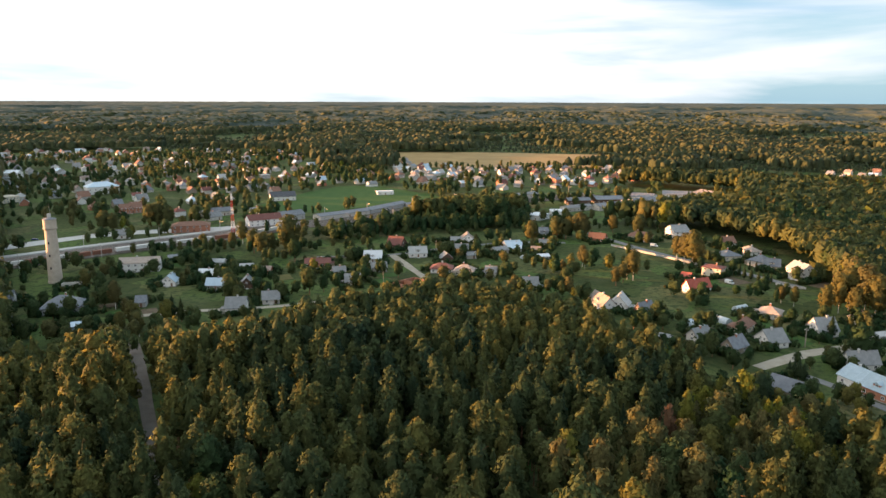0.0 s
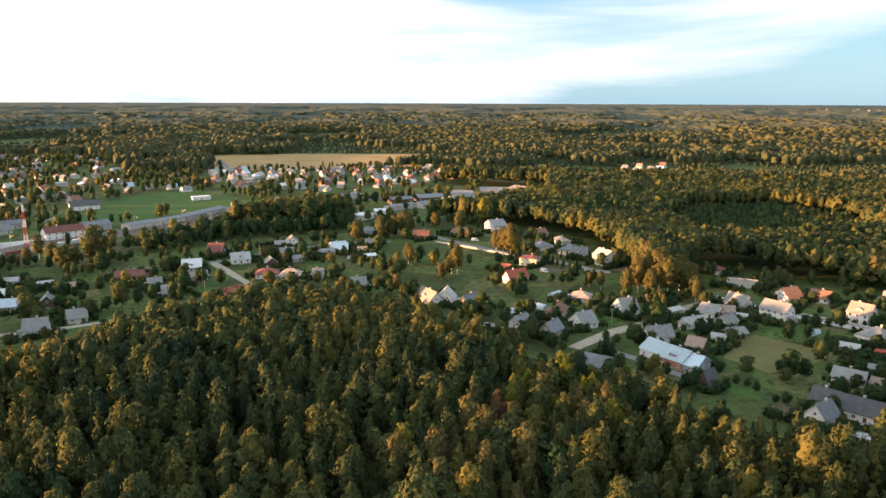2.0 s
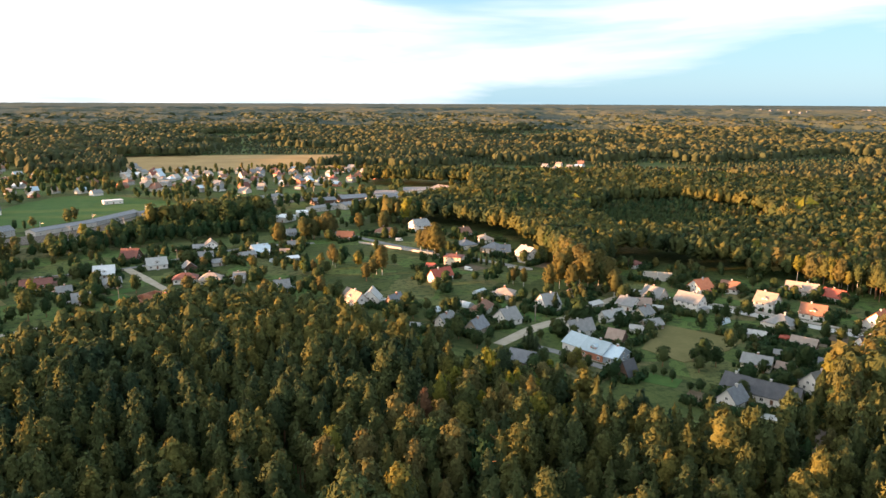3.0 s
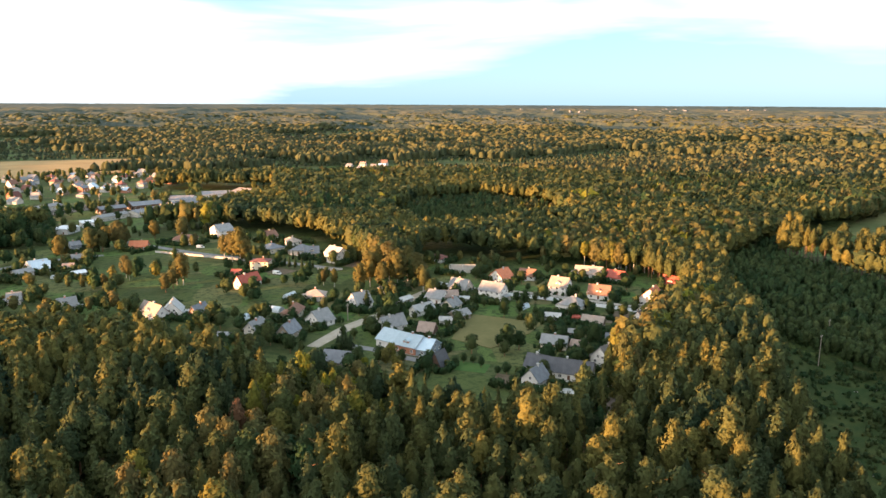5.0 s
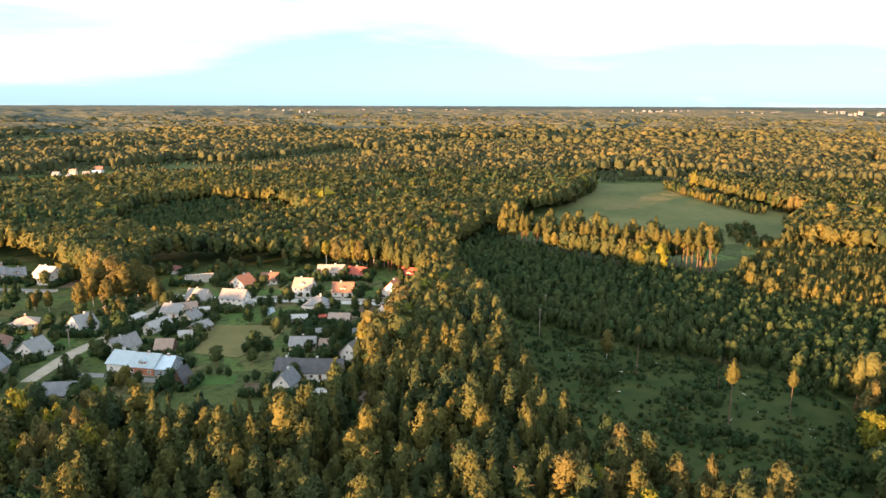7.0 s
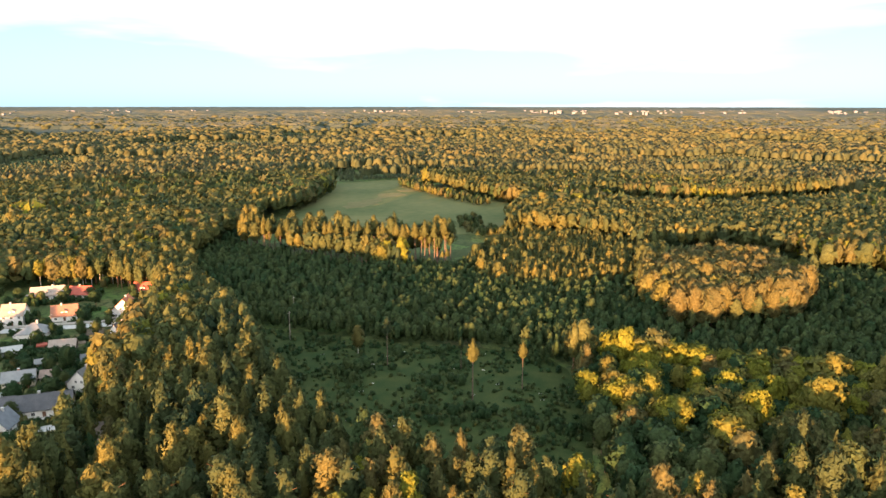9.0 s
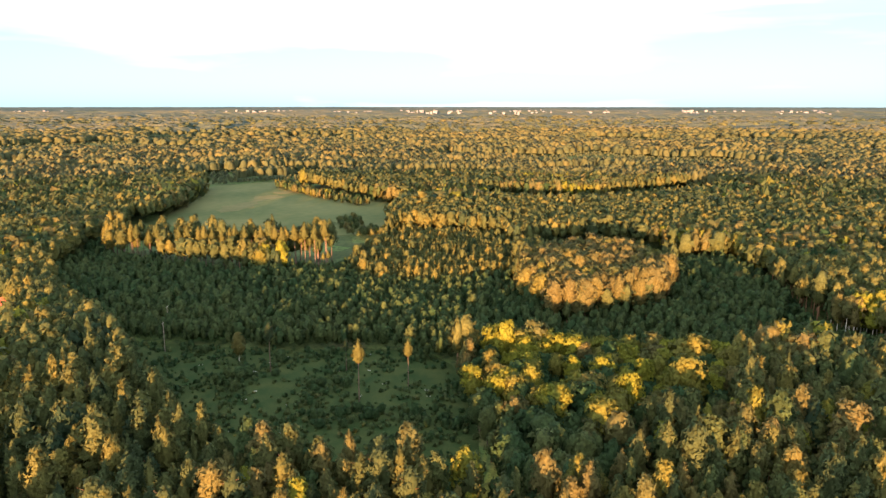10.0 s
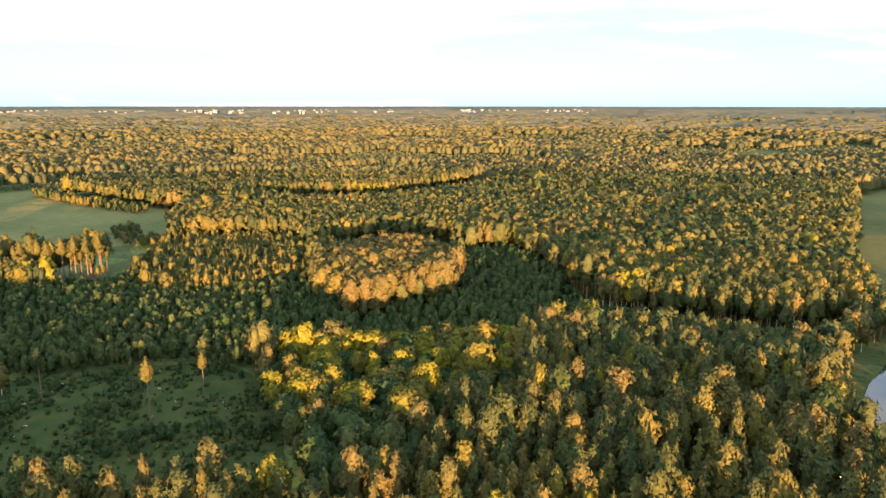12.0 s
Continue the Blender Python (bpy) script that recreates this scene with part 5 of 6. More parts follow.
house(-215.2, 341.6, 20, 5.8, 9, 3, 6.5, "a", "slate", "grey", "house", "grey gabled house with a slate grey roof")
house(-190.7, 299.2, 29, 4.8, 8, 3, 6, "a", "lightblue", "plaster", "house", "grey-beige plastered gabled house with a pale blue metal roof")
house(-198.5, 373.3, 13, 11.4, 5, 2.6, 2.8, "n", "none", "plaster", "building_shell", "grey-beige plastered building shell without a roof under construction")
house(-161.2, 301.4, 27, 3.5, 6, 2.4, 3.4, "a", "lightblue", "slate", "shed", "blue-grey gabled shed with a pale blue metal roof")
house(-148.0, 339.2, 13, 4.7, 7, 2.6, 5, "a", "slate", "grey", "shed", "grey gabled shed with a slate grey roof")
house(-167.7, 440.8, 29, 10.1, 7, 2.6, 3.6, "a", "slate", "grey", "shed", "grey gabled shed with a slate grey roof")
house(-192.8, 540.3, 16, 27.7, 12, 5.4, 8, "h", "brown", "brick", "station_building", "red brick hip-roofed railway station building with a brown tile roof")
house(-144.5, 570.6, 31, 26.7, 12, 5.4, 9, "a", "darkred", "white", "station_building", "white plastered gabled railway station building with a dark red roof")
house(-128.8, 597.6, 43, 21.4, 12, 4.5, 7.5, "a", "slate", "grey", "warehouse", "grey gabled long warehouse with a slate grey roof")
house(-87.3, 613.7, 42, 51.3, 12, 3.5, 5, "a", "slate", "plaster", "warehouse", "grey-beige plastered gabled long warehouse with a slate grey roof")
house(-53.8, 655.4, 57, 54.1, 12, 3.5, 5, "a", "slate", "grey", "warehouse", "grey gabled long warehouse with a slate grey roof")
house(-21.7, 683.0, 39, 36.3, 10, 3, 4, "a", "slate", "grey", "warehouse", "grey gabled long warehouse with a slate grey roof")
house(-233.5, 513.4, 13, 10.7, 9, 3, 6, "a", "grey", "white", "house", "white plastered gabled house with a grey fibre-cement roof")
house(-194.0, 619.8, 32, 18.1, 10, 4, 6.8, "a", "slate", "plaster", "house", "grey-beige plastered gabled house with a slate grey roof")
house(-161.3, 716.0, 21, 24.6, 12, 4.5, 8.5, "a", "dark", "white", "hall", "white plastered gabled hall with a dark slate roof")
house(-61.9, 762.5, 17, 17.8, 8, 3.4, 4, "f", "white", "white", "pavilion", "white plastered flat-roofed flat pavilion with a white sheet-metal roof")
house(-366.3, 764.4, 38, 31.4, 18, 8, 12.5, "h", "lightblue", "white", "public_building", "white plastered hip-roofed large public building with a pale blue metal roof")
house(-537.2, 895.0, 2, 16.6, 14, 8.5, 11.5, "a", "white", "white", "public_building", "white plastered gabled large public building with a white sheet-metal roof")
house(-425.8, 691.6, 58, 18.6, 14, 6, 6.4, "f", "cream", "cream", "public_building", "cream plastered flat-roofed large public building with a cream roof")
house(-278.8, 631.2, 34, 17.8, 12, 4.5, 8, "a", "brown", "brick", "house", "red brick gabled house with a brown tile roof")
house(-73.5, 554.8, 14, 11.5, 7, 2.5, 3, "f", "white", "grey", "warehouse", "grey flat-roofed long warehouse with a white sheet-metal roof")
house(201.5, 715.2, -29, 23.5, 22, 6, 8.5, "a", "slate", "white", "warehouse", "white plastered gabled long warehouse with a slate grey roof")
house(200.0, 685.3, 25, 44.8, 30, 5, 8, "a", "slate", "plaster", "warehouse", "grey-beige plastered gabled long warehouse with a slate grey roof")
house(240.1, 729.4, -16, 27.4, 18, 6.5, 9, "a", "slate", "plaster", "warehouse", "grey-beige plastered gabled long warehouse with a slate grey roof")
house(274.7, 734.2, 21, 37.5, 22, 5, 9, "g", "tan", "plaster", "warehouse", "grey-beige plastered gabled long warehouse with a tan tile roof")
house(165.2, 671.6, 32, 56.1, 14, 4, 6, "a", "slate", "plaster", "warehouse", "grey-beige plastered gabled long warehouse with a slate grey roof")
house(133.0, 698.1, 11, 23.3, 12, 4, 6, "a", "slate", "brownwall", "warehouse", "dark brown wooden gabled long warehouse with a slate grey roof")
house(164.6, 708.7, 9, 28.3, 16, 4, 6.5, "a", "slate", "brownwall", "warehouse", "dark brown wooden gabled long warehouse with a slate grey roof")
house(79.5, 736.1, 42, 45.7, 12, 4, 5.5, "a", "grey", "plaster", "warehouse", "grey-beige plastered gabled long warehouse with a grey fibre-cement roof")
house(124.3, 655.8, 29, 29.7, 12, 3.6, 5, "a", "grey", "plaster", "warehouse", "grey-beige plastered gabled long warehouse with a grey fibre-cement roof")


# ---- scattered houses of the town beyond the railway ----
random.seed(23)
placed = []


def far_house(cx, cy):
    wall = random.choice(("white", "white", "plaster", "plaster", "plaster", "grey", "grey", "wood", "brick"))
    roof = random.choice(("grey", "grey", "grey", "slate", "slate", "pale", "brown", "brown", "darkred", "brownish", "lightblue"))
    words = {"white": "white plastered", "cream": "cream plastered", "plaster": "grey-beige plastered", "grey": "grey rendered", "wood": "weathered wooden", "brick": "red brick", "brownwall": "dark brown wooden"}
    style = random.choice("aagh")
    yaw = random.choice((40, 130)) + random.uniform(-12, 12) - 90
    house(cx, cy, yaw, random.uniform(8, 12), random.uniform(7.5, 10), random.choice((2.8, 3.2, 4.6)), random.uniform(5.8, 8.2), style, roof, wall, "house",
          words[wall] + " town house with a " + roof.replace("darkred", "dark red").replace("lightblue", "pale blue").replace("brownish", "rusty brown") + " roof among trees", fine=False)


def scatter_houses(area, count, gap, keep=None):
    xs, ys = [p[0] for p in area], [p[1] for p in area]
    tries = 0
    while count and tries < 6000:
        tries += 1
        cx, cy = random.uniform(min(xs), max(xs)), random.uniform(min(ys), max(ys))
        one = (np.array([cx]), np.array([cy]))
        if not inside(area, *one)[0] or inside(PARK, *one)[0] or inside(WHEAT, *one)[0] or near_line(RAIL, *one, 42)[0] or (keep and not keep(cx, cy)):
            continue
        if any((cx - u) ** 2 + (cy - v) ** 2 < gap * gap for u, v in placed) or any(math.hypot(cx - u, cy - v) < gap * 0.5 + s for u, v, s in FOOT):
            continue
        placed.append((cx, cy))
        far_house(cx, cy)
        count -= 1


beyond = lambda cx, cy: math.degrees(math.atan2(-cx, cy)) < 34 and cy > 540 - 0.25 * cx and not (-60 < cx < 330 and cy < 830)
scatter_houses(TOWN, 250, 17, beyond)
scatter_houses(FIELDSIDE, 46, 17)
scatter_houses(HAMLET, 12, 22)


# ---- roads, fields, railway ----
patch("grain_field", WHEAT, 0.25, WHEATM, "ripe golden grain field before the dark wood", "field")
patch("meadow", MEADOW, 0.2, MEADOWM, "wide grey-green mown meadow in the forest", "field")
patch("meadow", MEADOW2, 0.2, MEADOWM, "dark green riverside meadow", "field")
patch("park_lawn", PARK, 0.2, LAWNM, "short green lawn of the sports ground", "lawn")
patch("garden_lawn", LAWN, 0.15, STUBBLE, "dry yellowish garden grass between the houses", "lawn")
patch("clearing_floor", CLEAR, 0.06, CLEARM, "rough dark green grass of the clear-cut", "grass")
patch("river", RIVER, 0.1, WATER, "still pale river bend among the trees", "water")
patch("gravel_yard", YARD, 0.12, CONCRETE, "pale gravel yard before the dark-roofed farmhouse", "yard")
strip("dirt_road", DIRT, 4.5, 0.12, FORESTROAD, "sandy forest road between dark pines", "road", wob=0.4)
strip("dirt_road", LANE1, 5.0, 0.12, TRACK, "pale gravel lane through the village", "road", wob=0.5)
strip("road", LANE2, 6.0, 0.14, CONCRETE, "pale grey village street", "road", wob=0.2)
strip("road", LANE3, 5.0, 0.12, ASPHALT, "grey village street", "road", wob=0.3)
strip("dirt_road", LANE4, 5.0, 0.13, TRACK, "pale gravel lane between gardens", "road", wob=0.3)
strip("road", LANE5, 5.5, 0.12, ASPHALT, "grey street along the gardens", "road", wob=0.2)
strip("dirt_road", LANE6, 4.0, 0.12, TRACK, "pale gravel lane along the forest edge", "road", wob=0.3)
strip("dirt_road", LANE7, 2.6, 0.12, FORESTROAD, "sandy track into the forest", "road", wob=0.4)
strip("driveway", DRIVE, 4.0, 0.12, ASPHALT, "grey driveway before the blue-roofed house", "road", wob=0.2)
strip("dirt_road", ROADR, 4.0, 0.16, TRACK, "pale gravel lane", "road", wob=0.3)
strip("road", ROADT, 16.0, 0.14, CONCRETE, "wide pale station square and street", "road", wob=0.15)
strip("railway_bed", RAIL, 34.0, 0.25, GRAVEL, "brown gravel bed of the railway yard", "railway")
for s in (-13.5, -9, -4.5, 0, 4.5, 9, 13.5):
    for g in (-0.76, 0.76):
        strip("rail", RAIL, 0.14, 0.45, STEEL, "long steel rail of the railway yard", "rail", shift=s + g)
strip("platform", RAIL[:4], 6.0, 0.9, CONCRETE, "long pale concrete station platform", "platform", shift=21.0)


def wagon(x, y, yaw, long, paint, label):
    root = tagged(new("freight_wagon"), label, "wagon", "freight wagons in the yard")
    root.matrix_basis = pose(x, y, 0.45, 0, 0, yaw)
    bm = bmesh.new()
    box(bm, -long / 2, -1.4, 1.0, long / 2, 1.4, 3.4)
    bmesh.ops.bevel(bm, geom=bm.edges[:], offset=0.08, segments=1, affect="EDGES")
    part("body", bm, paint, root)
    bm = bmesh.new()
    box(bm, -long / 2 - 0.4, -1.2, 0.75, long / 2 + 0.4, 1.2, 1.0)
    part("chassis", bm, RUST, root)
    for u in (-long / 2 + 1.8, long / 2 - 1.8):
        bm = bmesh.new()
        for du in (-0.9, 0.9):
            tube(bm, (u + du, -0.85, 0.45), (u + du, 0.85, 0.45), 0.45, 0.45, 10)
        part("bogie", bm, STEEL, root)
    return root


line = smooth_line(RAIL, 1.0)
random.seed(3)
s = 4.0
while s < 190:
    i = int(s)
    q, d = line[i], (line[i + 3] - line[i]).normalized()
    q = q + Vector((d.y, -d.x, 0)) * 13.5
    pale = random.random() < (0.4 if s < 60 else 0.85)
    wagon(q.x, q.y, math.degrees(math.atan2(d.y, d.x)), 11.5, PALEBOX if pale else RUST, "pale grey freight wagon standing on the siding" if pale else "rust-red freight wagon standing on the siding")
    s += 13.2


def water_tower(x, y):
    root = tagged(new("water_tower"), "tall pale brick water tower with a wider head", "tower")
    root.matrix_basis = pose(x, y, 0)

    def lathe(name, rows, material, sides=28):
        bm = bmesh.new()
        rings = [[bm.verts.new((r * math.cos(6.2832 * i / sides), r * math.sin(6.2832 * i / sides), z)) for i in range(sides)] for z, r in rows]
        for a, b in zip(rings, rings[1:]):
            for i in range(sides):
                bm.faces.new((a[i], a[(i + 1) % sides], b[(i + 1) % sides], b[i]))
        bm.faces.new(rings[0][::-1])
        bm.faces.new(rings[-1])
        return part(name, bm, material, root)

    lathe("shaft", ((-0.3, 3.9), (1.0, 3.9), (1.2, 3.65), (29.5, 2.95)), TOWERM)
    lathe("head", ((29.5, 2.95), (30.2, 3.35), (30.5, 3.35), (35.0, 3.35), (35.2, 3.55), (35.5, 3.55)), TOWERM)
    lathe("roof", ((35.5, 3.5), (35.7, 3.4), (36.5, 0.4)), ROOFS["slate"])
    lathe("platform_ring", ((30.2, 3.36), (30.25, 3.75), (30.4, 3.75), (30.45, 3.36)), STEEL)
    bm = bmesh.new()
    box(bm, -0.7, -0.7, 36.2, 0.7, 0.7, 38.4)
    part("lantern", bm, CONCRETE, root)
    bm = bmesh.new()
    tube(bm, (0.5, 0.2, 38.4), (0.5, 0.2, 44), 0.12, 0.06)
    tube(bm, (-2.0, 0, 36), (-2.0, 0, 39.5), 0.08, 0.06)
    part("aerial", bm, STEEL, root)
    for z in (8, 15, 22):
        bm = bmesh.new()
        box(bm, -0.35, -3.85 + z * 0.022, z, 0.35, -3.3 + z * 0.022, z + 1.3)
        part("window", bm, GLASS, root)


water_tower(-214.2, 384.3)


def radio_mast(x, y, top):
    root = tagged(new("radio_mast"), "red and white steel lattice radio mast", "mast")
    root.matrix_basis = pose(x, y, 0)
    bays = 12
    for k in range(bays):
        bm = bmesh.new()
        z0, z1 = top * k / bays, top * (k + 1) / bays
        r0, r1 = 1.2 - 0.85 * k / bays, 1.2 - 0.85 * (k + 1) / bays
        c0 = [(r0 * sx, r0 * sy, z0) for sx, sy in ((-1, -1), (1, -1), (1, 1), (-1, 1))]
        c1 = [(r1 * sx, r1 * sy, z1) for sx, sy in ((-1, -1), (1, -1), (1, 1), (-1, 1))]
        for i in range(4):
            j = (i + 1) % 4
            tube(bm, c0[i], c1[i], 0.11, 0.11, 4)
            tube(bm, c0[i], c1[j], 0.06, 0.06, 4)
            tube(bm, c0[j], c1[i], 0.06, 0.06, 4)
            tube(bm, c1[i], c1[j], 0.06, 0.06, 4)
        part("lattice_bay", bm, REDPAINT if (k // 2) % 2 == 0 else WHITE, root)


radio_mast(-157.0, 527.5, 31.0)

# pale strip painted for a sunlit band, and a track across the far meadow
strip("sunlit_band", [(647.3, 236.4), (731.4, 229.0), (826.6, 215.9)], 16.0, 0.3, STUBBLE, "pale band across the meadow, painted for a patch of sun", "meadow", wob=2.0)
strip("dirt_road", [(842.2, 233.4), (786.7, 183.2), (761.6, 143.2)], 3.0, 0.34, STUBBLE, "sandy track along the meadow's edge", "road", wob=0.5)


# ---- trees that stand alone, hedges and gardens ----
random.seed(31)
KITS = {}


def lone_tree(x, y, height, kind, tint):
    """A tree of its own in a garden, by the road or in the clearing."""
    step = min(3, int(tint * 4))
    key = (kind, step)
    if key not in KITS:
        look_of = ("dark green", "green", "yellow-green", "golden yellow")[step]
        name, shape, leaf, bark, girth, words = {
            "birch": ("birch_tree", "birch", LEAF, BIRCH, 1.15, "slender birch with hanging leaves"),
            "broad": ("broadleaf_tree", "broad", LEAF, BARK, 1.0, "round-crowned leafy tree"),
            "spruce": ("spruce_tree", "spruce", PINE, BARK, 1.25, "pointed spruce beside the gardens"),
            "tallpine": ("tall_pine", "tallpine", PINE, OLDBARK, 0.8, "tall bare-stemmed pine with a small crown"),
            "thuja": ("thuja", "spruce", PINE, BARK, 0.8, "narrow columnar thuja beside the street")}[kind]
        kit = tree_kit(name, shape, 800, 700 + len(KITS), leaf, bark, (0.08, 0.34, 0.54, 0.72)[step], look_of + " " + words, height)
        KITS[key] = (kit, girth)
        kit.scale = (height * girth, height * girth, height)
        kit.matrix_basis = pose(x, y, 0, 0, 0, random.uniform(0, 360)) @ Matrix.Diagonal((*kit.scale, 1))
        return
    kit, girth = KITS[key]
    plant(kit, x, y, height, girth * random.uniform(0.88, 1.15))


lone_tree(85.9, 426.8, 13.3, "birch", .8)
lone_tree(95.6, 381.1, 10.4, "broad", .75)
lone_tree(108.0, 392.4, 17.6, "birch", .8)
lone_tree(105.2, 394.7, 13.3, "birch", .7)
lone_tree(101.2, 387.7, 10.9, "broad", .7)
lone_tree(151.0, 435.0, 19.1, "birch", .8)
lone_tree(152.7, 425.6, 23.0, "birch", .85)
lone_tree(155.3, 423.4, 17.8, "birch", .8)
lone_tree(150.4, 447.9, 15.2, "birch", .8)
lone_tree(170.7, 347.0, 8.8, "birch", .8)
lone_tree(174.2, 340.9, 10.3, "birch", .85)
lone_tree(86.4, 521.3, 12.3, "broad", .7)
lone_tree(95.3, 525.2, 15.1, "broad", .8)
lone_tree(100.9, 515.9, 19.5, "broad", .8)
lone_tree(130.8, 540.3, 13.8, "broad", .75)
lone_tree(190.5, 330.2, 19.5, "birch", .9)
lone_tree(197.4, 334.0, 21.1, "birch", .9)
lone_tree(201.3, 327.5, 24.1, "birch", .85)
lone_tree(200.9, 318.3, 21.8, "birch", .9)
lone_tree(214.7, 329.3, 20.2, "birch", .9)
lone_tree(212.9, 317.6, 18.5, "birch", .9)
lone_tree(190.7, 317.8, 16.0, "birch", .95)
lone_tree(208.9, 305.3, 14.3, "birch", .7)
lone_tree(204.4, 291.6, 10.2, "broad", .4)
lone_tree(162.1, 262.0, 15.6, "broad", .1)
lone_tree(167.3, 276.6, 8.7, "broad", .15)
lone_tree(167.9, 262.0, 9.2, "broad", .1)
lone_tree(167.5, 293.6, 10.8, "spruce", .05)
lone_tree(183.6, 207.2, 11.7, "broad", .1)
lone_tree(188.8, 206.1, 8.2, "broad", .1)
lone_tree(184.4, 213.8, 5.4, "broad", .2)
lone_tree(128.8, 250.2, 6.4, "spruce", .05)
lone_tree(129.4, 247.6, 7.9, "spruce", .05)
lone_tree(129.9, 245.2, 9.2, "spruce", .05)
lone_tree(131.0, 243.8, 8.1, "spruce", .05)
lone_tree(238.6, 270.6, 9.7, "broad", .1)
lone_tree(212.7, 243.3, 8.2, "broad", .1)
lone_tree(233.6, 251.8, 8.7, "broad", .15)
lone_tree(251.2, 226.9, 7.2, "broad", .15)
lone_tree(218.4, 192.1, 10.1, "broad", .15)
lone_tree(219.3, 200.8, 6.2, "broad", .2)
lone_tree(225.9, 171.2, 6.7, "broad", .1)
lone_tree(343.4, 267.0, 10.9, "broad", .6)
lone_tree(210.8, 319.0, 15.9, "broad", .3)
lone_tree(215.0, 317.5, 12.4, "broad", .3)
lone_tree(163.6, 199.5, 4.5, "broad", .2)
lone_tree(-257.0, 534.4, 16.5, "broad", .6)
lone_tree(-248.3, 532.2, 15.1, "broad", .6)
lone_tree(-231.4, 559.6, 18.1, "broad", .55)
lone_tree(-224.7, 559.7, 19.9, "broad", .6)
lone_tree(-218.5, 559.8, 17.2, "broad", .5)
lone_tree(-199.2, 570.7, 15.7, "broad", .45)
lone_tree(-193.6, 579.0, 11.7, "broad", .45)
lone_tree(-140.4, 493.0, 15.7, "birch", .7)
lone_tree(-141.6, 473.6, 11.7, "broad", .8)
lone_tree(-124.7, 463.0, 16.0, "broad", .6)
lone_tree(-111.1, 456.2, 14.3, "broad", .6)
lone_tree(-115.3, 449.3, 16.3, "broad", .5)
lone_tree(-102.3, 467.0, 24.5, "broad", .6)
lone_tree(-92.3, 436.6, 14.4, "broad", .1)
lone_tree(-157.8, 332.3, 14.1, "birch", .8)
lone_tree(-147.1, 319.6, 9.3, "birch", .85)
lone_tree(-138.9, 295.1, 10.2, "birch", .85)
lone_tree(-129.7, 292.2, 10.8, "birch", .9)
lone_tree(-138.7, 306.1, 11.8, "birch", .9)
lone_tree(-164.3, 335.1, 10.5, "broad", .3)
lone_tree(-192.7, 384.2, 7.1, "broad", .5)
lone_tree(-124.3, 316.3, 12.4, "spruce", .2)
lone_tree(-118.9, 313.0, 11.8, "spruce", .25)
lone_tree(-106.6, 348.8, 14.1, "broad", .4)
lone_tree(-69.1, 360.0, 15.1, "broad", .4)
lone_tree(-62.5, 364.6, 9.2, "broad", .2)
lone_tree(-200.9, 454.7, 7.9, "broad", .5)
lone_tree(63.0, 496.7, 16.6, "broad", .75)
lone_tree(83.7, 513.9, 16.8, "broad", .7)
lone_tree(90.3, 514.0, 15.1, "broad", .6)
lone_tree(102.4, 514.2, 18.4, "broad", .75)
lone_tree(86.3, 421.0, 11.9, "birch", .85)
lone_tree(-1.4, 458.0, 9.1, "birch", .85)
lone_tree(-46.3, 413.1, 8.6, "broad", .2)
lone_tree(-25.1, 396.9, 9.9, "broad", .25)
lone_tree(-21.4, 457.7, 10.2, "spruce", .1)
lone_tree(146.4, 523.8, 17.1, "broad", .5)
lone_tree(21.5, 570.0, 22.1, "broad", .05)
lone_tree(34.9, 565.1, 24.7, "broad", .02)
lone_tree(49.0, 570.6, 23.0, "broad", .05)
lone_tree(7.8, 575.1, 17.7, "broad", .1)
lone_tree(181.7, 325.2, 15.2, "birch", .8)
lone_tree(260.6, 90.5, 11.9, "birch", .9)
lone_tree(250.7, 75.1, 19.9, "tallpine", .1)
lone_tree(222.9, 36.5, 23.4, "tallpine", .95)
lone_tree(238.1, 21.1, 18.7, "tallpine", .95)
lone_tree(252.1, 46.1, 13.4, "tallpine", .15)
lone_tree(375.0, -110.0, 12.8, "birch", .9)
lone_tree(362.4, -128.9, 7.2, "broad", .95)
lone_tree(386.5, -147.9, 9.9, "broad", .95)
lone_tree(388.8, -159.2, 7.7, "broad", .95)
lone_tree(435.7, -173.4, 11.8, "birch", .9)
lone_tree(369.0, -143.9, 6.4, "broad", .95)
lone_tree(355.0, -12.6, 7.9, "birch", .85)
lone_tree(241.6, 0.6, 12.0, "broad", .9)
lone_tree(332.7, 175.7, 5.7, "broad", .6)
lone_tree(169.6, 410.3, 7.5, "thuja", .1)
lone_tree(171.2, 408.3, 7.2, "thuja", .1)
lone_tree(171.8, 401.5, 9.1, "thuja", .1)
lone_tree(172.6, 396.5, 8.7, "thuja", .1)
lone_tree(183.8, 416.0, 7.1, "thuja", .1)
lone_tree(175.1, 393.4, 8.4, "thuja", .1)
lone_tree(185.9, 411.4, 7.7, "thuja", .1)
lone_tree(177.9, 390.0, 7.7, "thuja", .1)
lone_tree(188.5, 408.1, 7.1, "thuja", .1)
lone_tree(181.2, 385.9, 8.4, "thuja", .1)
lone_tree(183.6, 386.9, 6.8, "thuja", .1)
lone_tree(431.0, 222.9, 23.2, "tallpine", 0.6)
lone_tree(430.8, 215.3, 22.4, "tallpine", 0.8)
lone_tree(430.0, 210.8, 26.5, "tallpine", 0.6)
lone_tree(428.2, 202.2, 23.3, "tallpine", 0.95)
lone_tree(427.7, 196.3, 27.7, "tallpine", 0.6)
lone_tree(427.5, 189.0, 22.0, "tallpine", 0.8)
lone_tree(427.1, 182.5, 26.8, "tallpine", 0.6)
lone_tree(426.6, 176.7, 26.7, "tallpine", 0.6)
lone_tree(424.8, 168.9, 26.5, "tallpine", 0.8)
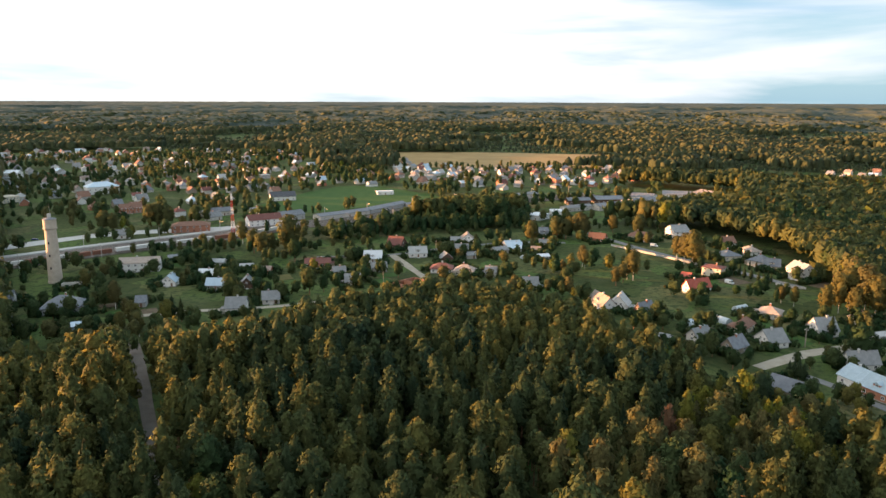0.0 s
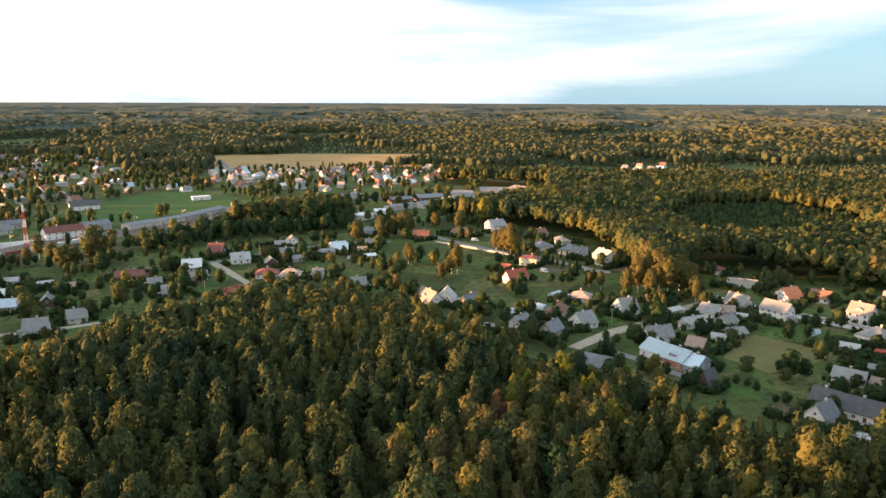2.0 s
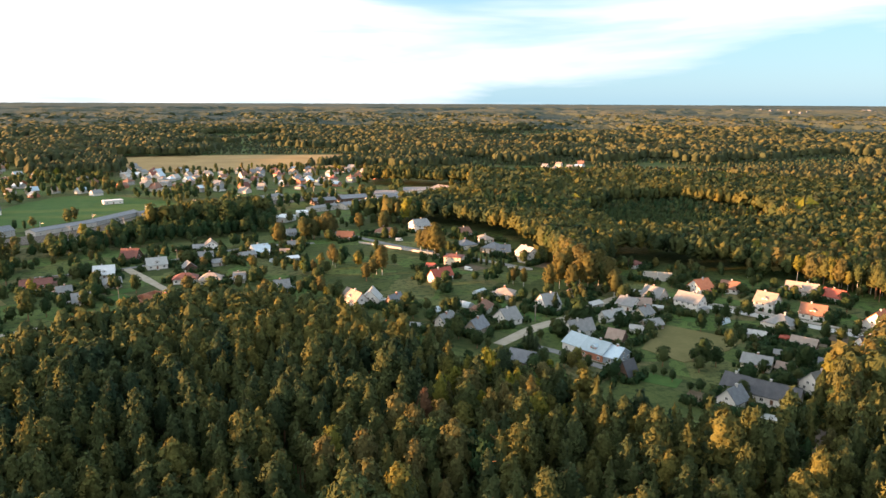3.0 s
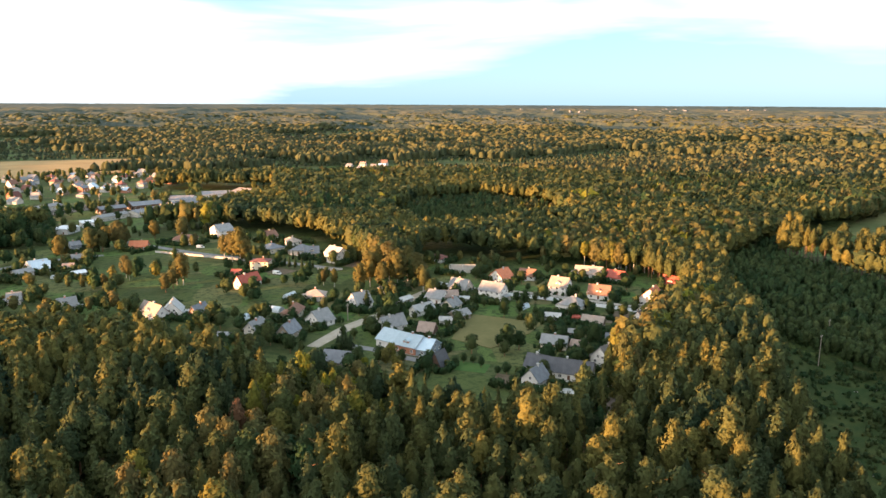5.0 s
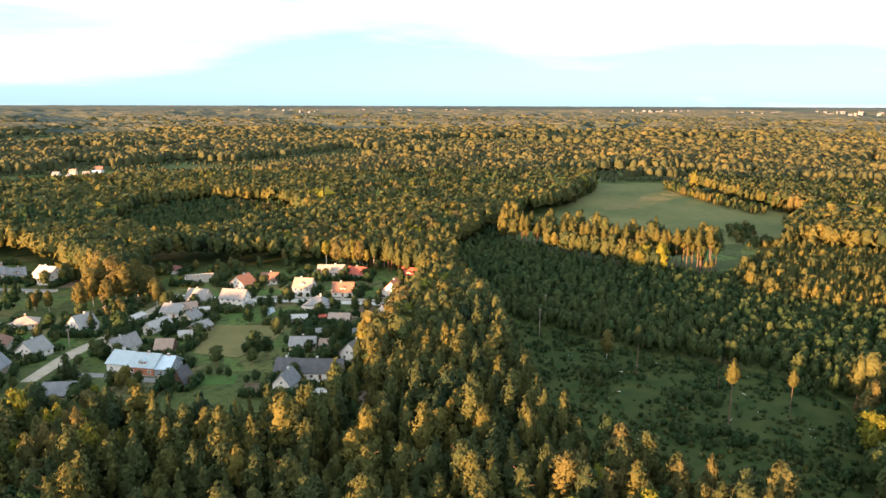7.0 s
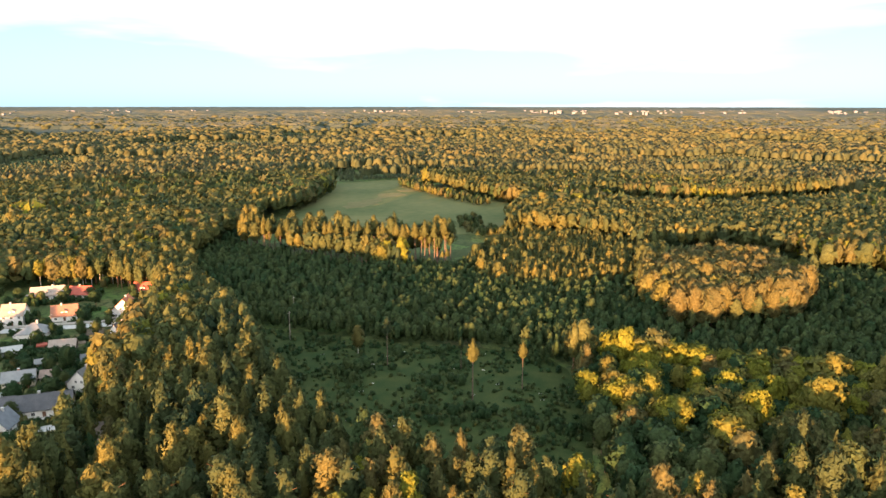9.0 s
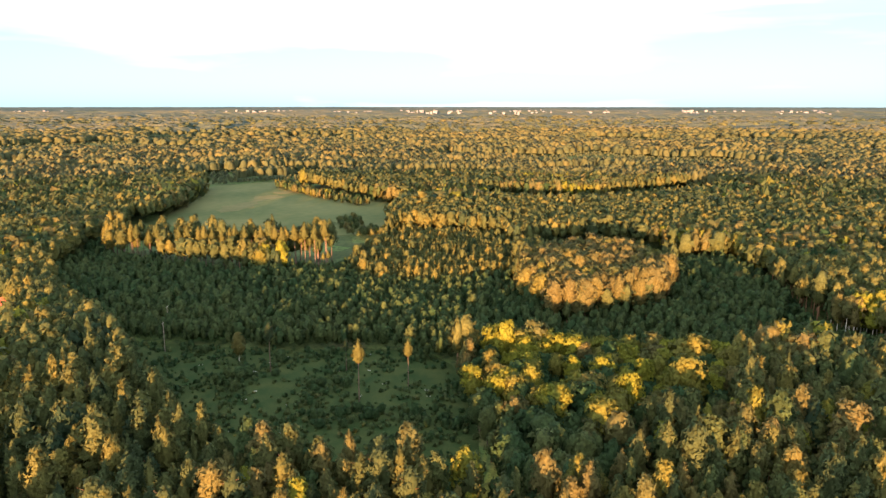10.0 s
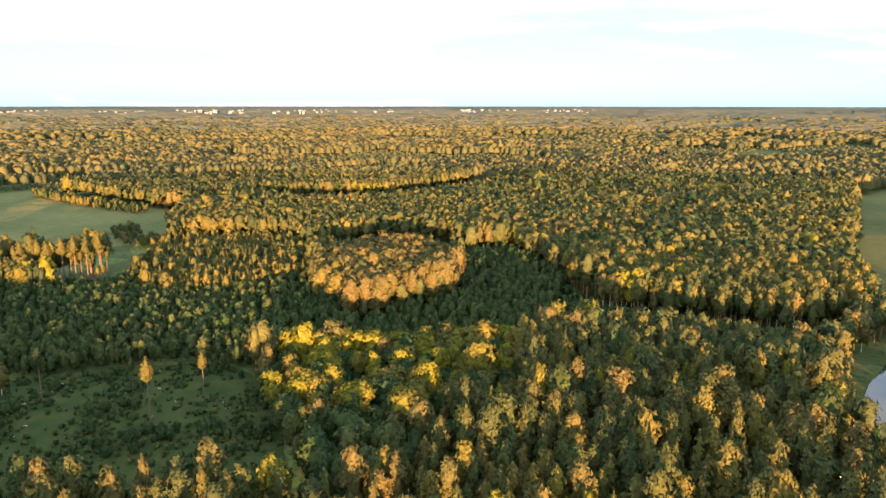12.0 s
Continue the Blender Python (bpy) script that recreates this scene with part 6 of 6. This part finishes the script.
lone_tree(423.9, 165.1, 27.9, "tallpine", 0.8)
lone_tree(423.3, 159.8, 25.9, "tallpine", 0.6)
lone_tree(424.6, 154.1, 23.0, "tallpine", 0.8)
lone_tree(422.4, 148.4, 26.1, "tallpine", 0.95)
lone_tree(421.5, 145.0, 28.9, "tallpine", 0.6)
lone_tree(421.2, 138.8, 28.1, "tallpine", 0.6)
lone_tree(421.1, 131.6, 25.1, "tallpine", 0.8)
lone_tree(420.1, 128.4, 28.3, "tallpine", 0.95)
lone_tree(420.4, 119.9, 28.6, "tallpine", 0.95)
lone_tree(418.2, 114.8, 27.7, "tallpine", 0.8)
lone_tree(418.3, 107.2, 29.3, "tallpine", 0.8)
lone_tree(418.1, 100.9, 31.0, "tallpine", 0.6)
lone_tree(416.3, 94.4, 30.4, "tallpine", 0.6)
lone_tree(416.2, 87.9, 33.1, "tallpine", 0.8)


def dead_tree(x, y, height, seed):
    kit = tree_kit("dead_pine", "pine", 700, seed, RUST_LEAF, BARK, 0.4, "dying pine with rust-red needles", height)
    kit.matrix_basis = pose(x, y, 0) @ Matrix.Diagonal((height, height, height, 1))


dead_tree(62.5, 183.0, 19.0, 71)
dead_tree(170.6, -177.2, 19.0, 72)


def clear_of_things(x, y, gap):
    ok = np.ones(len(x), bool)
    for u, w, s in FOOT:
        ok &= (x - u) ** 2 + (y - w) ** 2 > (s + gap) ** 2
    for road, wide in ((LANE1, 4), (LANE2, 5), (LANE3, 4.5), (LANE4, 4), (LANE5, 4.5), (LANE6, 4), (DRIVE, 4), (ROADR, 4), (RAIL, 21), (ROADT, 11)):
        ok &= ~near_line(road, x, y, wide)
    return ok


def garden_trees():
    """Orchard trees and shrubs between the houses."""
    rg = np.random.default_rng(41)
    x, y = grid_points(8.5, 150, 640, rg, jitter=0.5)
    near_house = np.zeros(len(x), bool)
    for u, w, s in FOOT:
        near_house |= (x - u) ** 2 + (y - w) ** 2 < (s + 17) ** 2
    k = inside(VILLAGE, x, y) & clear_of_things(x, y, 0.5) & ~inside(LAWN, x, y) & near_house & (rg.random(len(x)) < 0.45)
    x, y = x[k], y[k]
    kits = [tree_kit("fruit_tree", "broad", 420, 810 + i, LEAF, BARK, t, w + " leafy fruit tree in a garden", 5.5) for i, (t, w) in enumerate(((0.05, "dark green"), (0.2, "green"), (0.35, "fresh green"), (0.12, "dark green")))]
    for kit in kits:
        tagged(kit, group="garden trees")
    for i in range(4, min(len(x), 150)):
        plant(kits[i % 4], x[i], y[i], rg.uniform(3.2, 8.0), rg.uniform(1.0, 1.4))
    for kit, u, w in zip(kits, x, y):
        retire(kit, u, w)
    x, y = grid_points(7.0, 150, 640, rg, jitter=0.5)
    k = inside(VILLAGE, x, y) & clear_of_things(x, y, 1.0) & ~inside(LAWN, x, y)
    d = patchy(x, y, 0.035, 12.0)
    k &= rg.random(len(x)) < np.where(x < 70, np.clip(0.12 + 2.2 * d, 0.05, 0.9), np.clip(-0.25 + 2.6 * d, 0.01, 0.9))
    forest("garden_thickets", "dark green leafy trees between the gardens", x[k], y[k], 120, ["broad", "birch", "broad"], 7.4, LEAF, boughs=12, trunks=False, tint0=0.26, seed=27, variants=6)
    xs, ys = [], []
    near = [f for f in FOOT if f[1] < 560 and -230 < f[0] < 340]
    for u, w, s in near:
        for _ in range(4):
            turn = radians(rg.choice((-60, 30, 120, 210)) + rg.uniform(-8, 8))
            side, reach = s + rg.uniform(1.5, 6), rg.uniform(6, 24)
            m = int(reach / 1.1)
            along = np.arange(m) * 1.1 - reach * rg.uniform(0.2, 0.8)
            xs.append(u + side * math.sin(turn) + along * math.cos(turn) + rg.normal(0, 0.3, m))
            ys.append(w - side * math.cos(turn) + along * math.sin(turn) + rg.normal(0, 0.3, m))
        m = int(rg.integers(4, 12))
        a, r = rg.uniform(0, 6.28) + rg.normal(0, 0.5, m), s + rg.uniform(0.5, 4, m)
        xs.append(u + r * np.cos(a))
        ys.append(w + r * np.sin(a))
    x, y = np.concatenate(xs), np.concatenate(ys)
    k = inside(VILLAGE, x, y) & clear_of_things(x, y, 0.2) & ~inside(LAWN, x, y)
    x, y = x[k], y[k]
    forest("garden_shrubs", "dark green garden shrubs and hedges", x, y, 12, ["bush", "bush", "broad"], 2.5, LEAF, boughs=5, trunks=False, tint0=0.12, seed=18, even=0.35)


garden_trees()


def town_trees():
    rg = np.random.default_rng(43)
    x, y = grid_points(10.8, 380, 1420, rg, jitter=0.5)
    k = (inside(TOWN, x, y) | inside(FIELDSIDE, x, y)) & clear_of_things(x, y, 0.5) & ~inside(PARK, x, y) & ~inside(WHEAT, x, y)
    dense = patchy(x, y, 0.012, 4.0)
    k &= rg.random(len(x)) < np.clip(0.40 + 1.9 * dense, 0.1, 0.9)
    k &= ~(inside(FIELDSIDE, x, y) & (rg.random(len(x)) < 0.5))
    k &= ~((x > 0) & (y < 640) & (rg.random(len(x)) < 0.6))
    x, y = x[k], y[k]
    forest("town_trees", "leafy street and garden trees of the town", x, y, 31, ["broad", "broad", "birch"], 10.0, LEAF, boughs=9, trunks=False, tint0=0.28, seed=19, variants=6)
    x, y = grid_points(6.0, 380, 760, rg, jitter=0.5)
    k = inside(BELT, x, y) & clear_of_things(x, y, -1)
    forest("tree_belt", "dense dark green tree belt along the railway", x[k], y[k], 90, ["broad", "birch"], 11.0, LEAF, boughs=12, trunks=False, tint0=0.1, seed=20, variants=6)


town_trees()


def clearing_floor():
    """Brushwood, tussocks and cut logs left on the clear-cut."""
    rg = np.random.default_rng(47)
    x, y = grid_points(2.3, 150, 330, rg, jitter=0.5)
    k = inside(CLEAR, x, y)
    x, y = x[k], y[k]
    d = patchy(x, y, 0.05, 6.0)
    k = rg.random(len(x)) < np.clip(0.6 + 1.6 * d + 1.0 * patchy(x, y, 0.16, 7.0), 0.2, 0.98)
    forest("clearing_scrub", "low green scrub and tall grass on the clearing", x[k], y[k], 6, ["bush"], 1.2, LEAF, trunks=False, tint0=0.12, vary=0.14, seed=22, even=0.5, boughs=4, wide=1.2)
    k = rg.random(len(x)) < np.clip(-0.2 + 1.6 * d, 0.004, 0.3)
    forest("clearing_bushes", "dark green bushes on the clearing", x[k], y[k], 120, ["broad", "bush"], 3.2, LEAF, trunks=False, tint0=0.1, vary=0.1, seed=24, even=0.3, boughs=12)
    for i in range(46):
        j = rg.integers(len(x))
        bm = bmesh.new()
        a, s = rg.uniform(0, 6.28), rg.uniform(0.3, 1.0)
        tube(bm, (-s * math.cos(a), -s * math.sin(a), 0.15), (s * math.cos(a), s * math.sin(a), 0.2), 0.12, 0.09, 7)
        log = tagged(new("cut_log", finish("cut_log", bm, BIRCH)), "pale cut log lying in the clearing", "log", "logs left in the clearing")
        log.matrix_basis = pose(x[j], y[j], 0)


clearing_floor()


def garden_plots():
    """Tilled beds and worn or mown squares behind the houses."""
    rg = np.random.default_rng(61)
    made = []
    near = [f for f in FOOT if f[1] < 420 and -180 < f[0] < 330]
    while len(made) < 44:
        u, w, s = near[rg.integers(len(near))]
        a = rg.uniform(0, 6.28)
        cx, cy, r = u + (s + rg.uniform(6, 15)) * math.cos(a), w + (s + rg.uniform(6, 15)) * math.sin(a), rg.uniform(3.5, 8)
        one = (np.array([cx]), np.array([cy]))
        if not inside(VILLAGE, *one)[0] or not clear_of_things(*one, r * 0.8)[0] or any(math.hypot(cx - p, cy - q) < r + t for p, q, t in made):
            continue
        made.append((cx, cy, r))
        turn, k = radians(rg.choice((-60, 30)) + rg.uniform(-8, 8)), rg.uniform(0.5, 0.9)
        ring = [(cx + r * (p * math.cos(turn) - q * k * math.sin(turn)), cy + r * (p * math.sin(turn) + q * k * math.cos(turn))) for p, q in ((-1, -1), (1, -1), (1, 1), (-1, 1))]
        bm = bmesh.new()
        vs = [bm.verts.new((*c, 0.08)) for c in ring] + [bm.verts.new((*c, -0.2)) for c in ring]
        bm.faces.new(vs[:4])
        for i in range(4):
            bm.faces.new((vs[i], vs[4 + i], vs[4 + (i + 1) % 4], vs[(i + 1) % 4]))
        m, word = ((SOIL, "brown tilled garden bed"), (STUBBLE, "dry yellowish garden plot"), (LAWNM, "bright green mown garden plot"))[rg.integers(3)]
        tagged(new("garden_plot", finish("garden_plot", bm, m)), word + " beside a house", "garden", kind="structure")


garden_plots()


# ---- small things ----
def polytunnel(x, y, yaw, long, wide, blue=False):
    root = tagged(new("greenhouse"), "long blue-grey plastic garden greenhouse" if blue else "long milky plastic garden greenhouse", "greenhouse", "garden greenhouses")
    root.matrix_basis = pose(x, y, 0, 0, 0, yaw)
    arc = [(-wide / 2 * math.cos(math.pi * i / 8), 2.3 * math.sin(math.pi * i / 8)) for i in range(9)]
    bm = bmesh.new()
    prism(bm, arc, -long / 2, long / 2, "x")
    part("cover", bm, ROOFS["lightblue"] if blue else FILM, root)
    for k in range(int(long / 2) + 1):
        u = -long / 2 + k * long / max(1, int(long / 2))
        bm = bmesh.new()
        for (a, b), (c, d) in zip(arc, arc[1:]):
            tube(bm, (u, a * 1.01, b * 1.01), (u, c * 1.01, d * 1.01), 0.05, 0.05, 4)
        part("hoop", bm, WHITE, root)


def car(x, y, yaw, paint, label, van=False):
    root = tagged(new("van" if van else "car"), label, "van" if van else "car")
    root.matrix_basis = pose(x, y, 0, 0, 0, yaw)
    bm = bmesh.new()
    side = ((-2.2, 0.3), (2.2, 0.3), (2.2, 0.8), (1.2, 0.95), (0.5, 1.45), (-1.3, 1.45), (-2.1, 0.95)) if not van else ((-2.6, 0.35), (2.6, 0.35), (2.6, 1.0), (1.9, 1.2), (1.4, 2.2), (-2.6, 2.2))
    prism(bm, side, -0.85, 0.85, "y")
    bmesh.ops.bevel(bm, geom=bm.edges[:], offset=0.07, segments=2, affect="EDGES")
    part("body", bm, paint, root)
    for s in (-1, 1):
        bm = bmesh.new()
        prism(bm, ((-1.6, 1.0), (0.95, 1.0), (0.45, 1.38), (-1.2, 1.38)) if not van else ((0.6, 1.2), (1.75, 1.2), (1.35, 1.9), (0.6, 1.9)), s * 0.84, s * 0.87, "y")
        part("side_window", bm, GLASS, root)
    bm = bmesh.new()
    z0, z1, x0, x1 = (1.02, 1.4, 1.18, 0.6) if not van else (1.25, 2.05, 1.95, 1.5)
    v = [bm.verts.new(c) for c in ((x0 + 0.03, -0.7, z0), (x0 + 0.03, 0.7, z0), (x1 + 0.03, 0.65, z1), (x1 + 0.03, -0.65, z1))]
    bm.faces.new(v)
    bmesh.ops.solidify(bm, geom=bm.faces[:], thickness=0.03)
    part("windscreen", bm, GLASS, root)
    for u in (-1.35, 1.35):
        for s in (-0.8, 0.8):
            bm = bmesh.new()
            tube(bm, (u, s - 0.1, 0.32), (u, s + 0.1, 0.32), 0.32, 0.32, 14)
            w = part("wheel", bm, TYRE, root)
            bm = bmesh.new()
            tube(bm, (u, s - 0.12, 0.32), (u, s + 0.12, 0.32), 0.19, 0.19, 10)
            part("rim", bm, STEEL, w)


def utility_pole(x, y, top, label="grey wooden utility pole with a crossarm"):
    root = tagged(new("utility_pole"), label, "pole")
    root.matrix_basis = pose(x, y, 0)
    bm = bmesh.new()
    tube(bm, (0, 0, -0.3), (0, 0, top), 0.16, 0.11, 8)
    part("post", bm, WOODGREY, root)
    bm = bmesh.new()
    box(bm, -0.9, -0.06, top - 0.9, 0.9, 0.06, top - 0.75)
    part("crossarm", bm, WOODGREY, root)
    for u in (-0.75, 0, 0.75):
        bm = bmesh.new()
        tube(bm, (u, 0, top - 0.75), (u, 0, top - 0.5), 0.06, 0.04, 6)
        part("insulator", bm, WHITE, root)


def fence(pts, high, material, label, gap=2.6):
    line = smooth_line(pts, gap)
    root = tagged(new("fence"), label, "fence")
    for a, b in zip(line, line[1:]):
        bm = bmesh.new()
        box(bm, a.x - 0.06, a.y - 0.06, -0.2, a.x + 0.06, a.y + 0.06, high + 0.1)
        part("post", bm, material, root)
        d = (b - a)
        bm = bmesh.new()
        box(bm, 0.08, -0.025, 0.12, d.length - 0.08, 0.025, high)
        p = part("panel", bm, material, root)
        p.matrix_basis = pose(a.x, a.y, 0, 0, 0, math.degrees(math.atan2(d.y, d.x)))


polytunnel(115.3, 308.2, -71, 10.3, 5, True)
polytunnel(129.3, 316.6, -62, 8.4, 5)
polytunnel(145.5, 335.5, 29, 7.8, 3.5)
polytunnel(194.7, 196.9, 4, 4.9, 3, True)
polytunnel(231.5, 250.1, 16, 6.4, 3, True)
polytunnel(54.8, 450.5, 34, 8.6, 4)
car(168.5, 174.2, -50, BLUEPAINT, "blue car parked in the yard")
car(173.2, 173.5, -55, BLACKPAINT, "black car parked in the yard")
car(142.4, 236.5, -65, BLACKPAINT, "dark car parked before the blue-roofed house")
car(147.7, 488.4, -30, WHITE, "white van parked beside the street", True)
car(146.7, 502.4, -30, WHITE, "white van parked beside the street", True)
car(160.1, 386.0, -60, WHITE, "white van parked in the garden", True)
car(-292.6, 503.3, 20, BLUEPAINT, "small car parked on the station square")
utility_pole(150.6, 282.2, 8)
utility_pole(-32.0, 376.8, 9)
utility_pole(271.0, 125.0, 13)
utility_pole(243.5, 139.2, 14)
utility_pole(29.8, 565.2, 12)
utility_pole(31.7, 565.3, 12)
utility_pole(150.5, 281.6, 8.5)
utility_pole(154.8, 257.5, 8.5)
utility_pole(-4.2, 468.9, 8)
utility_pole(304.3, 137.9, 10)
utility_pole(237.4, 276.0, 8)
utility_pole(259.6, 234.7, 8)
utility_pole(272.8, 208.5, 8)
fence([(242, 283), (255, 263), (266, 241), (279, 214)], 1.2, CONCRETE, "low pale concrete fence along the street")
fence([(232, 243), (235, 234), (242, 219), (248, 208)], 1.3, WOODGREY, "grey wooden garden fence")
fence([(118, 490), (136, 464), (160, 428)], 1.5, ROOFS["pale"], "pale sheet-metal fence along the street")
fence([(185, 384), (190, 377), (197, 374)], 1.4, CONCRETE, "pale concrete fence before the white houses")
fence([(-80, 445), (-34, 453)], 1.3, WOODGREY, "grey wooden garden fence")

# overhead line masts along the railway
line = smooth_line(RAIL, 1.0)
for s in range(6, len(line) - 8, 48):
    q, d = line[s], (line[s + 4] - line[s]).normalized()
    side = Vector((-d.y, d.x, 0))
    for off in (-18.5, 17.0):
        root = tagged(new("catenary_mast"), "grey steel mast of the railway line", "mast", "railway masts")
        root.matrix_basis = pose(*(q + side * off)[:2], 0, 0, 0, math.degrees(math.atan2(d.y, d.x)) + (90 if off < 0 else -90))
        bm = bmesh.new()
        tube(bm, (0, 0, -0.2), (0, 0, 9.5), 0.2, 0.14, 6)
        part("post", bm, CONCRETE, root)
        bm = bmesh.new()
        tube(bm, (0, 0, 8.2), (4.5, 0, 8.8), 0.07, 0.06, 5)
        tube(bm, (0, 0, 7.2), (4.5, 0, 8.8), 0.05, 0.05, 5)
        part("bracket", bm, STEEL, root)


def far_city():
    """Pale blocks of a town on the skyline."""
    rg = np.random.default_rng(53)
    bm = bmesh.new()
    for b0, b1, m in ((-42, -60, 60), (-66, -82, 60), (-84, -96, 50), (-97, -116, 110)):
        for i in range(m):
            b, r = radians(rg.uniform(b1, b0)), rg.uniform(3900, 4300)
            x, y, z = -r * math.sin(b), r * math.cos(b), float(rise(np.array(r)))
            w = rg.uniform(3, 9)
            box(bm, x - w, y - w, z, x + w, y + w, z + rg.uniform(17.5, 20.5))
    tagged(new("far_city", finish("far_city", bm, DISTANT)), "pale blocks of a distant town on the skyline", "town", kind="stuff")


far_city()
